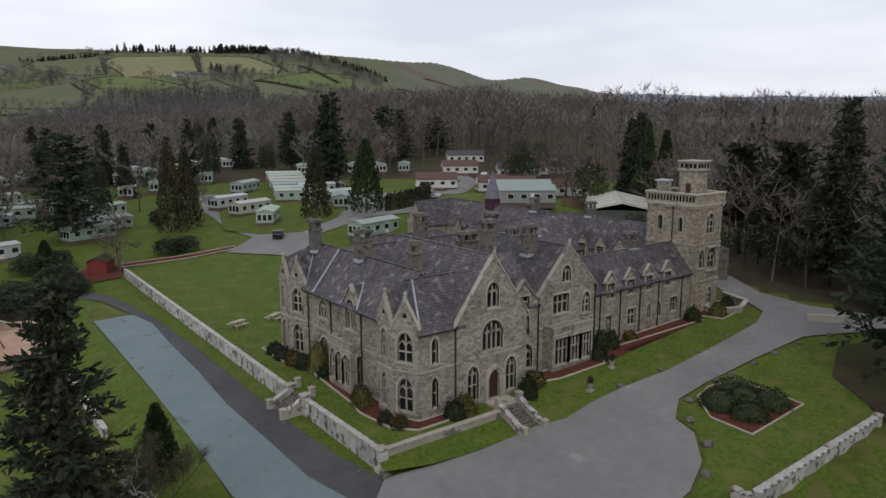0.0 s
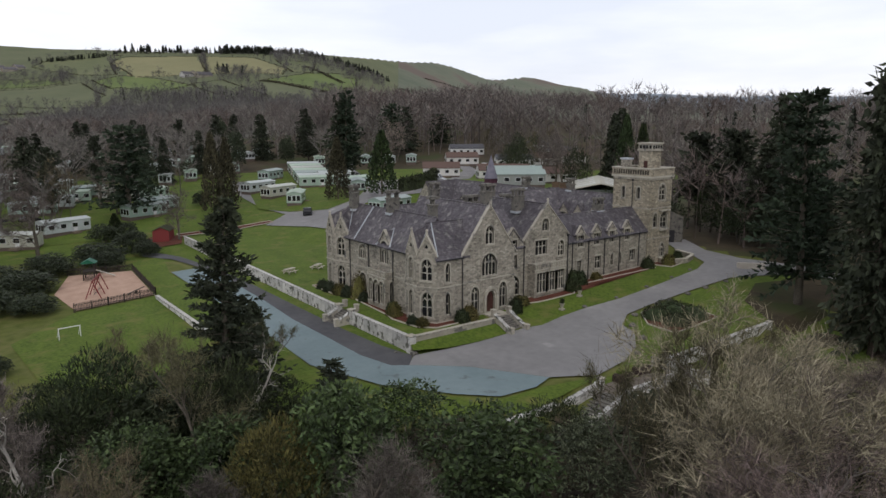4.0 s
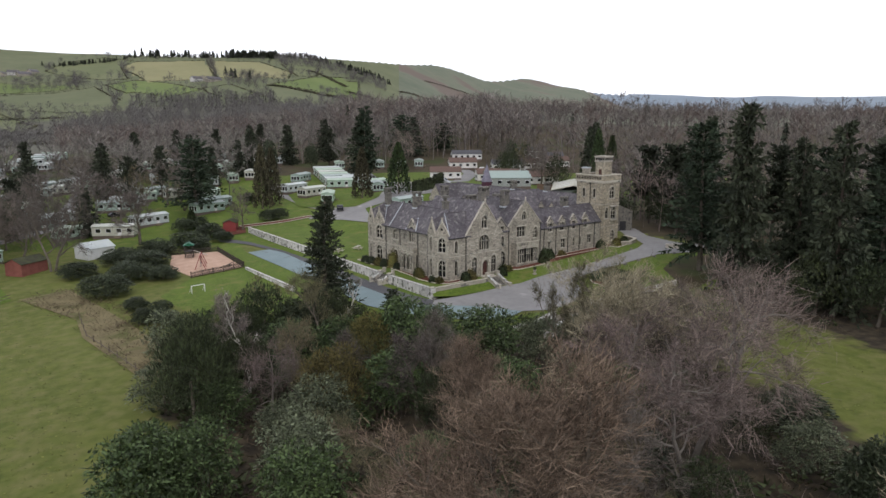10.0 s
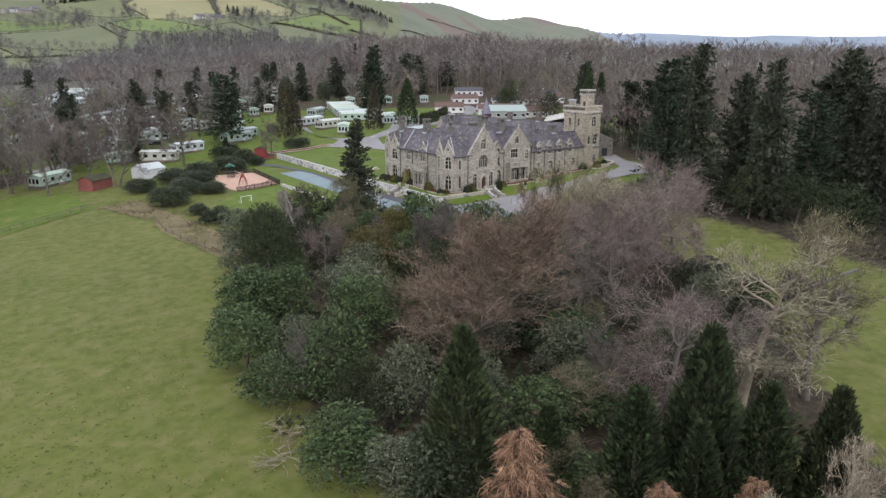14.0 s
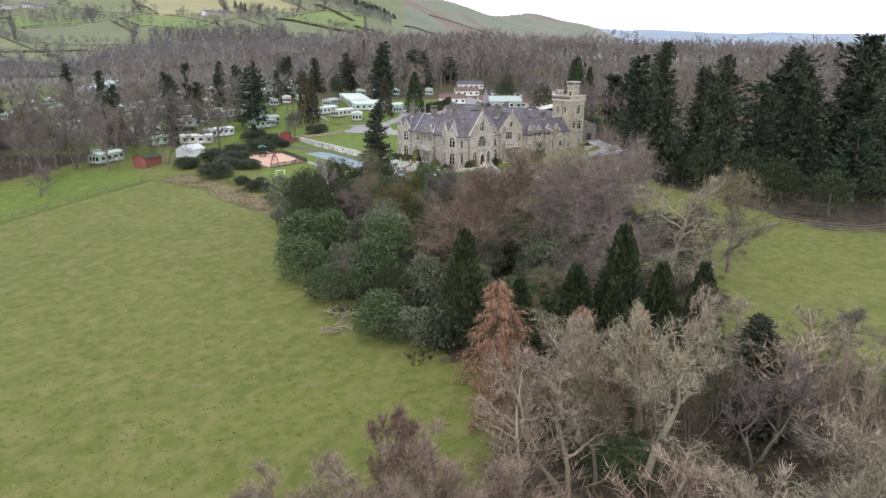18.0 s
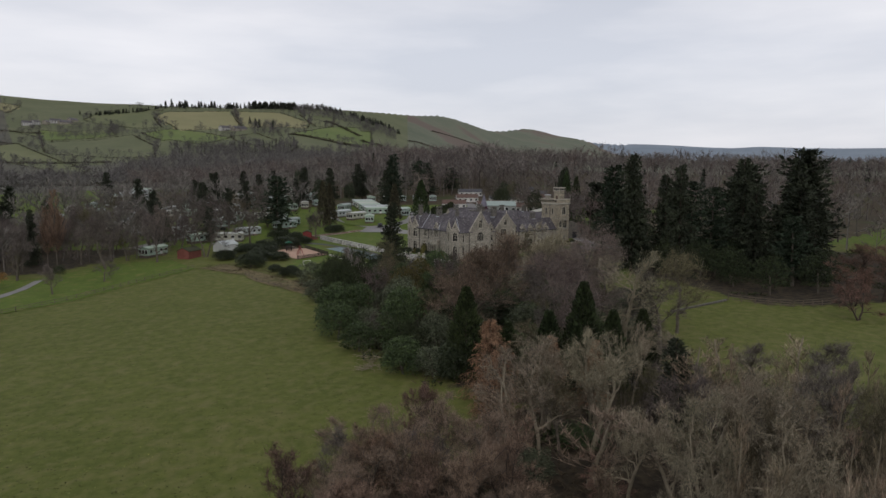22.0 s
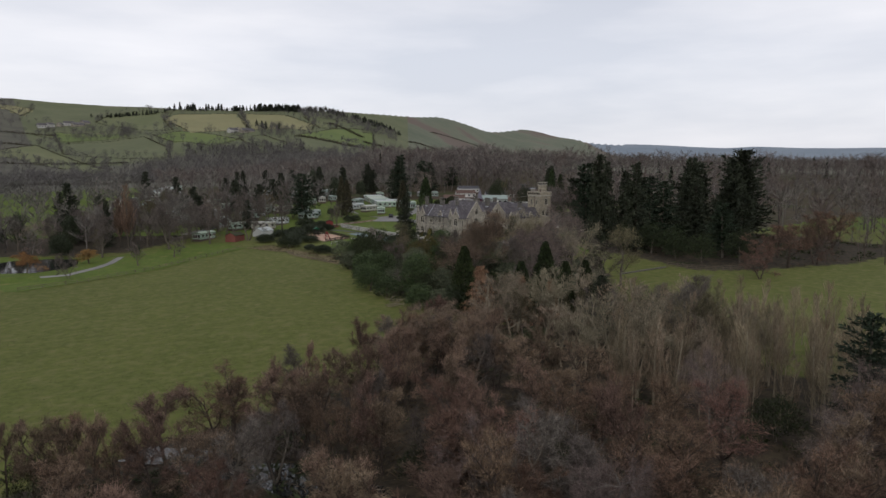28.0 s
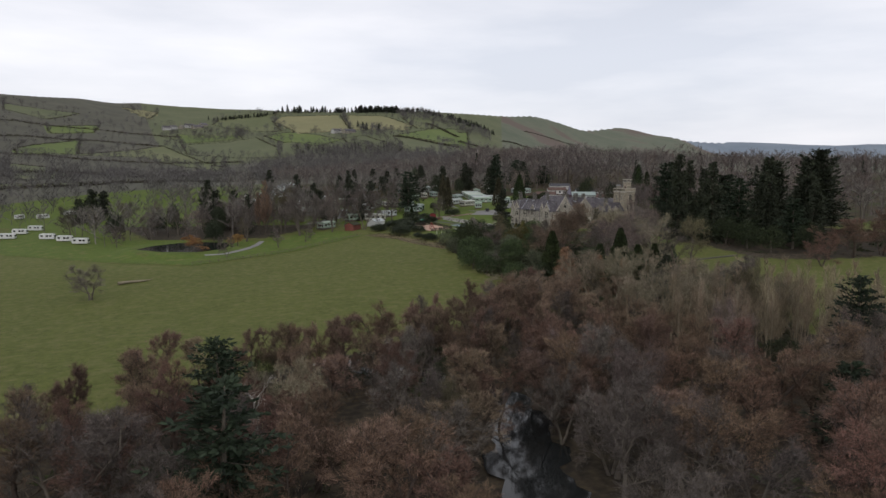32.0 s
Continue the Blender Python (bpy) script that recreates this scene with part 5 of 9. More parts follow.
# ---- terrace, drive and garden ----
RED_MULCH = material("red_bark_mulch", (0.075, 0.022, 0.013), (0.135, 0.048, 0.03), 1.5, 0.95, 0.03, 6)
SAND = material("playground_bark", (0.40, 0.26, 0.19), (0.52, 0.36, 0.27), 0.6, 0.95, 0.02, 6)
KERB = material("pale_edging", (0.40, 0.36, 0.30), (0.52, 0.48, 0.41), 1.2, 0.9, 0, 5)
TANGRASS = material("dead_grass_verge", (0.11, 0.092, 0.045), (0.20, 0.165, 0.085), 0.3, 0.95, 0.02, 7, spots=(0.075, 0.085, 0.022), spot_scale=0.25, spot_at=0.52, soft_spot=0.15)
WATER = material("dark_water", (0.012, 0.014, 0.014), (0.022, 0.024, 0.024), 0.2, 0.06, 0, 3)
FENCEWOOD = material("weathered_fence_wood", (0.10, 0.08, 0.06), (0.17, 0.14, 0.11), 2.0, 0.9, 0, 5)
DARKWOOD = material("dark_fence_wood", (0.035, 0.028, 0.024), (0.06, 0.05, 0.042), 2.0, 0.85, 0, 5)
REDWOOD = material("red_painted_boards", (0.17, 0.03, 0.03), (0.24, 0.05, 0.045), 2.0, 0.8, 0, 5, stretch=(1, 1, 6))


def drape(name, poly, mat, lift=0.1, step=2.0, level=None, label="", kind="structure", cat=""):
    """A thin sheet over the ground inside an outline."""
    bm = bmesh.new()
    f = bm.faces.new([bm.verts.new((x, y, 0)) for x, y in poly])
    bmesh.ops.triangulate(bm, faces=[f])
    xs, ys = [p[0] for p in poly], [p[1] for p in poly]
    for lo, hi, ax in ((min(xs), max(xs), 0), (min(ys), max(ys), 1)):
        k = int((hi - lo) / step)
        for i in range(1, k + 1):
            co = [0, 0, 0]
            co[ax] = lo + (hi - lo) * i / (k + 1)
            no = [0, 0, 0]
            no[ax] = 1
            bmesh.ops.bisect_plane(bm, geom=bm.verts[:] + bm.edges[:] + bm.faces[:], plane_co=co, plane_no=no)
    for v in bm.verts:
        v.co.z = (ground(v.co.x, v.co.y) if level is None else level(v.co.x, v.co.y)) + lift
    bmesh.ops.recalc_face_normals(bm, faces=bm.faces)
    for f in bm.faces:
        if f.normal.z < 0:
            f.normal_flip()
    ob = part(name, bm, mat)
    return tagged(ob, label or name.replace("_", " "), cat or name.split("_")[-1], kind=kind)


def bar(bm, p, q, w, h):
    """A beam from p to q, w wide and h high."""
    p, q = Vector(p), Vector(q)
    d = (q - p)
    s = d.cross(Vector((0, 0, 1)))
    s = Vector((1, 0, 0)) if s.length < 1e-4 else s.normalized()
    u = s.cross(d).normalized()
    vs = [bm.verts.new(c + s * a * w / 2 + u * b * h / 2) for c in (p, q) for a, b in ((-1, -1), (1, -1), (1, 1), (-1, 1))]
    fs = [bm.faces.new([vs[i] for i in f]) for f in ((0, 1, 2, 3), (7, 6, 5, 4), (0, 4, 5, 1), (1, 5, 6, 2), (2, 6, 7, 3), (3, 7, 4, 0))]
    bmesh.ops.recalc_face_normals(bm, faces=fs)


def lawn_level(x, y):
    return -0.34 + 0.006 * max(y, 0) + 0.02 * max(0, 3 - abs(y))


drape("lawn_terrace", [(-3.5, -2.3), (8.5, -2.3), (8.5, 0.5), (14, 20), (30, 40), (26, 62), (18, 77), (-3.5, 75)], LAWN, 0, 2.5, lawn_level, "mown green lawn on the walled terrace", cat="lawn")
drape("lawn_front", [(11.2, 1.5), (11.2, -4.7), (13, -5.2), (17.2, -4.8), (27.9, -4.9), (41.2, -4.2), (46.9, -3.7), (50.5, -1.6), (52.5, 3), (49, 4), (43, 2.5), (30, 3)], LAWN, 0.09, 1.5, None, "green lawn sloping from the house to the drive", cat="lawn")
drape("lawn_bank", [(-3.9, -2.5), (8.4, -2.6), (7.6, -4.8), (4, -4.8), (-0.5, -4.3), (-4.1, -3.6), (-5.2, 1.3), (-5.5, 8.4), (-5.6, 34.5), (-6.2, 49), (-8, 62), (-4.2, 72)], LAWN, 0.07, 2, None, "grass verge outside the terrace wall", cat="lawn")


def bank_level(x, y):
    u = min(1.0, max(0.0, (-y - 2.6) / 2.1))
    return -0.74 * (1 - u) + (ground(x, y) + 0.2) * u


drape("lawn_slope", [(-4.0, -2.6), (8.2, -2.6), (7.9, -4.75), (4, -4.75), (-0.5, -4.35), (-4.2, -3.6)], LAWN, 0, 0.6, bank_level, "grass bank sloping from the terrace wall to the drive", cat="lawn")
drape("drive", [(-4.1, -3.5), (-0.5, -4.2), (4, -4.7), (7.6, -4.7), (10.1, -4.7), (13, -5.3), (17.2, -4.7), (21.4, -4.5), (27.9, -4.8), (35.1, -4.5), (41.2, -4.1), (46.9, -3.6), (51.2, -2), (54.7, 3), (55.7, 6), (60, 12), (64, 10), (58.5, 2.5), (57.8, -4.2), (61, -11.4), (64, -22), (60, -24), (55.6, -13.4), (46.7, -9),
                (36.8, -8.7), (28.7, -8.7), (23.7, -9.1), (20.3, -11.1), (19.4, -13.5), (16, -16.4), (11.9, -18.1), (7, -18.8), (2.9, -16.3), (-1.5, -9.5), (-6.0, -5.4), (-5.2, -4.6)], GRAVEL, 0.16, 1.5, None, "pale grey gravel drive and forecourt")
drape("road_side", [(-4.2, -3.4), (-5.1, 1.3), (-5.5, 8.4), (-5.6, 18.2), (-5.7, 34.5), (-6.2, 48.7), (-8, 62.2), (-9.9, 67.7), (-12.3, 71), (-13, 67), (-9.7, 61), (-8.0, 51.5), (-7.0, 45.9), (-7.5, 37), (-7.8, 26.2), (-8.4, 16.4), (-8.3, 8), (-8.3, 0.3), (-7.4, -4.2), (-6.0, -5.4), (-5.2, -4.6)], ASPHALT, 0.14, 1.5, None, "dark asphalt drive along the terrace wall", cat="road")
drape("road_pad", [(-12.6, 51.9), (-8.0, 51.5), (-7.0, 45.9), (-7.5, 37), (-7.8, 26.2), (-8.4, 16.4), (-8.3, 8), (-8.3, 0.3), (-7.4, -4.2), (-6.0, -5.4), (-1.5, -9.5), (2.9, -16.3), (0.3, -17.1), (-3.7, -16.6), (-6.7, -13.6), (-10.7, -7.8), (-13.6, 1.4), (-13.1, 12.8), (-12.8, 26.2), (-12.7, 40.7)], PADBLUE, 0.15, 1.5, None, "smooth blue-grey surfaced strip beside the drive", cat="road")
drape("lawn_play", [(-19, 62), (-10, 66), (-12.8, 52), (-12.8, 12), (-13.8, 1), (-11, -8), (-7, -14), (-3.7, -17), (1, -17.4), (7, -19), (-4, -20.4), (-22, -8), (-36, 15), (-37, 30), (-29, 38.5), (-18.3, 39.5), (-17, 56)], LAWN, 0.08, 3, None, "bright green lawn round the play area", cat="lawn")
drape("lawn_south", [(20.6, -11.2), (24, -9.3), (36.8, -8.9), (46.7, -9.2), (55.4, -13.6), (56, -24), (30, -34), (10, -30), (6, -20), (12, -18.4), (16.3, -16.6), (19.7, -13.6)], LAWN, 0.08, 3, None, "green lawn south of the drive", cat="lawn")


drape("cedar_bed", [(34.2, -21.9), (34.6, -27.5), (46, -31), (57, -26), (56, -16), (47, -12.5), (39, -15.5)], LITTER, 0.13, 2.5, None, "bare brown needle litter under the cedar", cat="bed")


def masonry_wall(name, a, b, z0, z1, thick=0.4, top=None, label="whitened rubble garden wall with a stone coping", mat=None, z0b=None, z1b=None):
    """A wall of separate stones with coping slabs, from a to b."""
    a, b = Vector((*a, 0)), Vector((*b, 0))
    w = thing(name, (a.x, a.y, 0), label, "wall", kind="structure")
    ln, d = (b - a).length, (b - a).normalized()
    n = Vector((-d.y, d.x, 0))
    z0b, z1b = z0 if z0b is None else z0b, z1 if z1b is None else z1b
    bm = bmesh.new()
    k = max(2, int(ln / 3))
    for i in range(k):
        f, g = i / k, (i + 1) / k
        prism(bm, [d * ln * f - n * thick / 2 + Vector((0, 0, z0 + (z0b - z0) * f - 0.3)), d * ln * g - n * thick / 2 + Vector((0, 0, z0 + (z0b - z0) * g - 0.3)), d * ln * g - n * thick / 2 + Vector((0, 0, z1 + (z1b - z1) * g)), d * ln * f - n * thick / 2 + Vector((0, 0, z1 + (z1b - z1) * f))], n * thick)
    part("core", bm, mat or WALLSTONE, w)
    m = min(60, max(2, int(ln / 0.9)))
    cap = bpy.data.meshes.new("coping_stone")
    bm = bmesh.new()
    box(bm, -ln / m / 2 + 0.012, ln / m / 2 - 0.012, -thick / 2 - 0.07, thick / 2 + 0.07, 0, 0.13, 0.025)
    bm.to_mesh(cap)
    bm.free()
    cap.materials.append(mat or WALLSTONE)
    ang = math.atan2(d.y, d.x)
    for i in range(m):
        f = (i + 0.5) / m
        o = new("coping_stone", cap)
        o.parent = w
        o.matrix_local = Matrix.Translation(d * ln * f + Vector((0, 0, z1 + (z1b - z1) * f))) @ Matrix.Rotation(ang, 4, "Z") @ Matrix.Rotation(-math.atan2(z1b - z1, ln), 4, "Y")
    return w


def pillar(x, y, z0, z1, w=0.7, mat=None):
    p = thing("gate_pillar", (x, y, 0), "square weathered stone pillar with a flat cap", "pillar")
    bm = bmesh.new()
    box(bm, -w / 2, w / 2, -w / 2, w / 2, z0 - 0.3, z1, 0.03)
    part("shaft", bm, mat or WALLSTONE, p)
    bm = bmesh.new()
    box(bm, -w / 2 - 0.08, w / 2 + 0.08, -w / 2 - 0.08, w / 2 + 0.08, z1, z1 + 0.16, 0.05)
    part("cap", bm, DRESSED, p)


masonry_wall("wall_terrace", (-3.7, -2.1), (-3.7, 9.9), -1.8, -0.22)
masonry_wall("wall_terrace", (-3.7, 13.4), (-3.7, 73.0), -1.8, -0.2, z0b=-0.6, z1b=0.75)
masonry_wall("wall_terrace", (-3.35, -2.45), (8.0, -2.45), -1.8, -0.22, label="low weathered stone terrace wall with coping", mat=DRESSED)
pillar(-3.7, -2.45, -1.9, -0.1, 0.8)
pillar(-3.7, 10.1, -1.8, 0.05)
pillar(-3.7, 13.2, -1.8, 0.05)


def steps(name, base, u, rise, run, n, width, label, mat, rails=True):
    """A flight of steps; base: middle of the lowest edge; u: way up."""
    s = thing(name, base, label, "steps", turn=math.degrees(math.atan2(u[1], u[0])))
    for i in range(n):
        bm = bmesh.new()
        box(bm, i * run, (n if i == n - 1 else i + 1) * run + 0.3, -width / 2, width / 2, i * rise - 0.4 if i == 0 else (i - 0.6) * rise, (i + 1) * rise, 0.015)
        part("tread", bm, CHIMSTONE, s)
    if rails:
        for sgn in (-1, 1):
            y = sgn * (width / 2 + 0.2)
            bm = bmesh.new()
            prism(bm, [(-0.1, y - 0.17, -0.5), (n * run + 0.3, y - 0.17, -0.5), (n * run + 0.3, y - 0.17, n * rise + 0.55), (-0.1, y - 0.17, 0.6)], (0, 0.34, 0))
            part("parapet", bm, mat, s)
            bm = bmesh.new()
            prism(bm, [(-0.1, y - 0.24, 0.6), (n * run + 0.3, y - 0.24, n * rise + 0.55), (n * run + 0.3, y - 0.24, n * rise + 0.68), (-0.1, y - 0.24, 0.73)], (0, 0.48, 0))
            part("coping", bm, WALLSTONE, s)
            for xx, zz in ((-0.2, 0.85), (n * run + 0.2, n * rise + 0.85)):
                bm = bmesh.new()
                box(bm, xx - 0.25, xx + 0.25, y - 0.25, y + 0.25, zz - 1.4, zz, 0.03)
                box(bm, xx - 0.31, xx + 0.31, y - 0.31, y + 0.31, zz, zz + 0.14, 0.05)
                part("newel", bm, DRESSED, s)
    return s


steps("front_steps", (9.5, -4.9, -1.72), (0, 1), 0.165, 0.30, 9, 2.0, "worn stone steps up to the front door", DRESSED)
bm = bmesh.new()
box(bm, 8.2, 10.9, -2.0, -0.1, -1.2, -0.14, 0.02)
tagged(part("landing", bm, DRESSED), "stone landing before the front door", "landing", kind="structure")
steps("garden_steps", (-5.5, 11.65, -1.72), (1, 0), 0.17, 0.30, 8, 2.4, "mossy stone steps through the terrace wall", DRESSED)
# steps down from the forecourt, their platform, balustrade and walls
steps("south_steps", (0.6, -22.5, -3.75), (1, 0.02), 0.168, 0.46, 9, 2.5, "broad worn stone garden steps below the forecourt", WALLSTONE, False)
masonry_wall("wall_south", (14.0, -21.7), (33.4, -21.7), -3.6, -1.05, thick=0.5, z0b=-3.4, z1b=-0.85)
masonry_wall("wall_south", (13.5, -20.7), (14.0, -21.5), -2.6, -1.3, thick=0.4)
masonry_wall("wall_south", (4.6, -21.0), (-0.6, -20.55), -2.9, -1.5, thick=0.45, z0b=-3.8, z1b=-2.75, label="sloping whitened wall beside the garden steps")
masonry_wall("wall_south", (-0.6, -20.55), (-7.0, -20.6), -3.4, -2.4, thick=0.4)
masonry_wall("wall_south", (4.6, -24.1), (0.4, -24.1), -3.6, -1.6, thick=0.45, z0b=-4.2, z1b=-2.95, label="sloping whitened wall beside the garden steps")
masonry_wall("wall_south", (13.9, -24.3), (14.8, -25.9), -3.7, -1.45, thick=0.4)
for x, y, z in ((13.5, -20.6, -1.15), (4.8, -20.95, -1.2), (4.8, -24.1, -1.2), (13.8, -24.1, -1.15), (14.9, -26.0, -1.35), (24.6, -21.7, -0.9), (33.5, -21.7, -0.75), (0.2, -24.1, -2.7), (-0.6, -20.55, -2.55)):
    pillar(x, y, -3.9, z, 0.55)
PAVING = material("stained_paving", (0.105, 0.085, 0.068), (0.20, 0.172, 0.145), 0.6, 0.95, 0.01, 7, spots=(0.27, 0.24, 0.20), spot_scale=0.9, spot_at=0.6)
bm = bmesh.new()
box(bm, 4.7, 13.9, -24.2, -20.4, -3.9, -2.2, 0.02)
tagged(part("platform", bm, PAVING), "stained stone platform above the garden steps", "platform", kind="structure")
bal = thing("balustrade", (4.8, -24.1, -2.2), "weathered white stone balustrade on the garden platform", "balustrade", kind="structure")
for name, z0, z1, w in (("plinth", 0.0, 0.22, 0.36), ("handrail", 0.78, 0.95, 0.42)):
    bm = bmesh.new()
    box(bm, 0.3, 8.7, -w / 2, w / 2, z0, z1, 0.03)
    part(name, bm, WALLSTONE, bal)
for k in range(26):
    V, F = pipes(np.array([[[0.6 + k * 0.312, 0, z] for z in (0.2, 0.34, 0.48, 0.62, 0.8)]]), 0.085, 0.055, 6)
    new("baluster", fast_mesh("baluster", V, F, WALLSTONE)).parent = bal


def trough(x, y, turn):
    """A brown timber plant trough on the platform."""
    t = thing("plant_trough", (x, y, -2.2), "dark brown wooden plant trough with straggling plants", "planter", "plant troughs", turn=turn)
    bm = bmesh.new()
    prism(bm, [(-0.95, -0.38, 0.06), (0.95, -0.38, 0.06), (1.05, -0.46, 0.72), (-1.05, -0.46, 0.72)], (0, 0.8, 0))
    part("box", bm, TROUGH, t)
    for s2 in (-1, 1):
        bm = bmesh.new()
        box(bm, s2 * 0.72 - 0.1, s2 * 0.72 + 0.1, -0.5, 0.42, 0, 0.8, 0.02)
        part("batten", bm, TROUGH, t)
    bm = bmesh.new()
    box(bm, -0.95, 0.95, -0.36, 0.3, 0.66, 0.76)
    part("soil", bm, LITTER, t)
    g2 = np.random.default_rng(int(x * 10))
    P = np.stack([g2.uniform(-0.7, 0.7, 120), g2.uniform(-0.25, 0.2, 120), g2.uniform(0.74, 0.9, 120)], 1)
    V, F = diamonds(P, g2.normal(0, 0.12, (120, 3)) + np.array([0, 0, 0.18]), 0.08, g2)
    new("plants", fast_mesh("plants", V, F, LAWN)).parent = t


TROUGH = material("dark_brown_timber", (0.035, 0.022, 0.020), (0.075, 0.050, 0.044), 2.0, 0.8, 0.004, 5)
trough(8.1, -20.9, -8)
trough(11.2, -20.75, -4)
masonry_wall("wall_west", (-18.6, 38.0), (-18.6, 17.0), -2.6, -1.5, label="low whitewashed wall beside the play area")

# beds along the walls of the house
def bed(name, pts, lift=0.05, level=None, label="bed of red bark mulch edged with pale stone"):
    drape(name, pts, RED_MULCH, lift, 1.2, level, label, cat="flower bed")
    e = new("edging")
    bm = bmesh.new()
    for p, q in zip(pts, pts[1:] + pts[:1]):
        k = max(1, int(math.hypot(q[0] - p[0], q[1] - p[1]) / 2))
        for i in range(k):
            a = [p[j] + (q[j] - p[j]) * i / k for j in (0, 1)]
            b = [p[j] + (q[j] - p[j]) * (i + 1) / k for j in (0, 1)]
            za, zb = ((ground(*a), ground(*b)) if level is None else (level(*a), level(*b)))
            bar(bm, (*a, za + lift + 0.03), (*b, zb + lift + 0.03), 0.12, 0.14)
    bpy.data.objects.remove(e)
    tagged(part("bed_edging", bm, KERB), "pale stone edging of a flower bed", "edging", kind="structure")


bed("bed_west", [(-1.2, 25.2), (-1.2, 19.6), (0.0, 18.0), (-0.6, 11), (-0.9, 6.9), (-1.4, 4.6), (-1.0, 0.2), (0.6, -1.3), (5.2, -1.2), (5.2, 0.0), (1.5, 0.0), (0.4, 2.2), (1.2, 5), (1.2, 25.2)], 0.06, lawn_level)
bed("bed_front", [(13.4, 1.6), (14.5, 0.2), (17.5, -0.4), (23.8, -0.5), (25.4, 1.5), (27.5, 1.6), (43, 0.9), (43.4, 2.8), (25.4, 2.9), (25.2, 1.6)], 0.13)
bed("bed_tower", [(44, 2.5), (45, -0.5), (50.5, 0.2), (52, 3.6), (49, 4.5)], 0.14)
bed("bed_round", [(25.4, -9.9), (22.8, -12.8), (22.8, -16.6), (31.2, -16.6), (31.4, -10.2), (28, -9.4)], 0.14, None, "mulched bed edged with pale stone on the lawn")
bed("bed_north", [(-2.6, 79.5), (7.6, 77.6), (16.5, 78.2), (16.5, 80.2), (7.6, 80.2), (-2.6, 82)], 0.16)


def topiary(name, x, y, r, h, mat, z=None, label="clipped dark green evergreen bush", seed=1, n=1500):
    rng = np.random.default_rng(seed)
    d = rng.normal(size=(n, 3))
    d /= np.linalg.norm(d, axis=1)[:, None]
    d[:, 2] = np.abs(d[:, 2])
    P = d * np.array([r, r, h]) * rng.uniform(0.82, 1.02, (n, 1)) * (1 + 0.12 * np.sin(d[:, :1] * 7 + seed) * np.cos(d[:, 1:2] * 6))
    V, F = diamonds(P, (d * 0.5 + rng.normal(0, 0.5, (n, 3))) * 0.17, 0.11, rng)
    iv = bmesh.new()
    bmesh.ops.create_icosphere(iv, subdivisions=2, radius=1, matrix=Matrix.Diagonal((r * 0.86, r * 0.86, h * 0.88, 1)))
    for v in iv.verts:
        v.co.z = max(v.co.z, 0)
        v.co += v.co.normalized() * 0.12 * noise.noise(v.co * 1.5)
    t = thing(name, (x, y, ground(x, y) if z is None else z), label, "bush", "clipped bushes")
    part("body", iv, mat, t)
    new("foliage", fast_mesh("foliage", V, F, mat)).parent = t
    return t
# ---- the caravan park ----
def paint(name, c, rough=0.5):
    return material(name, tuple(v * 0.88 for v in c), c, 1.2, rough, 0, 4, spots=tuple(v * 0.7 for v in c), spot_scale=0.7, spot_at=0.66)


CARAVAN = {
    "pale_green": (paint("pale_green_cladding", (0.33, 0.43, 0.35)), paint("pale_roof", (0.42, 0.52, 0.42))),
    "cream": (paint("cream_cladding", (0.44, 0.44, 0.37)), paint("cream_roof", (0.50, 0.52, 0.47))),
    "white": (paint("white_cladding", (0.44, 0.48, 0.47)), paint("white_roof", (0.50, 0.54, 0.53))),
    "sage": (paint("sage_cladding", (0.30, 0.39, 0.34)), paint("grey_green_roof", (0.34, 0.40, 0.38))),
    "grey": (paint("grey_cladding", (0.27, 0.29, 0.27)), paint("green_grey_roof", (0.30, 0.37, 0.34))),
    "brown": (paint("white_plaster", (0.62, 0.61, 0.58)), paint("brown_tiled_roof", (0.13, 0.085, 0.07), 0.85)),
    "dark": (paint("white_park_home_wall", (0.60, 0.60, 0.58)), paint("dark_grey_roof", (0.09, 0.09, 0.10), 0.85)),
}
SKIRT = paint("brick_skirt", (0.13, 0.10, 0.085), 0.9)
DECK = material("timber_deck", (0.13, 0.10, 0.075), (0.2, 0.16, 0.12), 2, 0.9)
PROTO = {}


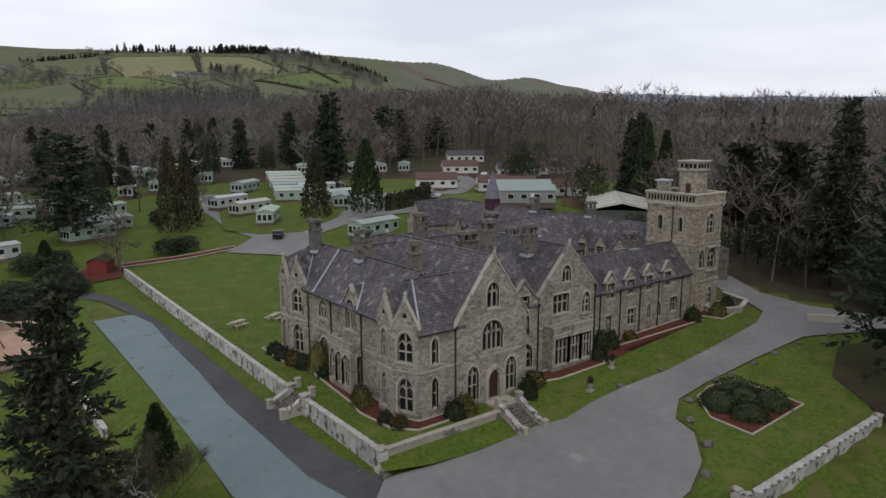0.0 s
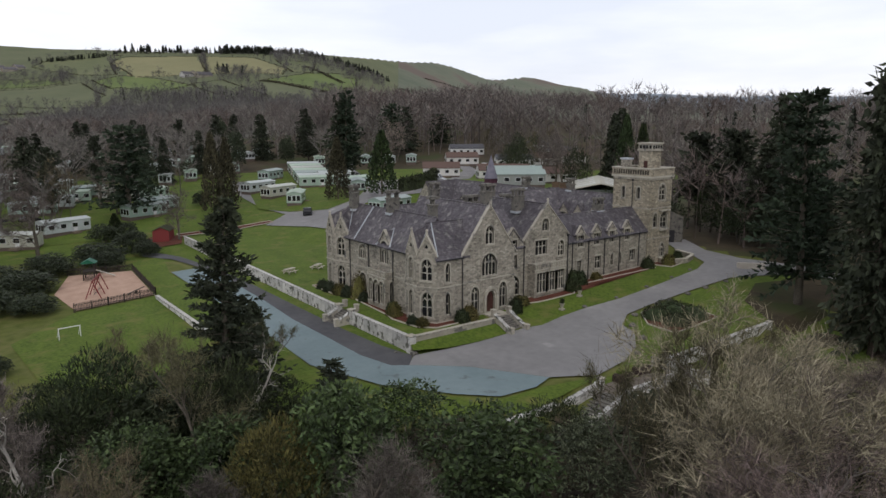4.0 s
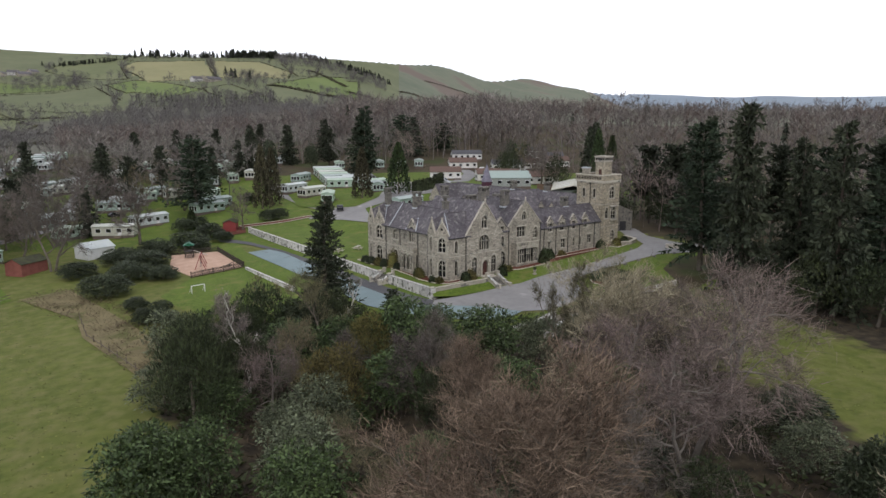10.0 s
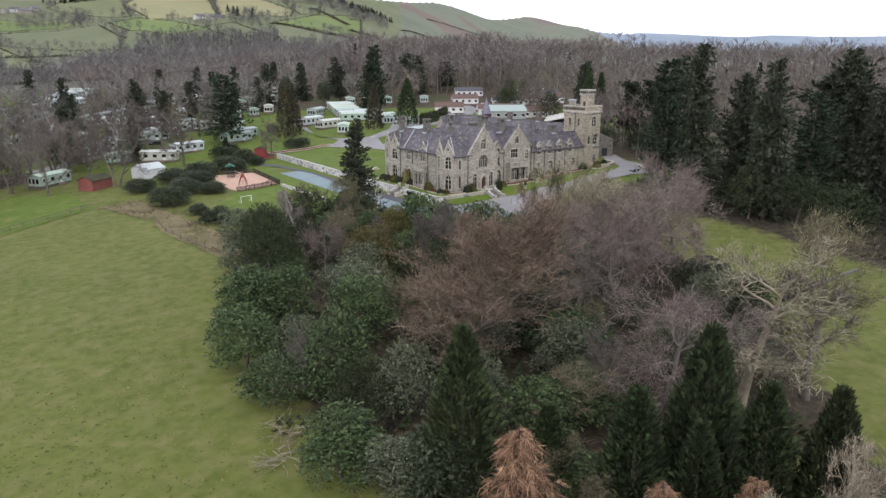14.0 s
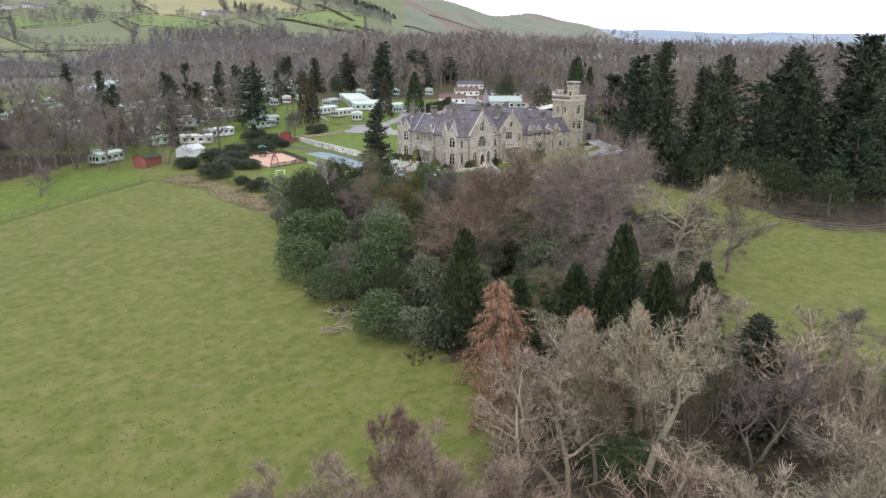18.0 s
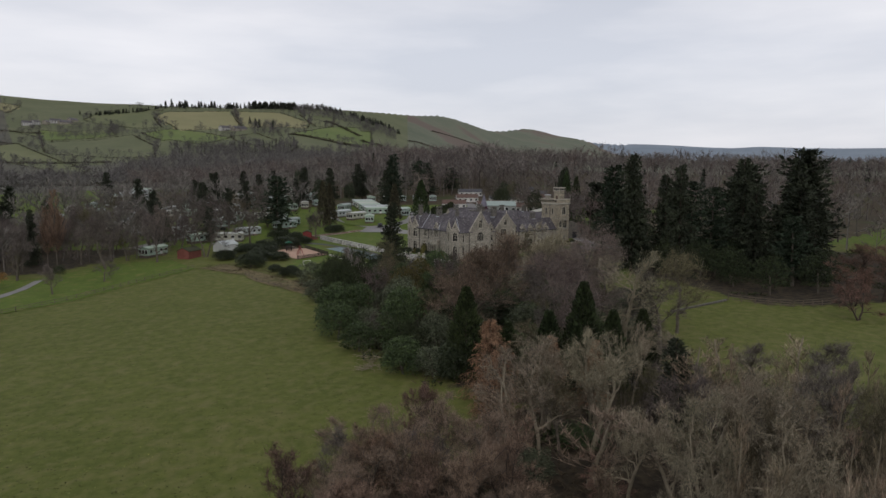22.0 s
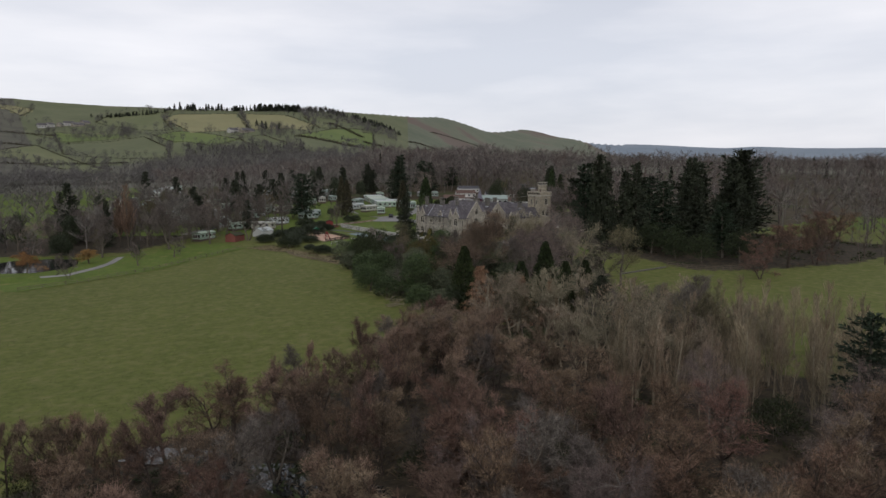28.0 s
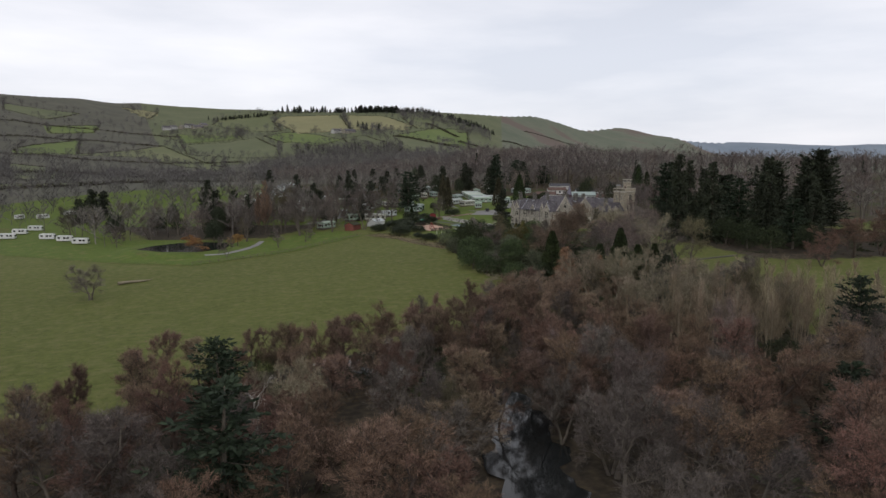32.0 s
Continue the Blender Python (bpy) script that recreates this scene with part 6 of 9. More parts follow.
def make_caravan(name, colour, ln, wd, h, pitch, words, nwin):
    wallm, roofm = CARAVAN[colour]
    t = thing(name, (0, 0, 0), words, "caravan" if "caravan" in name else "house", "holiday homes")
    bm = bmesh.new()
    box(bm, -ln / 2 + 0.1, ln / 2 - 0.1, -wd / 2 + 0.1, wd / 2 - 0.1, -0.6, 0.5)
    part("skirt", bm, SKIRT, t)
    bm = bmesh.new()
    prism(bm, [(-ln / 2, -wd / 2, 0.5), (-ln / 2, wd / 2, 0.5), (-ln / 2, wd / 2, h), (-ln / 2, 0, h + pitch), (-ln / 2, -wd / 2, h)], (ln, 0, 0))
    part("body", bm, wallm, t)
    for s in (-1, 1):
        bm = bmesh.new()
        prism(bm, [(-ln / 2 - 0.15, 0, h + pitch + 0.05), (-ln / 2 - 0.15, s * (wd / 2 + 0.2), h - 0.02), (-ln / 2 - 0.15, s * (wd / 2 + 0.2), h + 0.07), (-ln / 2 - 0.15, 0, h + pitch + 0.14)], (ln + 0.3, 0, 0))
        part("roof", bm, roofm, t)
    for s in (-1, 1):
        for i in range(nwin):
            x = -ln / 2 + ln * (i + 0.6) / nwin
            bm = bmesh.new()
            box(bm, x - 0.62, x + 0.62, s * wd / 2 - 0.03, s * wd / 2 + 0.03, 1.25, 2.25)
            k = len(bm.faces)
            box(bm, x - 0.54, x + 0.54, s * wd / 2 - 0.045, s * wd / 2 + 0.045, 1.32, 2.18)
            for f in list(bm.faces)[k:]:
                f.material_index = 1
            part("window", bm, [WHITEP0, GLASS], t)
    for i in range(3):
        y = (i - 1) * wd * 0.3
        bm = bmesh.new()
        box(bm, -ln / 2 - 0.04, -ln / 2 + 0.02, y - wd * 0.13, y + wd * 0.13, 0.95, 2.3)
        k = len(bm.faces)
        box(bm, -ln / 2 - 0.06, -ln / 2 + 0.03, y - wd * 0.11, y + wd * 0.11, 1.03, 2.22)
        for f in list(bm.faces)[k:]:
            f.material_index = 1
        part("front_window", bm, [WHITEP0, GLASS], t)
    bm = bmesh.new()
    box(bm, ln * 0.12, ln * 0.12 + 0.8, -wd / 2 - 0.04, -wd / 2, 0.55, 2.4)
    part("door", bm, WHITEP0, t)
    bm = bmesh.new()
    box(bm, ln * 0.05, ln * 0.05 + 1.6, -wd / 2 - 1.2, -wd / 2 - 0.05, 0.0, 0.5)
    part("step", bm, DECK, t)
    return t


WHITEP0 = paint("white_frames", (0.66, 0.67, 0.66))


def home(kind, x, y, turn, z=None):
    m = pose(x, y, ground(x, y) + 0.1 if z is None else z, 0, 0, turn)
    if kind not in PROTO:
        col, ln, wd, h, pt, words, nw = HOMES[kind]
        PROTO[kind] = make_caravan("static_caravan" if "caravan" in words else "park_home", col, ln, wd, h, pt, words, nw)
        PROTO[kind].matrix_world = m
        return PROTO[kind]
    return copy_thing(PROTO[kind], m)


HOMES = {
    "green": ("pale_green", 9.6, 3.5, 2.75, 0.4, "pale green static caravan on a concrete base", 4),
    "cream": ("cream", 9.6, 3.5, 2.75, 0.4, "cream static caravan with a pale roof", 4),
    "white": ("white", 9.6, 3.5, 2.75, 0.35, "white static caravan with a pale roof", 4),
    "sage": ("sage", 9.6, 3.5, 2.75, 0.45, "sage green static caravan with a grey-green roof", 4),
    "lodge": ("grey", 13.0, 4.6, 2.9, 0.9, "long grey timber lodge with a green-grey roof", 5),
    "bungalow": ("brown", 11.0, 6.0, 2.7, 1.7, "white bungalow with a brown tiled roof", 4),
    "park": ("dark", 13.0, 6.0, 2.8, 1.5, "white park home with a dark grey roof", 5),
}
# near the lawn
for k, x, y, a in (("green", 30.2, 95.5, 58), ("cream", 31.5, 108.5, 22), ("white", 30.5, 119.5, 24), ("sage", 42.5, 138.5, 40), ("sage", 49.0, 98.0, 62), ("green", 52.5, 106.5, 10), ("sage", 36.0, 62.5, 15), ("white", 55.0, 122.0, -10)):
    home(k, x, y, a)
for i in range(7):
    home(("green", "white", "sage", "green", "cream")[i % 5], 46.5 + i * 1.9, 116.5 + i * 5.3, -22 + 3 * (i % 3))
# rows under the trees
ROWS = [(8, 150, 8, 3.0, 5, 70), (2, 172, 9, 3.0, 7, 75), (18, 186, 9, 1.5, 6, 80), (-10, 200, 9, 3.5, 8, 70), (70, 160, 7, -4, 5, 60), (-49, 131, 3, 6.5, 3, -10), (-44, 116, 6, 4.5, 2, 15), (-22, 127, 5, 6, 3, -20), (-35, 236, 4, 6.5, 6, -25), (-55, 150, 6, 6, 4, 20), (-12, 160, -8, 5, 4, 40), (-40, 175, 8, 4, 5, 60), (-70, 190, 9, 3, 5, 70), (-60, 215, 9, 4, 5, 65), (5, 128, -6, 8, 3, 30), (20, 210, 10, 2, 5, 80)]
j = 0
for x, y, dx, dy, n, a in ROWS:
    for i in range(n):
        home(("sage", "white", "green", "cream", "sage", "white")[j % 6], x + dx * i, y + dy * i, a + 5 * ((j * 7) % 3 - 1))
        j += 1
home("green", -59.5, 78.5, 38)
home("sage", -2.5, 106.0, 20)
home("sage", 2.0, 112.0, 22)
home("cream", -30, 92, -30)
home("white", -20, 100, 20)
home("green", -38, 98, 10)
# homes on the rise behind the house
for k, x, y, a in (("lodge", 67.5, 57.5, -37), ("lodge", 73.0, 64.0, -37), ("bungalow", 82.0, 76.0, -37), ("bungalow", 92.0, 92.0, -30), ("bungalow", 84.0, 108.0, -35), ("park", 118.0, 112.0, -35), ("park", 158.0, 140.0, -37), ("park", 150.0, 122.0, -35), ("bungalow", 128.0, 110.0, -37), ("bungalow", 108.0, 128.0, -30), ("park", 128, 150, -30), ("bungalow", 140, 108, -37), ("bungalow", 100, 76, -37)):
    home(k, x, y, a)

# roads of the park
drape("road_park", [(14, 76.5), (19.5, 68), (24, 55), (28, 56), (26.5, 66), (30, 74), (42, 75), (46, 69), (52, 60.5), (56, 63), (50, 72), (60, 79), (72, 85), (86, 97), (103, 113), (117, 142), (114, 144), (99, 116), (82, 101), (66, 89), (52, 82), (40, 80), (30, 84), (26, 92), (26, 104), (27.5, 118), (34, 140), (30.5, 141), (24.5, 119), (22.5, 104), (21.5, 92), (22, 84)], GRAVEL, 0.16, 3, None, "grey park road between the caravans", cat="road")
drape("road_lane", [(59, 92), (62, 91), (61, 110), (75, 146), (95, 175), (92, 177), (71, 148), (57, 112)], GRAVEL, 0.17, 3, None, "narrow grey lane through the park", cat="road")
drape("road_west", [(-60, 98), (-38, 112), (-30, 140), (-20, 170), (-24, 172), (-34, 142), (-42, 116), (-62, 102)], GRAVEL, 0.17, 4, None, "pale lane between the static caravans", cat="road")
drape("lawn_junction", [(20.2, 95), (23.7, 85.5), (29.9, 79), (40, 83), (52, 98), (66, 130), (62, 148), (46, 142), (30.7, 128)], LAWN, 0.24, 3, None, "bright green grass round the nearest caravans", cat="lawn")
drape("lawn_park", [(23, 119), (31, 142), (60, 150), (58, 112), (50, 92), (42, 80.5), (31, 84.5), (26.5, 93), (26.5, 106)], LAWN, 0.09, 4, None, "bright green grass between the caravans", cat="lawn")
drape("lawn_park_west", [(-3, 84), (4, 100), (-12, 120), (-40, 112), (-34, 92), (-16, 88)], LAWN, 0.09, 4, None, "green grass below the static caravans", cat="lawn")
drape("lawn_pond", [(-57, 45), (-93, 22), (-127, 15), (-150, 40), (-185, 90), (-180, 240), (-150, 235), (-140, 100), (-95, 60), (-70, 70), (-58, 66)], LAWN, 0.09, 5, None, "bright mown grass round the pond and touring pitches", cat="lawn")
drape("verge_tan", [(-56, 45), (-48, 46), (-46, 30), (-44, 10), (-45, -6), (-49, -6), (-51.5, 16), (-50.5, 26)], TANGRASS, 0.1, 3, None, "strip of dead tan grass beside the shrubs", cat="verge")


def hut(x, y, turn, ln, wd, h, mat, roofmat, words):
    t = thing("hut", (x, y, ground(x, y)), words, "hut", turn=turn)
    bm = bmesh.new()
    prism(bm, [(-ln / 2, -wd / 2, -0.3), (-ln / 2, wd / 2, -0.3), (-ln / 2, wd / 2, h), (-ln / 2, 0, h + wd * 0.22), (-ln / 2, -wd / 2, h)], (ln, 0, 0))
    part("body", bm, mat, t)
    for s in (-1, 1):
        bm = bmesh.new()
        prism(bm, [(-ln / 2 - 0.2, 0, h + wd * 0.22 + 0.03), (-ln / 2 - 0.2, s * (wd / 2 + 0.25), h - 0.07), (-ln / 2 - 0.2, s * (wd / 2 + 0.25), h + 0.03), (-ln / 2 - 0.2, 0, h + wd * 0.22 + 0.13)], (ln + 0.4, 0, 0))
        part("roof", bm, roofmat, t)
    bm = bmesh.new()
    box(bm, ln / 2, ln / 2 + 0.04, -0.4, 0.4, 0.0, 1.95)
    part("door", bm, DARKWOOD, t)
    return t


REDBRICK = material("red_brick", (0.16, 0.055, 0.045), (0.24, 0.09, 0.07), 1.5, 0.9, 0, 5)
MOSSROOF = material("mossy_felt_roof", (0.035, 0.035, 0.025), (0.07, 0.075, 0.035), 1.0, 0.95, 0, 5)
hut(-52.0, 66.5, 35, 6.0, 4.2, 2.3, REDBRICK, MOSSROOF, "red brick hut with a mossy roof beside the field")
hut(-6.0, 79.0, 60, 4.0, 3.0, 2.1, REDWOOD, MOSSROOF, "red painted wooden shed on the bark yard")
hut(-38.5, 72.5, 20, 6.0, 5.0, 2.2, WHITEP0, CARAVAN["white"][1], "low white outbuilding among the shrubs")
drape("yard_mulch", [(-10, 73), (-4.5, 73), (-2, 80), (-6, 84), (-11, 80)], RED_MULCH, 0.15, 2, None, "red bark yard round the shed", cat="yard")

# long agricultural hall behind the tower
hall = thing("sports_hall", (79.0, 42.5, ground(79, 42.5)), "low green-grey hall with a cream sheet roof", "hall", turn=42)
bm = bmesh.new()
box(bm, -11, 11, -5.6, 5.6, -2, 8.0 - ground(79, 42.5))
part("wall", bm, paint("dark_green_sheeting", (0.10, 0.115, 0.10)), hall)
HALLROOF = paint("cream_roof_sheeting", (0.46, 0.45, 0.37))
HZ = 8.0 - ground(79, 42.5)
for s in (-1, 1):
    bm = bmesh.new()
    prism(bm, [(-11.4, 0, HZ + 1.3), (-11.4, s * 6.0, HZ), (-11.4, s * 6.0, HZ + 0.15), (-11.4, 0, HZ + 1.45)], (22.8, 0, 0))
    part("roof", bm, HALLROOF, hall)
    for x in (-7, -2.4, 2.4, 7):
        bm = bmesh.new()
        prism(bm, [(x - 0.5, s * 1.0, HZ + 1.18), (x - 0.5, s * 5.0, HZ + 0.30), (x - 0.5, s * 5.0, HZ + 0.42), (x - 0.5, s * 1.0, HZ + 1.30)], (1.0, 0, 0))
        part("rooflight", bm, WHITEP0, hall)


def panel_fence(a, b, h, mat, words):
    f = thing("panel_fence", (0, 0, 0), words, "fence")
    ln = math.hypot(b[0] - a[0], b[1] - a[1])
    k = max(1, int(ln / 1.85))
    for i in range(k):
        p = [a[j] + (b[j] - a[j]) * i / k for j in (0, 1)]
        q = [a[j] + (b[j] - a[j]) * (i + 1) / k for j in (0, 1)]
        bm = bmesh.new()
        z0, z1 = ground(*p), ground(*q)
        bar(bm, (*p, (z0 + z1) / 2 + h / 2), (p[0] + (q[0] - p[0]) * 0.95, p[1] + (q[1] - p[1]) * 0.95, (z0 + z1) / 2 + h / 2), 0.06, h)
        part("panel", bm, mat, f)


LARCHLAP = material("brown_larch_panels", (0.13, 0.085, 0.06), (0.2, 0.135, 0.095), 1.5, 0.9, 0, 5)
panel_fence((62, 47), (78, 36), 1.8, LARCHLAP, "brown wooden panel fence behind the house")
panel_fence((80, 58), (92, 49), 1.8, LARCHLAP, "brown wooden panel fence between the homes")


def car(x, y, turn, colour, van=False, words="parked car"):
    c = thing("van" if van else "car", (x, y, ground(x, y) + 0.17), words, "vehicle", turn=turn)
    ln, h = (5.0, 1.95) if van else (4.3, 1.5)
    pm = paint("vehicle_paint_" + colour[0], colour[1], 0.25)
    bm = bmesh.new()
    prof = [(-ln / 2, 0.35), (ln / 2, 0.35), (ln / 2, 0.85), (ln / 2 - 0.9, 1.05), (ln / 2 - 1.7, h), (-ln / 2 + (0.15 if van else 0.7), h), (-ln / 2, 1.0)]
    prism(bm, [(u, -0.88, z) for u, z in prof], (0, 1.76, 0))
    bmesh.ops.bevel(bm, geom=bm.edges[:], offset=0.06, segments=1, affect="EDGES")
    part("body", bm, pm, c)
    for s in (-1, 1):
        bm = bmesh.new()
        prism(bm, [(u, s * 0.89, z) for u, z in ((-ln / 2 + 0.6, 1.08), (ln / 2 - 1.25, 1.08), (ln / 2 - 1.8, h - 0.12), (-ln / 2 + 0.85, h - 0.12))], (0, 0.015 * s, 0))
        part("side_window", bm, GLASS, c)
        for u in (-ln / 2 + 0.85, ln / 2 - 0.85):
            V, F = tubes([((u, s * 0.72, 0.33), (u, s * 0.92, 0.33), 0.33, 0.33, 12)])
            w = new("wheel", fast_mesh("wheel", V, F, IRON))
            w.parent = c
            V, F = tubes([((u, s * 0.9, 0.33), (u, s * 0.935, 0.33), 0.2, 0.18, 10)])
            new("rim", fast_mesh("rim", V, F, LEAD)).parent = w
        bm = bmesh.new()
        box(bm, ln / 2 - 0.05, ln / 2 + 0.02, s * 0.62 - 0.2, s * 0.62 + 0.2, 0.68, 0.84)
        part("headlight", bm, WHITEP0, c)
    bm = bmesh.new()
    prism(bm, [(ln / 2 - 0.95, -0.75, 1.09), (ln / 2 - 0.95, 0.75, 1.09), (ln / 2 - 1.66, 0.68, h - 0.08), (ln / 2 - 1.66, -0.68, h - 0.08)], (0.03, 0, 0.03))
    part("windscreen", bm, GLASS, c)


car(56.5, 73.8, -62, ("silver", (0.42, 0.43, 0.44)), True, "silver van parked on the park road")
for i, (x, y, a, col) in enumerate(((25, 79, 60, ("black", (0.02, 0.02, 0.025))), (132, 128, 20, ("red", (0.3, 0.03, 0.05))), (110, 118, 40, ("white", (0.6, 0.6, 0.6))), (-30, 121, 10, ("dark", (0.03, 0.03, 0.035))), (-24, 117, 15, ("black", (0.02, 0.02, 0.025))), (34, 112, 30, ("dark", (0.03, 0.03, 0.035))))):
    car(x, y, a, col, False, col[0].replace("dark", "dark grey") + " car parked beside a caravan")


def tourer(x, y, turn):
    t = thing("touring_caravan", (x, y, ground(x, y) + 0.1), "white touring caravan parked on the grass", "caravan", "touring caravans", turn=turn)
    bm = bmesh.new()
    prism(bm, [(-3.0, -1.1, 0.45), (3.0, -1.1, 0.45), (3.2, -1.1, 1.2), (2.7, -1.1, 2.55), (-2.8, -1.1, 2.6), (-3.2, -1.1, 1.4)], (0, 2.2, 0))
    bmesh.ops.bevel(bm, geom=bm.edges[:], offset=0.09, segments=2, affect="EDGES")
    part("body", bm, WHITEP0, t)
    for s in (-1, 1):
        for u in (-1.9, 0.3, 1.7):
            bm = bmesh.new()
            box(bm, u - 0.5, u + 0.5, s * 1.1 - 0.02, s * 1.1 + 0.02, 1.35, 2.05)
            part("window", bm, GLASS, t)
        V, F = tubes([((0, s * 0.9, 0.32), (0, s * 1.08, 0.32), 0.32, 0.32, 12)])
        new("wheel", fast_mesh("wheel", V, F, IRON)).parent = t
    bm = bmesh.new()
    box(bm, 3.15, 3.22, -0.8, 0.8, 1.3, 2.0)
    part("front_window", bm, GLASS, t)
    bm = bmesh.new()
    bar(bm, (3.1, 0, 0.5), (4.5, 0, 0.45), 0.12, 0.1)
    part("hitch", bm, IRON, t)


for x, y, a in ((-177, 155, -25), (-171, 166, -25), (-166.2, 124, -28), (-160.1, 111, -28), (-154.9, 97, -28), (-181, 138, -25), (-155, 222, 20), (-168, 220, 30), (-179, 227, 60)):
    tourer(x, y, a)

# pond, stream and paths
drape("water_pond", [(-139, 58), (-132, 67), (-122, 73), (-112, 72), (-105, 65), (-107, 54), (-111, 45), (-121, 40), (-132, 46)], WATER, 0.14, 6, lambda x, y: ground(-122, 55), "dark still pond reflecting the sky", cat="pond")
STREAM_LINE = [(-140, -192, 3.2), (-133, -176, 3.4), (-127.5, -163, 3.8), (-122, -153, 4.2), (-116, -144, 3.0), (-113, -136, 2.4), (-116, -127, 2.6), (-122, -116, 2.8), (-129, -104, 2.4)]


def stream(line):
    """A strip of water along the line, with wavering banks."""
    verts, faces = [], []
    for k in range(len(line) - 1):
        for i in range(8):
            u = i / 8
            x, y, w = (line[k][j] + (line[k + 1][j] - line[k][j]) * u for j in range(3))
            dx, dy = line[k + 1][0] - line[k][0], line[k + 1][1] - line[k][1]
            ln = math.hypot(dx, dy)
            q = k * 8 + i
            z = ground(x, y) + 0.16
            for sgn in (-1, 1):
                ww = w * (1 + 0.22 * math.sin(q * 0.9 + sgn) + 0.12 * math.sin(q * 2.3 - sgn))
                verts.append((x - sgn * dy / ln * ww, y + sgn * dx / ln * ww, z))
            if q:
                o = 2 * q
                faces.append((o - 2, o, o + 1, o - 1))
    ob = mesh_ob("water_stream", verts, faces, WATER, smooth=True)
    tagged(ob, "dark slow stream under the trees", "stream", kind="structure")


stream(STREAM_LINE)
drape("path_pond", [(-120, 31.5), (-113, 30.8), (-104, 38), (-98, 46), (-93, 56), (-95, 57), (-100.5, 47.5), (-106, 40.5), (-113.5, 33.2), (-120, 33.5)], GRAVEL, 0.16, 3, None, "pale gravel path round the pond", cat="path")


def post_fence(pts, words, gap=2.4, h=1.1, rails=2):
    f = thing("field_fence", (0, 0, 0), words, "fence")
    bm = bmesh.new()
    box(bm, -0.06, 0.06, -0.06, 0.06, -0.3, h)
    me = bpy.data.meshes.new("post")
    bm.to_mesh(me)
    bm.free()
    me.materials.append(FENCEWOOD)
    rl = bmesh.new()
    for a, b in zip(pts, pts[1:]):
        ln = math.hypot(b[0] - a[0], b[1] - a[1])
        k = max(1, int(ln / gap))
        for i in range(k):
            p = [a[j] + (b[j] - a[j]) * i / k for j in (0, 1)]
            q = [a[j] + (b[j] - a[j]) * (i + 1) / k for j in (0, 1)]
            o = new("post", me)
            o.parent = f
            o.matrix_local = pose(*p, ground(*p) + 0.05)
            for r in range(rails):
                zz = 0.45 + 0.5 * r
                bar(rl, (*p, ground(*p) + zz), (*q, ground(*q) + zz), 0.04, 0.1)
    part("rail", rl, FENCEWOOD, f)


post_fence([(-127, 16.3), (-110.6, 17.7), (-92.6, 23.6), (-75, 35), (-57, 46)], "post and rail fence between pasture and pond")
post_fence([(-50, 26), (-51, 16), (-48.5, -5)], "thin wire and post fence along the shrubs", 3.0, 1.0, 1)
post_fence([(20.9, -69.7), (22.5, -75), (26.2, -81.3), (35.2, -84.8), (48, -84)], "weathered post and rail fence round the conifers", 2.4, 1.2, 3)
masonry_wall("wall_field", (2.0, -68.5), (20.5, -69.5), -4.8, -3.7, z0b=-4.3, z1b=-3.2, label="low mossy stone field wall", mat=CHIMSTONE)

# clipped hedge in the park and the raised pond wall
rng = np.random.default_rng(77)
hd = thing("clipped_hedge", (0, 0, 0), "tall dark clipped hedge in a curve", "hedge")
P = []
for i in range(2600):
    a = radians(200 + 150 * rng.random())
    rr = 5.2 + rng.uniform(-0.8, 0.8)
    x, y = 51.5 + rr * math.cos(a), 76.5 + rr * math.sin(a)
    P.append((x, y, ground(x, y) + 3.2 * rng.random() ** 0.6))
V, F = diamonds(np.array(P), rng.normal(0, 0.35, (2600, 3)) + np.array([0, 0, 0.15]), 0.3, rng)
new("foliage", fast_mesh("foliage", V, F, TW["yew"])).parent = hd
bm = bmesh.new()
for i in range(10):
    a0, a1 = radians(200 + 15 * i), radians(200 + 15 * (i + 1))
    q = [(51.5 + r * math.cos(a), 76.5 + r * math.sin(a), ground(51.5 + 5 * math.cos(a), 76.5 + 5 * math.sin(a)) - 0.3) for r, a in ((4.6, a0), (5.8, a0), (5.8, a1), (4.6, a1))]
    prism(bm, q, (0, 0, 3.3))
part("body", bm, TW["yew"], hd)
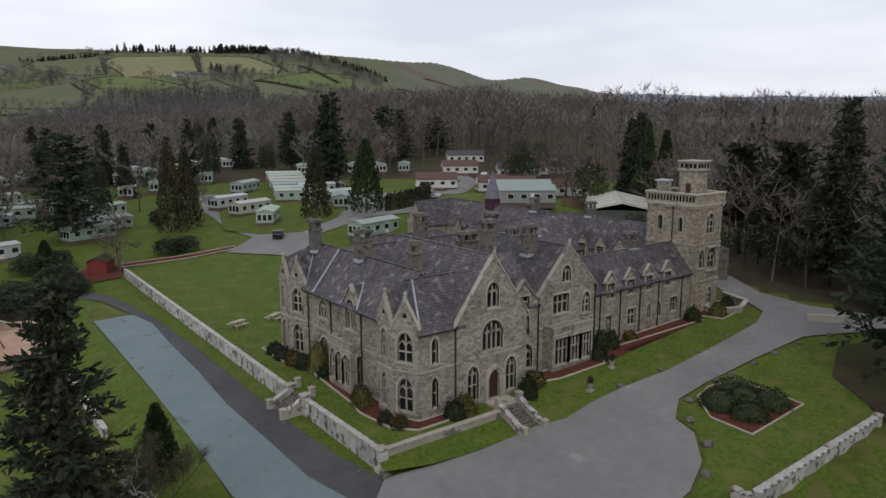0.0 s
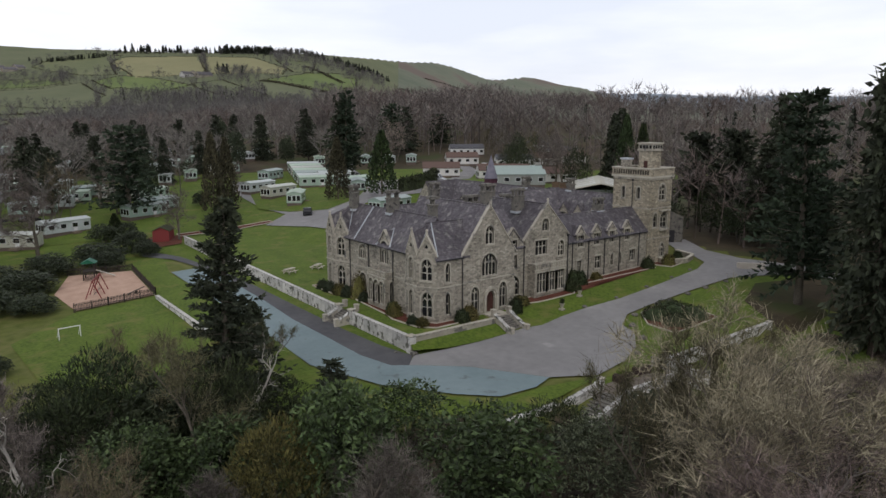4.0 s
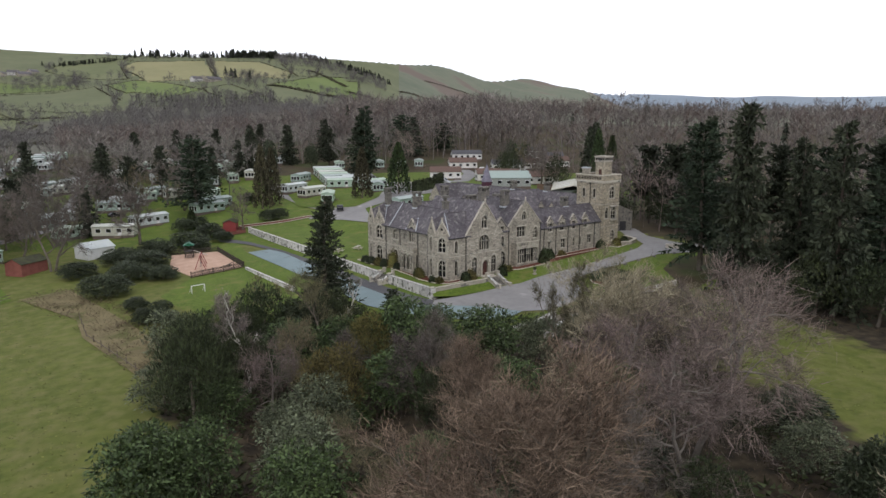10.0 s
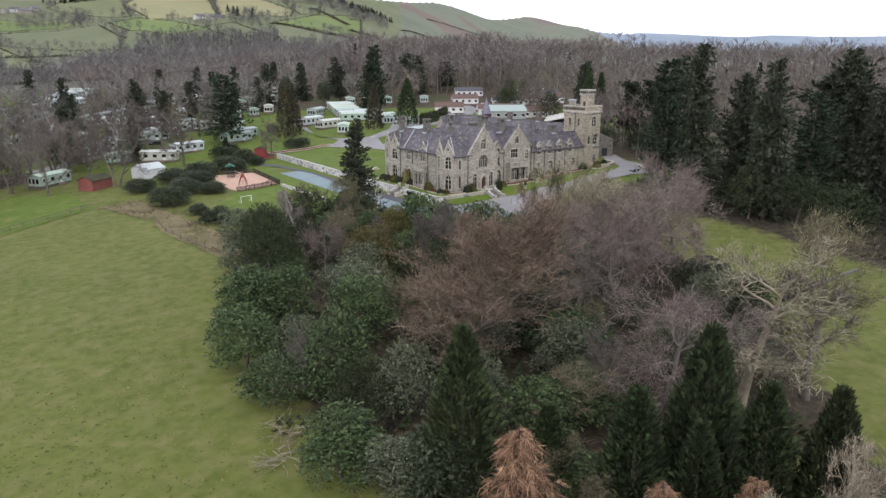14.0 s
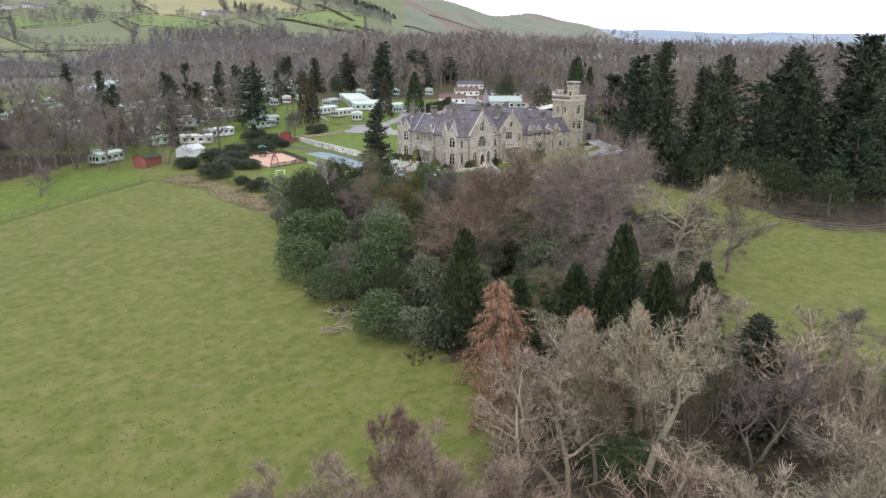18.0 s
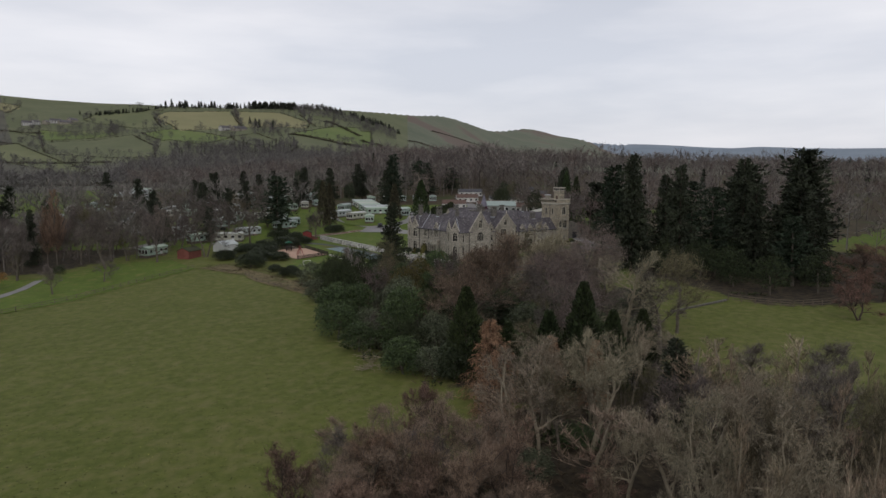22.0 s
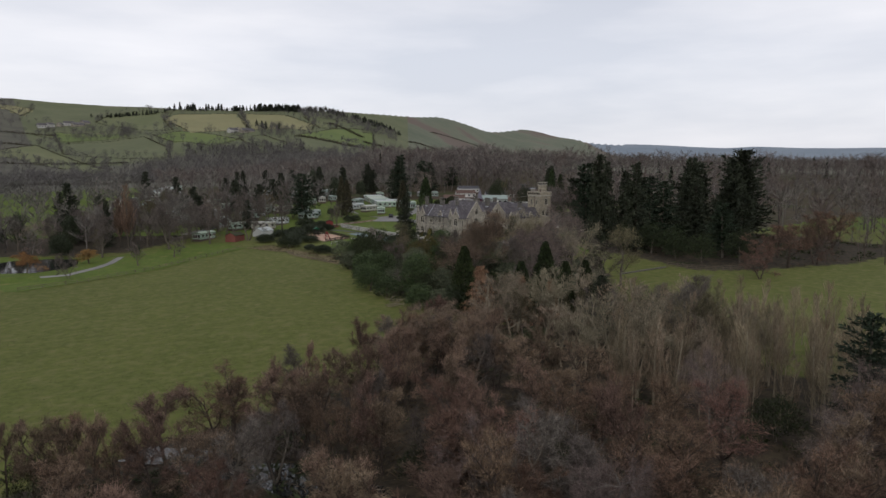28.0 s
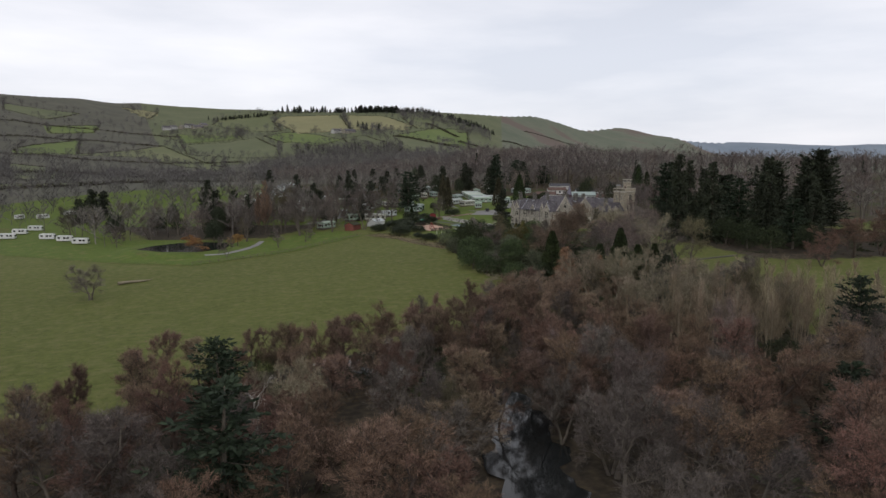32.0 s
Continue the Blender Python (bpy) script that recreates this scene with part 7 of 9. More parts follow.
# kind: (makers, natural height, natural radius, words, category)
KINDS = {
    "bare_grey": ([lambda: bare_tree(11), lambda: bare_tree(12, el=(0.5, 1.25), reach=4.0), lambda: bare_tree(13, stems=2, el=(0.3, 1.0), limbs=7)], 10, 4.2, "leafless grey-brown deciduous tree", "tree"),
    "bare_pink": ([lambda: bare_tree(21, limbs=11, low=0.14, reach=5.2, el=(0.15, 0.75), lift=-0.02, wander=0.26, twigs=8, shoots=7, spray=0.9, sprayup=-0.25, width=0.021, taper=0.25, thick=0.9, fill=3000, shape=(9.0, 4.4)), lambda: bare_tree(22, limbs=11, low=0.16, reach=5.0, el=(0.25, 0.8), lift=-0.03, wander=0.24, twigs=8, shoots=7, spray=0.85, sprayup=-0.2, width=0.021, taper=0.25, thick=0.9, fill=3000, shape=(9.0, 4.4))], 9, 4.4, "leafless spreading tree with pinkish drooping twigs", "tree"),
    "bare_olive": ([lambda: bare_tree(31, el=(0.45, 1.2), wander=0.26, shoots=4, thick=0.75), lambda: bare_tree(32, stems=3, limbs=6, el=(0.7, 1.25), shoots=4, thick=0.7, reach=3.4)], 10, 4.2, "leafless tree with olive lichened twigs", "tree"),
    "bare_pale": ([lambda: bare_tree(41, limbs=8, reach=4.8, wander=0.34, el=(0.5, 1.1), branches=8, twigs=8, shoots=5, spray=0.45, thick=1.15, low=0.2), lambda: bare_tree(42, stems=2, limbs=6, wander=0.32, el=(0.5, 1.2), branches=8, twigs=8, shoots=5, spray=0.45, thick=1.1, low=0.3), lambda: bare_tree(43, limbs=9, reach=4.6, wander=0.4, el=(0.3, 1.0), branches=7, twigs=8, shoots=5, spray=0.45, thick=1.0)], 10, 4.2, "leafless pale-barked tree with whitish twigs", "tree"),
    "bare_red": ([lambda: bare_tree(51, stems=2, limbs=7, el=(0.5, 1.1), twigs=8, shoots=7, spray=0.5), lambda: bare_tree(52, limbs=11, el=(0.4, 1.2), reach=3.9, twigs=8, shoots=7, spray=0.5)], 10, 4.0, "leafless tree with russet twigs", "tree"),
    "bare_brown": ([lambda: bare_tree(61, limbs=20, low=0.10, reach=4.4, el=(0.32, 1.5), lift=0.11, wander=0.16, branches=10, twigs=9, shoots=9, spray=0.5, sprayup=0.35, width=0.018, thick=0.7, taper=0.42, fill=11000, shape=(10.0, 4.4))], 10, 4.4, "large leafless beech with a dense brown crown", "tree"),
    "alder": ([lambda: bare_tree(71, stems=2, lean=0.06, limbs=9, low=0.4, reach=2.7, el=(0.25, 0.9), wander=0.2, branches=6, twigs=7, shoots=7, spray=0.5, taper=0.2, width=0.034, thick=0.8, fill=3200, shape=(10.0, 3.2)), lambda: bare_tree(72, limbs=12, low=0.42, reach=2.9, el=(0.2, 0.9), branches=6, twigs=7, shoots=7, spray=0.5, taper=0.25, width=0.034, thick=0.8, fill=3200, shape=(10.0, 3.2)), lambda: bare_tree(73, stems=3, lean=0.05, limbs=7, low=0.38, reach=2.5, el=(0.3, 1.0), branches=5, twigs=7, shoots=6, spray=0.5, taper=0.2, width=0.034, thick=0.8, fill=3200, shape=(10.0, 3.2))], 10, 3.0, "slender leafless alder with reddish brown twigs", "tree"),
    "poplar": ([lambda: upright_tree(81, 1100), lambda: upright_tree(82, 1100)], 10, 1.0, "tall narrow leafless poplar", "tree"),
    "dead": ([lambda: bare_tree(97, limbs=7, low=0.25, reach=4.0, el=(0.3, 1.2), wander=0.42, branches=4, twigs=3, shoots=2, fill=0, thick=1.1, width=0.03)], 10, 4.2, "dead tree of twisted bleached branches", "tree"),
    "lombardy": ([lambda: upright_tree(86, 5200)], 10, 1.0, "tall narrow Lombardy poplar with dense brown twigs", "tree"),
    "thicket": ([lambda: bare_tree(75, stems=3, lean=0.1, limbs=7, low=0.15, el=(0.6, 1.3), reach=4.0, twigs=8, shoots=7, spray=0.6, sprayup=0.3, fill=4500, width=0.026, thick=0.7), lambda: bare_tree(76, stems=4, lean=0.09, limbs=6, low=0.15, el=(0.6, 1.3), reach=3.8, branches=6, twigs=8, shoots=7, spray=0.6, sprayup=0.3, fill=4500, width=0.026, thick=0.7)], 10, 4.2, "rounded leafless thicket of pale brown stems", "tree"),
    "dome": ([lambda: bare_tree(45, stems=3, lean=0.12, limbs=8, low=0.2, el=(0.35, 1.2), reach=4.6, wander=0.24, twigs=8, shoots=7, spray=0.6, sprayup=0.2, fill=5000, width=0.019, thick=0.5)], 10, 4.2, "broad leafless tree with a dome of pale olive shoots", "tree"),
    "larch": ([lambda: larch_tree(91)], 10, 3.6, "bare orange-brown larch tree", "tree"),
    "willow": ([lambda: bare_tree(95, limbs=12, low=0.2, reach=3.6, el=(0.4, 1.0), lift=-0.10, twigs=8, shoots=8, spray=1.0, sprayup=-1.1, width=0.03, shape=(8.0, 4.2))], 8, 4.2, "bare orange weeping willow beside the pond", "tree"),
    "laurel": ([lambda: leafy_shrub(101, 36, 115, 0.28), lambda: leafy_shrub(102, 32, 120, 0.28), lambda: leafy_shrub(103, 40, 110, 0.28)], 8, 4.2, "glossy green evergreen laurel bush", "shrub"),
    "laurel_pale": ([lambda: leafy_shrub(105, 36, 130, 0.25)], 8, 4.2, "grey-green leafy evergreen shrub", "shrub"),
    "yew": ([lambda: leafy_shrub(111, 42, 90, 0.28, True), lambda: leafy_shrub(112, 36, 95, 0.28, True)], 8, 4.2, "dark green spreading old yew", "tree"),
    "golden": ([lambda: leafy_shrub(121, 40, 150, 0.25, True)], 8, 4.2, "golden brown spreading yew tree", "tree"),
    "rhodo": ([lambda: leafy_shrub(131, 46, 130, 0.34), lambda: leafy_shrub(132, 42, 130, 0.34)], 8, 4.2, "dark spreading evergreen rhododendron", "shrub"),
    "fir": ([lambda: conifer(141, 34, 11, power=0.7), lambda: conifer(142, 30, 11, ragged=0.42, power=0.6), lambda: conifer(143, 36, 10, power=0.55, ragged=0.36)], 10, 2.4, "tall dark green evergreen conifer", "tree"),
    "cedar": ([lambda: conifer(151, 13, 17, -0.02, 0.42, 0.16, 0.42, 0.30, 28, 0.05, -0.02), lambda: conifer(152, 15, 15, 0.02, 0.46, 0.18, 0.45, 0.30, 28, 0.05, -0.02)], 10, 2.4, "dark cedar with layered boughs", "tree"),
    "fir_fine": ([lambda: conifer(177, 32, 11, 0.12, 0.85, 0.06, 0.4, 0.22, 44, 0.15, 0.02)], 10, 2.4, "feathery dark green conifer beside the road", "tree"),
    "pine": ([lambda: conifer(171, 13, 18, -0.05, 0.30, 0.3, 0.6, 0.40, 24, 0.0, 0.05), lambda: conifer(172, 13, 17, 0.0, 0.34, 0.22, 0.6, 0.40, 24, 0.0, 0.05, 0.05), lambda: conifer(173, 15, 16, 0.04, 0.38, 0.16, 0.6, 0.40, 24, 0.05, 0.02)], 10, 2.4, "broad dark pine with an uneven crown", "tree"),
    "cypress": ([lambda: columnar(165), lambda: columnar(166)], 10, 2.2, "tall columnar cypress with brownish olive sprays", "tree"),
    "thuja": ([lambda: columnar(161), lambda: columnar(162)], 10, 2.2, "dense green columnar cypress tree", "tree"),
}
MADE, COUNT = {}, {}
BARE = ("bare_grey", "bare_pink", "bare_olive", "bare_pale", "bare_red", "bare_brown", "alder", "poplar", "larch", "willow", "dead", "lombardy", "thicket", "dome")


def thinned(me, per):
    """The same crown with fewer and broader twigs or leaves, for trees that stay far off."""
    V = np.empty(len(me.vertices) * 3, dtype=np.float32)
    me.vertices.foreach_get("co", V)
    V = V.reshape(-1, per, 3)[::4 if per == 3 else 2].copy()
    i, j = (0, 1) if per == 3 else (1, 3)
    half = (V[:, i] - V[:, j]) * (0.6 if per == 3 else 0.35)
    V[:, i] += half
    V[:, j] -= half
    k = np.arange(len(V))[:, None] * per
    F = k + np.array([[0, 1, 2]]) if per == 3 else np.concatenate([k + np.array([[0, 1, 2]]), k + np.array([[0, 2, 3]])], 1).reshape(-1, 3)
    return fast_mesh("crown", V.reshape(-1, 3), F, me.materials[0])



def far_stem(me):
    """The thick lower part of the wood: trunk and limbs without the thin branches."""
    V = np.empty(len(me.vertices) * 3, dtype=np.float32)
    me.vertices.foreach_get("co", V)
    V = V.reshape(-1, 3)
    F = np.array([p.vertices[:] for p in me.polygons], dtype=np.int32)
    span = np.linalg.norm(V[F[:, 0]] - V[F[:, 1]], axis=1)
    keep = (span > 0.05) | (np.linalg.norm(V[F].mean(1)[:, :2], axis=1) < 0.45)
    return fast_mesh("trunk", V, F[keep], me.materials[0])


def plant(kind, x, y, h, r, sink=0.1, z=None):
    makers, h0, r0, words, cat = KINDS[kind]
    i = COUNT.get(kind, 0)
    COUNT[kind] = i + 1
    v = i % len(makers)
    if (kind, v) not in MADE:
        wood, crown = makers[v]()
        MADE[kind, v] = (fast_mesh("trunk", *wood, WOOD.get(kind, BARK)), fast_mesh("crown", *crown, TW[kind]))
    pair = MADE[kind, v]
    if 0.606 * x + 0.795 * y > 55 or (x > 12 and cat == "shrub" or kind == "yew" and x > 12):
        if (kind, v, "far") not in MADE:
            MADE[kind, v, "far"] = (far_stem(pair[0]), thinned(pair[1], 3 if kind in BARE else 4))
        pair = MADE[kind, v, "far"]
    size = "small " if h < 6 and cat == "tree" else ""
    top = new((kind if kind in ("yew", "larch", "alder", "poplar", "cedar", "willow") else "conifer" if kind in ("fir", "thuja", "pine", "fir_fine", "cypress") else "shrub" if cat == "shrub" else "tree"))
    turn = (i * 137.5) % 360
    top.matrix_world = Matrix.Translation((x, y, (ground(x, y) if z is None else z) - sink)) @ Matrix.Rotation(radians(turn), 4, "Z") @ Matrix.Diagonal((r / r0, r / r0, h / h0, 1))
    tagged(top, size + words, cat, "trees" if cat == "tree" else "shrubs")
    for nm, me in zip(("trunk", "crown"), pair):
        new(nm, me).parent = top
    return top


def in_belt(x, y):
    return in_poly(x, y, [(-56, 4), (-10, 0), (10, -26), (8, -60), (-10, -72), (-66, -72), (-66, -30)])


def plant_all(kind, rows):
    for x, y, h, r in rows:
        plant(kind, x, y, h * (1.18 if in_belt(x, y) and kind != "bare_brown" else 1.0), r)


# belt between the garden and the fields
plant_all("bare_brown", [(-44.0, -58.8, 18.4, 10.0), (-33, -49, 11.5, 6)])
plant_all("yew", [(-34.5, -3.5, 5.5, 3.8), (-33.5, -12, 5.5, 4), (-36.5, 3.5, 5, 3.8), (-29.8, -7, 4.6, 3.4), (-44, -10, 8, 4.5), (-38, -9, 7.5, 4.5), (-42.5, -21, 8, 4), (-30, -9, 7, 4), (-46.6, -18.5, 10, 4.5), (-34.2, -6.3, 9, 5), (-48.3, -23, 10.5, 5), (-27, -12, 8, 4), (-30, -40, 7, 4)])
plant_all("bare_grey", [(-40.2, -15.6, 9, 3.6), (-25.8, -33.3, 9, 4), (-58.1, -53.4, 5, 3), (-21.7, -83, 13, 6), (-28.5, -101.4, 7, 4), (-166, -144.3, 11, 6), (-160.6, -142.9, 10, 5), (-118, -162.9, 11, 5), (-117.3, -153.5, 9, 4), (-122.3, -180.1, 11, 5), (-126.6, -175.2, 9, 4), (-131.6, -140.5, 9, 4), (-109.7, -146.9, 11, 5), (-30, -62, 10, 5)])
plant_all("laurel", [(-34.5, -16.2, 7, 4.5), (-24.2, -24.1, 9.5, 5), (-31, -32.9, 7, 4.5), (-17.5, -30.6, 8.5, 5.5), (-15.1, -46.5, 6, 5), (-56.7, -36.7, 8, 5), (-52.9, -37.5, 8, 4), (-61.1, -65.3, 5, 4), (-60.5, -44, 6.5, 4.5), (-61.5, -53, 5, 3.8), (-56.7, -56.9, 9, 4), (-34.2, -65, 6, 5), (-51.4, -80.4, 6, 4), (-45.8, -72.2, 6, 4.5), (-41.2, -73.1, 6, 4), (-48, -47, 8, 4.5), (-27, -72, 6, 4), (-22, -40, 6, 4.5), (-60, -100, 3, 4)])
plant_all("laurel_pale", [(-40.2, -34, 7, 4.2), (-59.6, -71.1, 4.5, 3.5), (-46, -42, 8, 4.5), (-53, -63, 7, 4), (-38, -68, 7, 4.5), (-70, -103, 4, 2.5)])
plant_all("bare_pink", [(-41.3, -25.7, 7, 4), (-15.5, -57.5, 15.2, 8), (-14, -47, 10, 6), (3, -50, 11.5, 7), (-35.4, -76.2, 13, 7), (0, -46, 10, 6.5), (-20, -60, 11, 6.5)])
plant_all("bare_olive", [(-30.4, -15.9, 10, 4), (-8.9, -37.6, 11.5, 4.5), (-10.5, -78.5, 14.6, 6.5), (-130.5, -151.7, 9, 4), (0, -34, 11, 4.5)])
plant_all("bare_olive", [(-18.5, 2.0, 6.0, 3.0)])
plant_all("yew", [(-17.8, 6.5, 5.0, 1.6)])
plant_all("golden", [(-28.5, -23.8, 8, 4), (-37.2, -31, 8, 4.5)])
plant_all("bare_pale", [(16, -36, 8, 5), (-4, -41, 9.5, 6), (6, -46, 9, 6), (9, -33, 7, 4.5), (1.0, -37.5, 9.0, 4.8), (-27.8, -80.0, 17, 7.5), (-60.5, -102, 13.5, 6.5), (-66.5, -99.5, 12.5, 6), (-57, -114, 12, 6), (-61, -95.5, 11.5, 5.5), (-54.5, -97, 12, 5.5), (-59.5, -121, 12, 6), (-66.2, -116.4, 11, 5), (-66.1, -126.3, 13, 5.5), (-147, -134, 8, 4), (-44, -118, 10, 6), (-50, -126, 10, 6), (-38, -110, 9, 5), (-58, -131, 10, 5)])
plant_all("bare_pale", [(-144.0, -135.5, 9.5, 4.8)])
plant_all("dome", [(-11.5, -43.0, 13.2, 8.0), (6, -41, 9.5, 6.5)])
plant_all("thuja", [(-45, -86.7, 14.8, 3.4), (-49.5, -84.5, 11, 3), (-42, -89.5, 11, 2.8), (-40, -93, 11.5, 2.6), (-56, -74.3, 13.4, 3.4), (-47.5, -88, 9.5, 2.4), (-53, -80, 9, 2.5)])
plant_all("larch", [(-59.3, -84.2, 11.8, 4.6), (-55.4, -90.5, 10.5, 3.4), (-50, -93, 9.5, 3), (-63.5, -88.5, 8.5, 3.4)])
plant_all("fir", [(-46.0, -102.8, 10.8, 3.3), (-21, -17, 7, 2.5)])
plant_all("fir_fine", [(-25.0, -6.3, 16.6, 5.2)])
plant_all("dead", [(-18.7, -0.6, 6.5, 3.6), (-24.6, -9.5, 7.5, 3.2), (-40.6, -17.5, 9.5, 4.0), (-146.5, -137.5, 9.5, 5.0)])
plant_all("golden", [(-20.6, 3.6, 6.0, 2.8)])
plant_all("thuja", [(-16.8, 7.5, 6.0, 1.6)])
# alders along the stream
plant_all("thicket", [(-86.1, -96.2, 9, 4.5), (-80.5, -98.1, 9.5, 4.6), (-90.8, -99.8, 8.5, 4.2), (-76.5, -100.9, 9, 4), (-86, -104.5, 10, 4.6), (-93, -106, 9, 4), (-79, -106, 9, 4.2)])
plant_all("alder", [(-106.5, -106.4, 9, 2.5), (-103.3, -110.7, 9, 2.5), (-100, -113.7, 9, 2.5), (-112.5, -109.8, 9, 2.5), (-97.4, -110, 10, 3), (-87.6, -102.4, 10, 3), (-86.1, -107, 10, 3), (-86.7, -113.6, 10, 3)])
plant_all("alder", [(-83.8, -115.6, 9, 3), (-118.2, -108.7, 8, 4), (-84.3, -123.9, 9, 3.5), (-169.1, -127.4, 9, 3), (-164.4, -120.3, 9, 3), (-155.7, -120.4, 9, 3), (-138.6, -116.8, 10, 3), (-135.7, -120.3, 10, 3), (-130.8, -123.5, 10, 3), (-113.8, -120.9, 10, 3), (-110.6, -126.1, 10, 3), (-137.2, -131.7, 9, 4), (-92, -118, 9, 3), (-97, -124, 9, 3)])
plant_all("bare_red", [(-67.5, -110.2, 4, 3), (-144.5, -150, 10, 5), (-142.9, -163, 10, 5), (-141.6, -172.8, 9, 4), (-94.9, -163.8, 11, 5), (-105.6, -165.5, 11, 5), (-113.6, -170.4, 11, 5), (-112.5, -183.4, 11, 5), (-107.2, -139, 11, 5), (-102.1, -176.4, 11, 5), (-92, -140, 10, 5), (-84, -150, 10, 5), (-100, -152, 10, 5), (-74, -160, 10, 5), (-88, -172, 10, 5)])
plant_all("poplar", [(-66.6, -142.4, 14, 1.8), (-73, -141.5, 13, 1.8), (-75.1, -137.9, 13, 1.8), (-71, -132.3, 13, 2), (-73.1, -128.7, 13, 2), (-50.6, -136.9, 14, 1.6), (-45.2, -141.1, 14, 1.6), (-37.6, -143.5, 14, 1.6), (-54, -134.3, 14, 1.6), (-60, -138, 13, 1.7), (-64, -131, 13, 1.8), (-42, -131, 13, 1.8), (-33, -136, 14, 1.7), (-28, -146, 14, 1.7), (-20, -150, 14, 1.7), (-55, -147, 13, 1.8)])
plant_all("cedar", [(-150.3, -134.6, 13, 4.5), (-155.3, -158.7, 15, 6), (-62.3, -154.6, 15, 4.5), (-91.7, -169.7, 10, 4)])
# the dark group beyond the drive
plant_all("fir", [(36.7, -31.5, 32.3, 5.2), (44, -37, 25.5, 4.5), (37.6, -45.9, 28.8, 5), (71.1, -43.5, 30, 5.5), (69.7, -59.3, 30, 7), (82, 2.5, 26.5, 5), (60, -50, 25, 5), (85, -52, 28, 6), (52, -58, 24, 5), (58, -70, 20, 5), (92, -30, 24, 5)])
plant_all("cedar", [(43.2, -20.2, 26.5, 6.8), (50, -47, 22, 6), (66, -30, 22, 6), (48, -70, 17, 6)])
plant_all("yew", [(40, -36, 7, 5), (46, -30, 6, 5), (52, -40, 7, 5), (44, -52, 8, 6), (58, -60, 8, 6), (60, -38, 8, 6), (70, -50, 9, 7), (36, -62, 6, 5), (64, 14, 8, 5), (60, 24, 9, 5), (72, 8, 8, 5)])
plant_all("bare_red", [(62, -80, 10, 6), (38, -88, 10, 5), (75, -85, 11, 6), (26, -94, 8, 4.5), (48, -90, 12, 6), (60, -92, 12, 6), (84, -82, 13, 7), (98, -80, 13, 7)])
plant_all("pine", [(76, -42, 27, 8), (82, -36, 23, 8), (98, -48, 24, 9), (66, -62, 22, 7), (89, -52, 31.5, 9), (70, -1, 17, 5), (76, 8, 19, 6), (84, -12, 20, 6), (64, -12, 13, 5.5), (80, 18, 18, 6)])
plant_all("yew", [(68, 2, 9, 5), (70, -6, 9, 5.5), (75, 12, 10, 5), (66, -14, 8, 5), (76, -54, 12, 7), (86, -46, 12, 7), (66, -40, 11, 6), (54, -52, 10, 6), (47, -42, 9, 5), (36, -44, 11, 5.5), (37.5, -52, 11, 6), (38, -60, 10, 6), (34, -72, 10, 5.5), (44, -78, 11, 6)])
# pasture and pond side
plant_all("bare_grey", [(-157.6, -21.8, 9, 5.5), (-81, 43, 6.5, 3.5), (-94, 34.5, 7, 3.2), (-114, 26, 7.5, 3), (-143.7, 77, 8, 3), (-156, 143, 8, 4), (-130, 95, 11, 5), (-118, 100, 12, 5), (-108, 92, 12, 5), (-98, 88, 13, 5), (-72, 78, 16, 6), (-62, 88, 14, 6)])
plant_all("willow", [(-122, 42, 6, 4), (-104, 53, 5, 3.5)])
plant_all("lombardy", [(-86.5, 78, 23, 2.4), (-88.5, 82, 18, 2.0)])
plant_all("fir", [(-92, 84, 17, 2.5), (-146, 190, 17, 6), (-140, 196, 15, 5), (-152, 184, 13, 5), (-100, 120, 12, 4)])
plant_all("yew", [(-106, 86, 8, 6), (-115, 110, 7, 5), (-89, 58, 4, 2)])

# shrubs and trees between the field, the play area and the park
plant_all("rhodo", [(-43.9, 37, 4.5, 5), (-38, 46, 4, 5), (-33, 54, 4, 5.5), (-28, 64, 4, 5), (-20, 68, 4, 5), (-13, 74, 4.2, 4.5), (-36, 60, 4, 5), (-45, 55, 3.5, 4.5), (-20, 62, 3.5, 3.5), (-12, 68, 3, 3), (-43.1, 16.6, 3, 2), (-40.8, 14.4, 2.8, 2), (-39.5, 20, 2.6, 2), (-42, 25, 2.5, 2.5), (-33, 42, 3, 3.5), (5.9, 83.5, 3.6, 3.2), (9, 83.5, 3.4, 3), (-15, 86, 4, 4), (-11, 88, 3.5, 3), (11.9, 110.9, 4, 2.5)])
plant_all("bare_grey", [(-47.8, 64, 18, 6.5), (-27.5, 79, 12, 6), (-48, 125, 13, 5), (-63, 153, 16, 6), (-70, 140, 15, 6), (-58, 140, 15, 6), (-3.7, 77, 11, 4.5), (19, 112, 10, 4.5), (-75, 120, 14, 6), (-80, 100, 13, 5), (-68, 110, 12, 5), (-55, 100, 13, 5), (97, 152, 16, 7), (104, 99, 15, 6.5)])
plant_all("bare_pink", [(-56, 84, 15, 6), (-30, 110, 13, 6), (88, 146, 15, 7), (-84, 130, 14, 6)])
plant_all("golden", [(-66, 99, 7, 4)])
plant_all("cypress", [(11.5, 100, 18.5, 3.0), (15.5, 102, 17, 2.8), (37.9, 88.5, 15, 3.2)])
plant_all("fir", [(63.4, 131, 24, 6.5), (40, 178, 18, 4), (-20, 150, 17, 4.5), (0, 190, 17, 4), (30, 165, 14, 3), (-40, 150, 15, 4), (60, 185, 17, 4.5), (80, 190, 18, 5), (-35, 195, 16, 4), (15, 150, 14, 3), (118, 175, 18, 5), (108, 60, 22, 4), (112, 66, 20, 4)])
plant_all("thuja", [(44.5, 79, 15, 3.8), (-12.7, 88, 5, 1.8), (100, 52, 20, 3.2), (104, 50, 18, 3)])
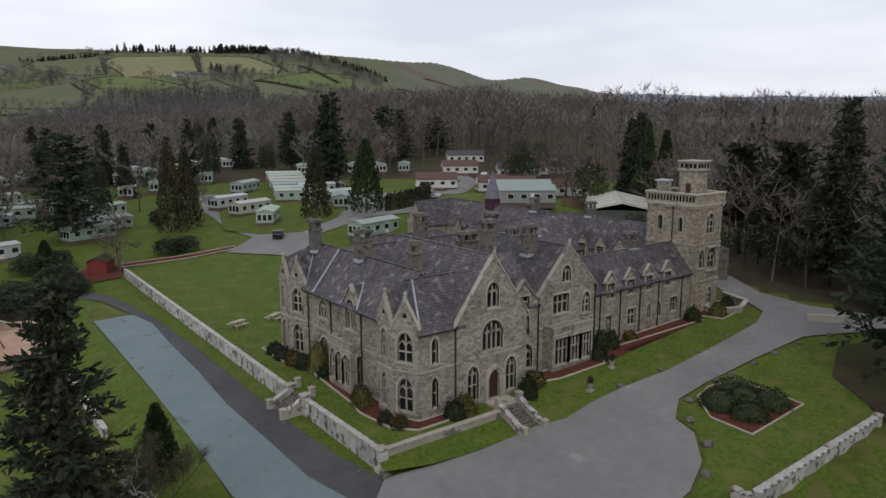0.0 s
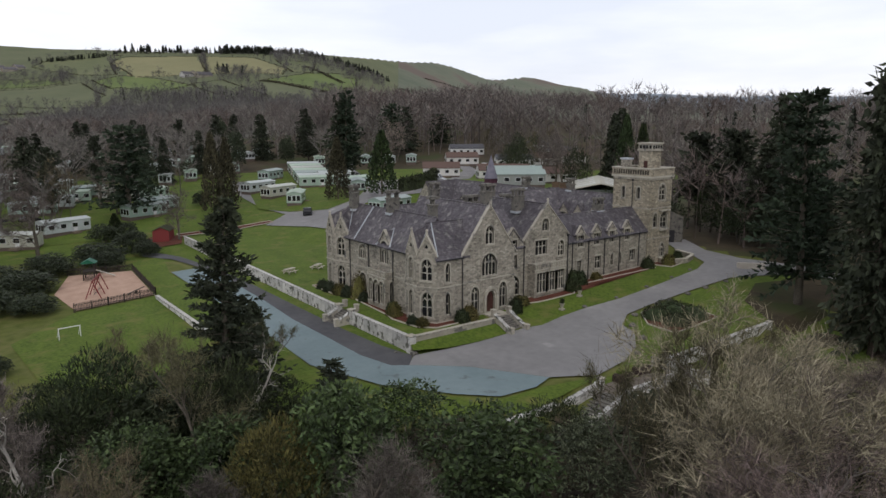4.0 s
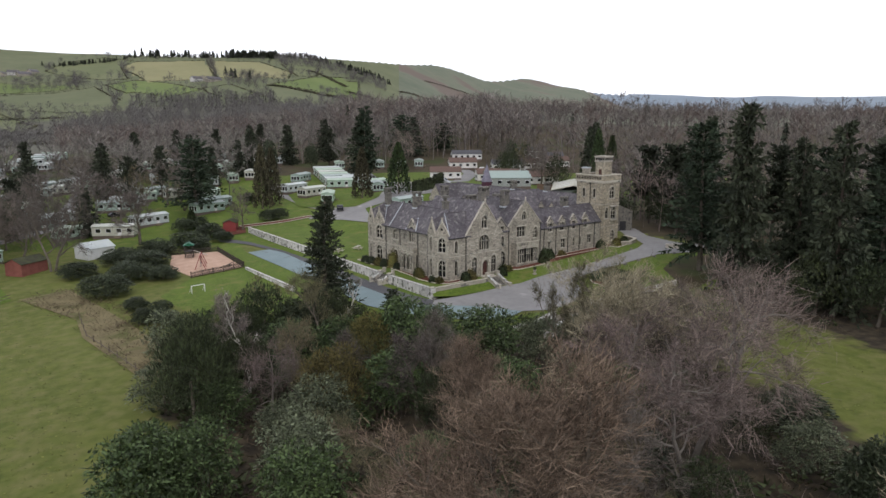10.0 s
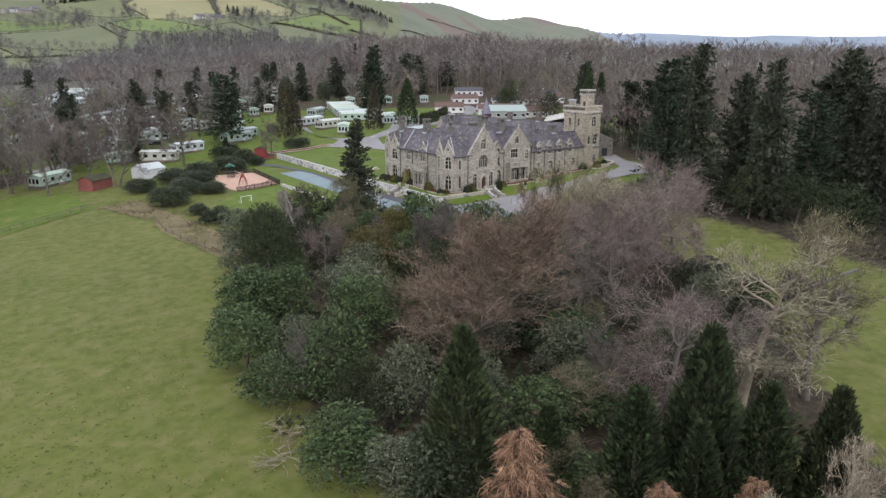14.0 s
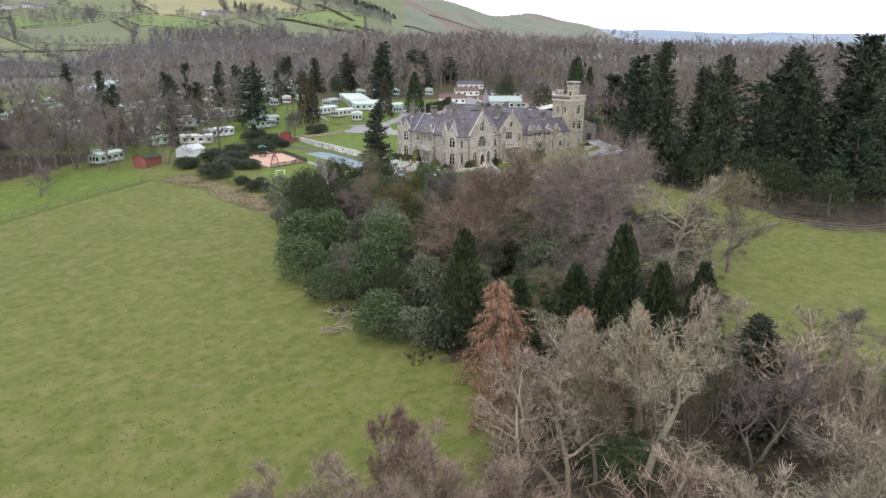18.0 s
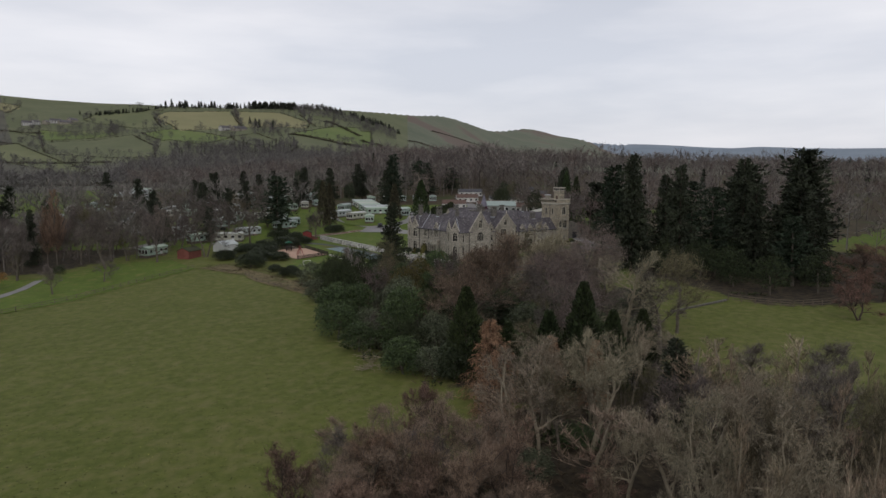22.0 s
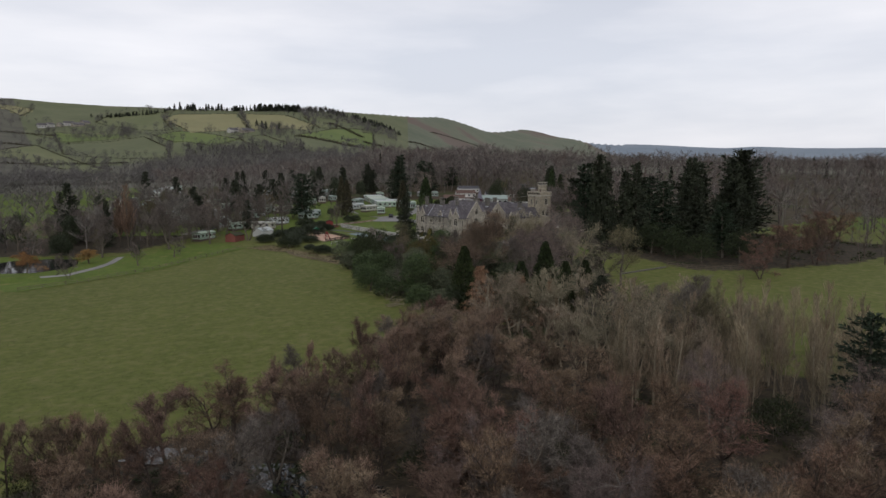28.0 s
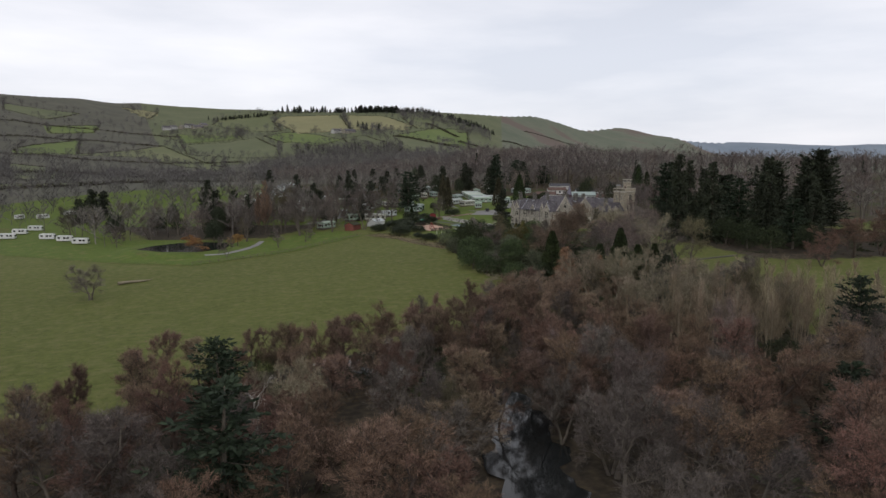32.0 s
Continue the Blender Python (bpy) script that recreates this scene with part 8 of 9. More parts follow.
plant_all("cedar", [(-5.7, 106, 21, 8), (104, 165, 20, 8), (135, 175, 14, 6), (63, 129, 26, 6)])


def scatter(poly, n, seed, gap):
    rng = random.Random(seed)
    xs, ys = [p[0] for p in poly], [p[1] for p in poly]
    out, tries = [], 0
    while len(out) < n and tries < n * 40:
        tries += 1
        x, y = rng.uniform(min(xs), max(xs)), rng.uniform(min(ys), max(ys))
        if in_poly(x, y, poly) and all((x - a) ** 2 + (y - b) ** 2 > gap * gap for a, b in out):
            out.append((x, y))
    return out


BELT = [(-45, 8), (-22, 0), (-16, -14), (-4, -22), (6, -30), (2, -60), (-24, -86), (-58, -88), (-63, -72), (-62, -52), (-54, -28), (-47, -6)]
rng = random.Random(4)
for x, y in scatter(BELT, 62, 5, 5.0):
    k = rng.choice(["laurel", "laurel", "yew", "yew", "laurel_pale", "rhodo", "bare_grey", "bare_olive"])
    if k.startswith("bare"):
        if y < -30 or x < -24:
            plant(k, x, y, rng.uniform(6, 10), rng.uniform(2.8, 4.2))
    else:
        plant(k, x, y, rng.uniform(4.5, 8.5), rng.uniform(3.2, 4.8), 0.4)
PALE = [(-60, -90), (-38, -96), (-30, -112), (-42, -134), (-66, -140), (-76, -128), (-72, -100)]
for x, y in scatter(PALE, 26, 6, 4.5):
    plant(rng.choice(["bare_pale", "bare_pale", "bare_grey", "poplar", "bare_olive"]), x, y, rng.uniform(9, 13.5), rng.uniform(3.0, 5.0))
STREAM = [(-172, -124), (-150, -110), (-134, -112), (-110, -104), (-92, -96), (-78, -94), (-74, -112), (-80, -130), (-100, -136), (-112, -132), (-135, -128), (-165, -140)]
for x, y in scatter(STREAM, 44, 7, 4.6):
    if abs(x + 124) > 5 or y < -120:
        plant(rng.choice(["alder", "alder", "alder", "bare_red", "bare_grey"]), x, y, rng.uniform(7.5, 10), rng.uniform(2.4, 3.6))
FAR_BANK = [(-112, -138), (-82, -138), (-62, -152), (-34, -156), (-10, -172), (-50, -190), (-90, -200), (-116, -190), (-110, -160)]
BED = [(-146, -194), (-132, -194), (-122, -172), (-119, -159), (-113, -149), (-109, -140), (-110, -128), (-116, -116), (-130, -108), (-126, -120), (-121, -132), (-121, -142), (-126, -152), (-133, -162), (-139, -173)]
for x, y in scatter(FAR_BANK, 52, 8, 5.2):
    if in_poly(x, y, BED):
        continue
    plant(rng.choice(["bare_red", "bare_red", "alder", "alder", "bare_pink", "bare_grey"]), x, y, rng.uniform(8, 11.5), rng.uniform(3.4, 5))
NEAR_BANK = [(-178, -138), (-140, -134), (-128, -150), (-136, -176), (-150, -182), (-185, -165)]
for x, y in scatter(NEAR_BANK, 26, 9, 5.0):
    if in_poly(x, y, BED):
        continue
    plant(rng.choice(["bare_grey", "bare_red", "alder", "bare_red"]), x, y, rng.uniform(8, 10.5), rng.uniform(3.4, 5))

# trees that stand among the caravans
PARK_TREES = []
TAKEN = [o.matrix_world.translation.copy() for o in bpy.data.objects if o.parent is None and o.type == "EMPTY"]
PARK = [(-85, 92), (-52, 84), (-30, 92), (8, 118), (22, 150), (60, 158), (100, 160), (140, 190), (120, 225), (40, 235), (-60, 235), (-110, 200), (-100, 130)]
for x, y in scatter(PARK, 175, 51, 6.6):
    if min((p.x - x) ** 2 + (p.y - y) ** 2 for p in TAKEN) > 30:
        k = rng.choice(["bare_grey"] * 9 + ["bare_olive", "bare_olive", "yew", "yew", "rhodo", "fir", "pine"])
        big = k.startswith("bare")
        if big and (y > 150 or len(PARK_TREES) % 3):
            PARK_TREES.append((x, y, rng.uniform(11, 16.5)))
            continue
        if big:
            PARK_TREES.append((x + 3, y + 3, rng.uniform(8, 12)))
        plant(k, x, y, rng.uniform(11, 16.5) if k != "yew" else rng.uniform(5, 8), rng.uniform(4.6, 6.4) if big else rng.uniform(3, 4.2))
for x, y in scatter([(-100, 62), (-62, 62), (-40, 78), (-46, 110), (-70, 130), (-100, 120)], 22, 52, 6.5):
    if min((p.x - x) ** 2 + (p.y - y) ** 2 for p in TAKEN) > 25:
        plant("bare_grey", x, y, rng.uniform(10, 15), rng.uniform(4.2, 6))
for x, y in scatter([(72, 60), (84, 50), (112, 74), (150, 128), (136, 150), (118, 128), (98, 92)], 22, 53, 6.0):
    if min((p.x - x) ** 2 + (p.y - y) ** 2 for p in TAKEN) > 25:
        plant(rng.choice(["bare_grey", "bare_grey", "bare_olive", "yew"]), x, y, rng.uniform(10, 16), rng.uniform(4, 5.6))
for x, y in scatter([(-150, 78), (-128, 84), (-100, 66), (-60, 72), (-44, 92), (-56, 140), (-110, 150), (-170, 170)], 80, 54, 5.5):
    if min((p.x - x) ** 2 + (p.y - y) ** 2 for p in TAKEN) > 25:
        if rng.random() < 0.6:
            PARK_TREES.append((x, y, rng.uniform(9, 14.5)))
        else:
            plant(rng.choice(["bare_grey", "bare_pink", "bare_olive", "rhodo"]), x, y, rng.uniform(8, 13.5), rng.uniform(3.6, 5.4))
# trees that hang over the stream
for x, y in ((-110, -150), (-108, -142), (-126, -128), (-118, -118), (-132, -150), (-131, -138), (-112, -162), (-116, -170), (-110, -128), (-128, -180), (-105, -152), (-128, -118), (-120, -112), (-114, -153), (-118, -162), (-122, -168), (-112, -147), (-121, -146), (-108, -137)):
    plant(rng.choice(["alder", "bare_red", "bare_grey"]), x, y, rng.uniform(8, 10.5), rng.uniform(3.4, 4.6))
plant_all("alder", [(-127.5, -148.5, 9, 4), (-115.5, -150.5, 9, 4), (-121.5, -140.5, 9, 4), (-110.5, -141.5, 8.5, 3.8), (-118.5, -138.0, 8.5, 3.8), (-131, -155, 9, 4)])
plant_all("yew", [(-121.5, -136.0, 4.5, 3), (-108, -133, 5, 3.5), (-116, -126, 4, 3), (-128, -122, 6, 3.5), (-139, -112, 5.5, 3.5), (-88, -146, 5, 4), (-98, -142, 5, 4), (-152, -128, 5, 3.5), (-70, -148, 6, 4)])

# rows of young poplars on the wet field
for x, y in scatter([(-77, -133), (-62, -117), (-45, -109), (-24, -124), (-22, -140), (-40, -150), (-61, -155)], 84, 61, 3.4):
    plant("poplar", x, y, rng.uniform(8.5, 12.5), rng.uniform(1.1, 1.7))
# ---- garden bushes and ornaments ----
for i, (x, y, r, h) in enumerate(((5.6, -0.9, 0.95, 1.7), (4.4, -1.0, 0.9, 1.4), (12.6, -1.2, 0.85, 1.9), (14.9, 0.4, 1.2, 1.0), (26.3, 2.1, 0.9, 2.2), (27.6, 1.9, 0.9, 1.9), (31.2, 2.2, 0.8, 1.0), (42.0, 1.6, 1.0, 1.7), (24.2, 0.6, 0.9, 1.6), (46, 0.8, 1.0, 1.7), (48.4, 1.0, 0.9, 1.6), (50.6, 2.4, 0.8, 1.2))):
    topiary("bush", x, y, r, h, TW["yew"] if i % 3 else TW["golden"], z=(-0.3 if x < 12 else None), seed=i)
for i, (x, y, r, h) in enumerate(((-0.4, 5.8, 0.9, 1.7), (0.2, 7.2, 0.7, 1.3), (-0.7, 1.6, 0.6, 1.0), (-0.3, 0.2, 0.7, 1.0), (0.2, 13.6, 0.7, 1.3), (-0.2, 17.2, 0.8, 1.5), (-0.5, 18.8, 0.9, 1.5), (-0.7, 21.0, 0.9, 1.4), (-0.7, 23.0, 0.9, 1.3), (0.5, 15.4, 1.1, 3.4))):
    topiary("bush", x, y, r, h, TW["rhodo"] if i % 3 else TW["golden"], z=-0.3, seed=30 + i, label="rounded evergreen shrub in the border")
for i, (x, y, r, h) in enumerate(((25.5, -12.0, 1.9, 1.5), (28.6, -11.8, 2.1, 1.6), (25.6, -14.6, 1.8, 1.3), (29.0, -14.6, 2.0, 1.5), (27.3, -13.2, 1.8, 1.8))):
    topiary("bush", x, y, r, h, TW["yew"], seed=50 + i, n=1300, label="broad dark clipped bush in the lawn bed")


def planter(x, y):
    t = thing("stone_urn", (x, y, ground(x, y) + 0.1), "stone urn with a small conifer on the lawn", "urn")
    bm = bmesh.new()
    box(bm, -0.3, 0.3, -0.3, 0.3, 0, 0.25, 0.03)
    part("plinth", bm, DRESSED, t)
    V, F = tubes([((0, 0, 0.25), (0, 0, 0.5), 0.14, 0.2, 10), ((0, 0, 0.5), (0, 0, 0.9), 0.22, 0.36, 10)])
    new("bowl", fast_mesh("bowl", V, F, DRESSED)).parent = t
    rng = np.random.default_rng(5)
    P = rng.uniform(-0.22, 0.22, (120, 3)) * np.array([1, 1, 0]) + np.array([0, 0, 0.9])
    V, F = slivers(P, rng.normal(0, 0.1, (120, 3)) + np.array([0, 0, 0.6]), 0.06, rng)
    new("foliage", fast_mesh("foliage", V, F, TW["yew"])).parent = t


planter(18.3, -3.4)
planter(23.5, -1.6)


def boulder(x, y, s, seed):
    bm = bmesh.new()
    bmesh.ops.create_icosphere(bm, subdivisions=2, radius=s)
    for v in bm.verts:
        v.co += v.co.normalized() * s * 0.35 * noise.noise(v.co / s + Vector((seed, 0, 0)))
        v.co.z *= 0.6
    ob = part("boulder", bm, CHIMSTONE)
    ob.matrix_world = pose(x, y, ground(x, y) + 0.1 + s * 0.25, 0, 0, seed * 40)
    tagged(ob, "rough grey boulder edging the drive", "boulder", "boulders along the drive")


for i, (x, y, s) in enumerate(((21.6, -4.2, 0.35), (27.5, -4.4, 0.3), (34.2, -4.1, 0.3), (40.4, -3.7, 0.3), (45.6, -3.2, 0.3), (29.5, -9.3, 0.4), (32.0, -9.3, 0.4), (36.0, -9.3, 0.35), (40.0, -9.3, 0.4), (44.5, -9.6, 0.35), (49.5, -10.6, 0.35), (24.2, -9.9, 0.4), (21.0, -12.0, 0.45), (18.6, -15.2, 0.5), (-3.9, -3.3, 0.45), (2.0, -4.2, 0.25), (-5.0, -1.5, 0.2), (14.6, -17.6, 0.4))):
    boulder(x, y, s, i + 1)


def barrier(x, y, turn):
    t = thing("concrete_barrier", (x, y, ground(x, y) + 0.15), "pale concrete block barrier beside the drive", "barrier", turn=turn)
    bm = bmesh.new()
    prism(bm, [(-1.9, -0.35, 0), (-1.9, 0.35, 0), (-1.9, 0.22, 0.85), (-1.9, -0.22, 0.85)], (3.8, 0, 0))
    part("block", bm, KERB, t)


barrier(53.2, -8.3, -50)


def picnic_table(x, y, turn):
    t = thing("picnic_table", (x, y, lawn_level(x, y)), "weathered pale wooden picnic table on the lawn", "table", "picnic tables", turn=turn)
    pale = KERB
    for i in range(5):
        bm = bmesh.new()
        box(bm, -0.95, 0.95, -0.38 + i * 0.155, -0.24 + i * 0.155, 0.72, 0.76)
        part("top_board", bm, pale, t)
    for s in (-1, 1):
        bm = bmesh.new()
        box(bm, -0.95, 0.95, s * 0.75 - 0.14, s * 0.75 + 0.14, 0.42, 0.46)
        part("seat", bm, pale, t)
        bm = bmesh.new()
        bar(bm, (s * 0.65, -0.75, 0.38), (s * 0.65, 0.75, 0.38), 0.05, 0.1)
        bar(bm, (s * 0.65, -0.6, 0), (s * 0.65, -0.25, 0.72), 0.05, 0.1)
        bar(bm, (s * 0.65, 0.6, 0), (s * 0.65, 0.25, 0.72), 0.05, 0.1)
        part("trestle", bm, pale, t)


picnic_table(-0.3, 34.4, 20)
picnic_table(4.4, 34.6, 35)

# ---- play area ----
drape("playground", [(-25.8, 61), (-17.2, 57.5), (-18.4, 40.2), (-28.6, 39.3), (-29.5, 50)], SAND, 0.14, 3, None, "play area floored with pale red bark", cat="playground")
fence = thing("play_fence", (0, 0, 0), "dark wooden picket fence round the play area", "fence")
ring = [(-28.8, 39.1), (-18.2, 40.0), (-17.0, 57.8), (-25.8, 61.6)]
pk = bpy.data.meshes.new("picket")
bmp = bmesh.new()
box(bmp, -0.045, 0.045, -0.012, 0.012, 0, 1.05)
bmp.to_mesh(pk)
bmp.free()
pk.materials.append(DARKWOOD)
for a, b in zip(ring, ring[1:]):
    ln = math.hypot(b[0] - a[0], b[1] - a[1])
    za, zb = ground(*a), ground(*b)
    for h in (0.35, 0.9):
        rail = bmesh.new()
        bar(rail, (*a, za + h), (*b, zb + h), 0.05, 0.08)
        part("rail", rail, DARKWOOD, fence)
    for i in range(int(ln / 0.19)):
        f = i * 0.19 / ln
        o = new("picket", pk)
        o.parent = fence
        o.matrix_local = pose(a[0] + (b[0] - a[0]) * f, a[1] + (b[1] - a[1]) * f, za + (zb - za) * f + 0.1, 0, 0, math.degrees(math.atan2(b[1] - a[1], b[0] - a[0])))
for a, b in zip(ring, ring[1:]):
    for i in range(6):
        x, y = a[0] + (b[0] - a[0]) * i / 5, a[1] + (b[1] - a[1]) * i / 5
        bm = bmesh.new()
        box(bm, x - 0.06, x + 0.06, y - 0.06, y + 0.06, ground(x, y) - 0.2, ground(x, y) + 1.25)
        part("post", bm, DARKWOOD, fence)

sw = thing("swing_frame", (-24.6, 46.0, ground(-24.6, 46) + 0.12), "red-brown timber swing frame in the play area", "swing", turn=68)
for x in (-2.6, 0, 2.6):
    for s in (-1, 1):
        bm = bmesh.new()
        bar(bm, (x, s * 1.0, 0), (x, 0, 2.5), 0.13, 0.13)
        part("leg", bm, REDWOOD, sw)
bm = bmesh.new()
bar(bm, (-2.8, 0, 2.5), (2.8, 0, 2.5), 0.15, 0.15)
part("top_beam", bm, REDWOOD, sw)
for x in (-1.8, -0.8, 0.8, 1.8):
    bm = bmesh.new()
    box(bm, x - 0.2, x + 0.2, -0.08, 0.08, 0.45, 0.5)
    st = part("swing_seat", bm, IRON, sw)
    V, F = tubes([((x - 0.18, 0, 0.5), (x - 0.18, 0, 2.45), 0.012, 0.012, 4), ((x + 0.18, 0, 0.5), (x + 0.18, 0, 2.45), 0.012, 0.012, 4)])
    new("chain", fast_mesh("chain", V, F, IRON)).parent = st
GREENP = material("green_play_roof", (0.01, 0.09, 0.05), (0.02, 0.13, 0.075), 2, 0.5)
pl = thing("climbing_tower", (-23.5, 56.5, ground(-23.5, 56.5) + 0.12), "timber climbing tower with green roof and white slide", "climbing frame", turn=-20)
for x in (-0.8, 0.8):
    for y in (-0.8, 0.8):
        bm = bmesh.new()
        box(bm, x - 0.07, x + 0.07, y - 0.07, y + 0.07, 0, 2.7)
        part("post", bm, DARKWOOD, pl)
bm = bmesh.new()
box(bm, -0.9, 0.9, -0.9, 0.9, 1.3, 1.38)
part("deck", bm, DARKWOOD, pl)
bm = bmesh.new()
prism(bm, [(-1.1, -1.1, 2.6), (1.1, -1.1, 2.6), (0, -1.1, 3.2)], (0, 2.2, 0))
part("roof", bm, GREENP, pl)
bm = bmesh.new()
bar(bm, (0.9, 0, 1.4), (3.6, 0, 0.3), 0.5, 0.08)
part("slide", bm, KERB, pl)
for i in range(7):
    bm = bmesh.new()
    bar(bm, (-0.8 + 0.0, -0.9 - i * 0.12, 1.3 - i * 0.18), (0.8, -0.9 - i * 0.12, 1.3 - i * 0.18), 0.1, 0.06)
    part("climbing_board", bm, DARKWOOD, pl)
ss = thing("seesaw", (-20.2, 42.5, ground(-20.2, 42.5) + 0.12), "dark timber seesaw in the play area", "seesaw", turn=25)
bm = bmesh.new()
bar(bm, (-1.4, 0, 0.25), (1.4, 0, 0.75), 0.2, 0.08)
part("plank", bm, DARKWOOD, ss)
bm = bmesh.new()
box(bm, -0.1, 0.1, -0.2, 0.2, 0, 0.5)
part("pivot", bm, DARKWOOD, ss)
WHITEP = material("white_paint", (0.62, 0.62, 0.61), (0.78, 0.78, 0.77), 2, 0.5)
gl = thing("football_goal", (-31.2, 27.8, ground(-31.2, 27.8) + 0.08), "small white metal football goal", "goal", turn=5)
for x in (-1.15, 1.15):
    V, F = tubes([((x, 0, 0), (x, 0, 1.35), 0.06, 0.06, 6)])
    new("goal_post", fast_mesh("goal_post", V, F, WHITEP)).parent = gl
    V, F = tubes([((x, 0, 1.33), (x, 1.0, 0.03), 0.03, 0.03, 5)])
    new("stay", fast_mesh("stay", V, F, WHITEP)).parent = gl
V, F = tubes([((-1.2, 0, 1.35), (1.2, 0, 1.35), 0.06, 0.06, 6)])
new("crossbar", fast_mesh("crossbar", V, F, WHITEP)).parent = gl
# ---- woods, hedges and far hillside ----
def swell(x, y):
    return 1 + 0.32 * noise.noise((x * 0.018, y * 0.018, 3.0)) + 0.12 * noise.noise((x * 0.07, y * 0.07, 8.0))


WOODS = {
    "grey": material("woodland_twigs", (0.092, 0.079, 0.072), (0.168, 0.147, 0.136), 0.03, 0.95, island=0.6),
    "brown": material("brown_woodland_twigs", (0.098, 0.076, 0.066), (0.168, 0.134, 0.118), 0.03, 0.95, island=0.6),
    "ash": material("pale_woodland_twigs", (0.125, 0.112, 0.101), (0.222, 0.203, 0.185), 0.03, 0.95, island=0.6),
    "dark": material("woodland_fir_needles", (0.016, 0.021, 0.014), (0.036, 0.042, 0.026), 0.1, 0.9, island=0.4),
    "hedge": material("hedge_twigs", (0.036, 0.033, 0.022), (0.072, 0.064, 0.042), 0.05, 0.95, island=0.4),
    "hill": material("hill_tree_twigs", (0.098, 0.092, 0.089), (0.168, 0.158, 0.153), 0.03, 0.95, island=0.3),
    "bramble": material("bramble_stems", (0.045, 0.034, 0.022), (0.115, 0.085, 0.055), 0.2, 0.95, island=0.45),
    "ivy": material("ivy_and_fern", (0.020, 0.030, 0.010), (0.052, 0.062, 0.022), 0.3, 0.7, island=0.45),
}


def wood_proto(seed, twigs, wide, spread=0.27, low=0.3):
    """A leafless tree of height 1 as thin triangles: trunk, limbs and twigs, shape (n, 3, 3)."""
    rng = np.random.default_rng(seed)
    P, D, W = [], [], []
    lean = rng.normal(0, 0.03, 2)
    for k in range(2):
        P.append((0, 0, 0))
        D.append((lean[0], lean[1], 0.86))
        W.append(0.030)
    tips = []
    for k in range(9):
        z = low + (0.8 - low) * (k / 8) ** 0.8
        a, el = k * 2.4 + rng.normal(0, 0.4), rng.uniform(0.45, 0.95)
        ln = (0.42 - 0.28 * z) * (spread / 0.27) ** 0.5
        d = np.array([math.cos(a) * math.cos(el), math.sin(a) * math.cos(el), math.sin(el)])
        o = np.array([lean[0] * z, lean[1] * z, z])
        P.append(o)
        D.append(d * ln)
        W.append(0.014)
        tips.append((o, d * ln))
    for k in range(twigs):
        o, d = tips[k % 9]
        g = rng.uniform(0.25, 1.0)
        P.append(o + d * g)
        D.append((unit(d + rng.normal(0, 0.16, 3)) + np.array([0, 0, 0.25])) * rng.uniform(0.07, 0.19))
        W.append(wide)
    P, D, W = np.array(P, dtype=float), np.array(D, dtype=float), np.array(W)[:, None]
    side = np.cross(D, rng.normal(size=D.shape))
    side /= np.linalg.norm(side, axis=1)[:, None] + 1e-9
    return np.stack([P - side * W / 2, P + side * W / 2, P + D], 1)


def fir_proto(seed, n=90, radius=0.17, wide=0.045):
    rng = np.random.default_rng(seed)
    f = np.sort(rng.random(n)) ** 0.9
    a = rng.uniform(0, 6.28, n)
    ln = radius * (1 - f) ** 0.7 * rng.uniform(0.75, 1.2, n) + 0.015
    c, s = np.cos(a), np.sin(a)
    o = np.stack([c * ln * 0.15, s * ln * 0.15, 0.1 + f * 0.88], 1)
    tip = np.stack([c * ln, s * ln, 0.1 + f * 0.88 - ln * 0.4], 1)
    w = np.stack([-s, c, rng.normal(0, 0.4, n)], 1) * wide
    tri = np.stack([o + w * 0.6, tip + rng.normal(0, 0.01, (n, 3)), o - w * 0.6 + np.array([0, 0, 0.03])], 1)
    stem = np.array([[[-0.012, 0, 0], [0.012, 0, 0], [0, 0, 0.95]], [[0, -0.012, 0], [0, 0.012, 0], [0, 0, 0.95]]])
    return np.concatenate([tri, stem])


def clump_proto(seed, n, leaf):
    """A low tangle one unit high and one in radius."""
    rng = np.random.default_rng(seed)
    a, r = rng.uniform(0, 6.28, n), np.sqrt(rng.random(n)) * 0.9
    P = np.stack([np.cos(a) * r, np.sin(a) * r, rng.uniform(0, 0.75, n) * (1 - 0.6 * r)], 1)
    D = np.stack([np.cos(a) * 0.45, np.sin(a) * 0.45, rng.uniform(0.1, 0.7, n)], 1) * rng.uniform(0.3, 0.8, (n, 1)) + rng.normal(0, 0.12, (n, 3))
    side = np.cross(D, rng.normal(size=D.shape))
    side /= np.linalg.norm(side, axis=1)[:, None] + 1e-9
    return np.stack([P - side * leaf / 2, P + side * leaf / 2, P + D], 1)


def mass(name, protos, rows, mat, label, category, seed, wide=(0.85, 1.2)):
    """Many plants in one mesh of kind stuff; rows of (x, y, height)."""
    if not rows:
        return
    rng = np.random.default_rng(seed)
    out = []
    for k, (x, y, h) in enumerate(rows):
        v = protos[k % len(protos)]
        t, w = rng.uniform(0, 6.28), rng.uniform(*wide)
        c, s = math.cos(t) * h * w, math.sin(t) * h * w
        q = np.empty_like(v)
        q[..., 0] = v[..., 0] * c - v[..., 1] * s + x
        q[..., 1] = v[..., 0] * s + v[..., 1] * c + y
        q[..., 2] = v[..., 2] * h + ground(x, y) - 0.15
        out.append(q)
    V = np.concatenate(out).reshape(-1, 3)
    ob = new(name, fast_mesh(name, V, np.arange(len(V)), mat))
    return tagged(ob, label, category, kind="stuff")


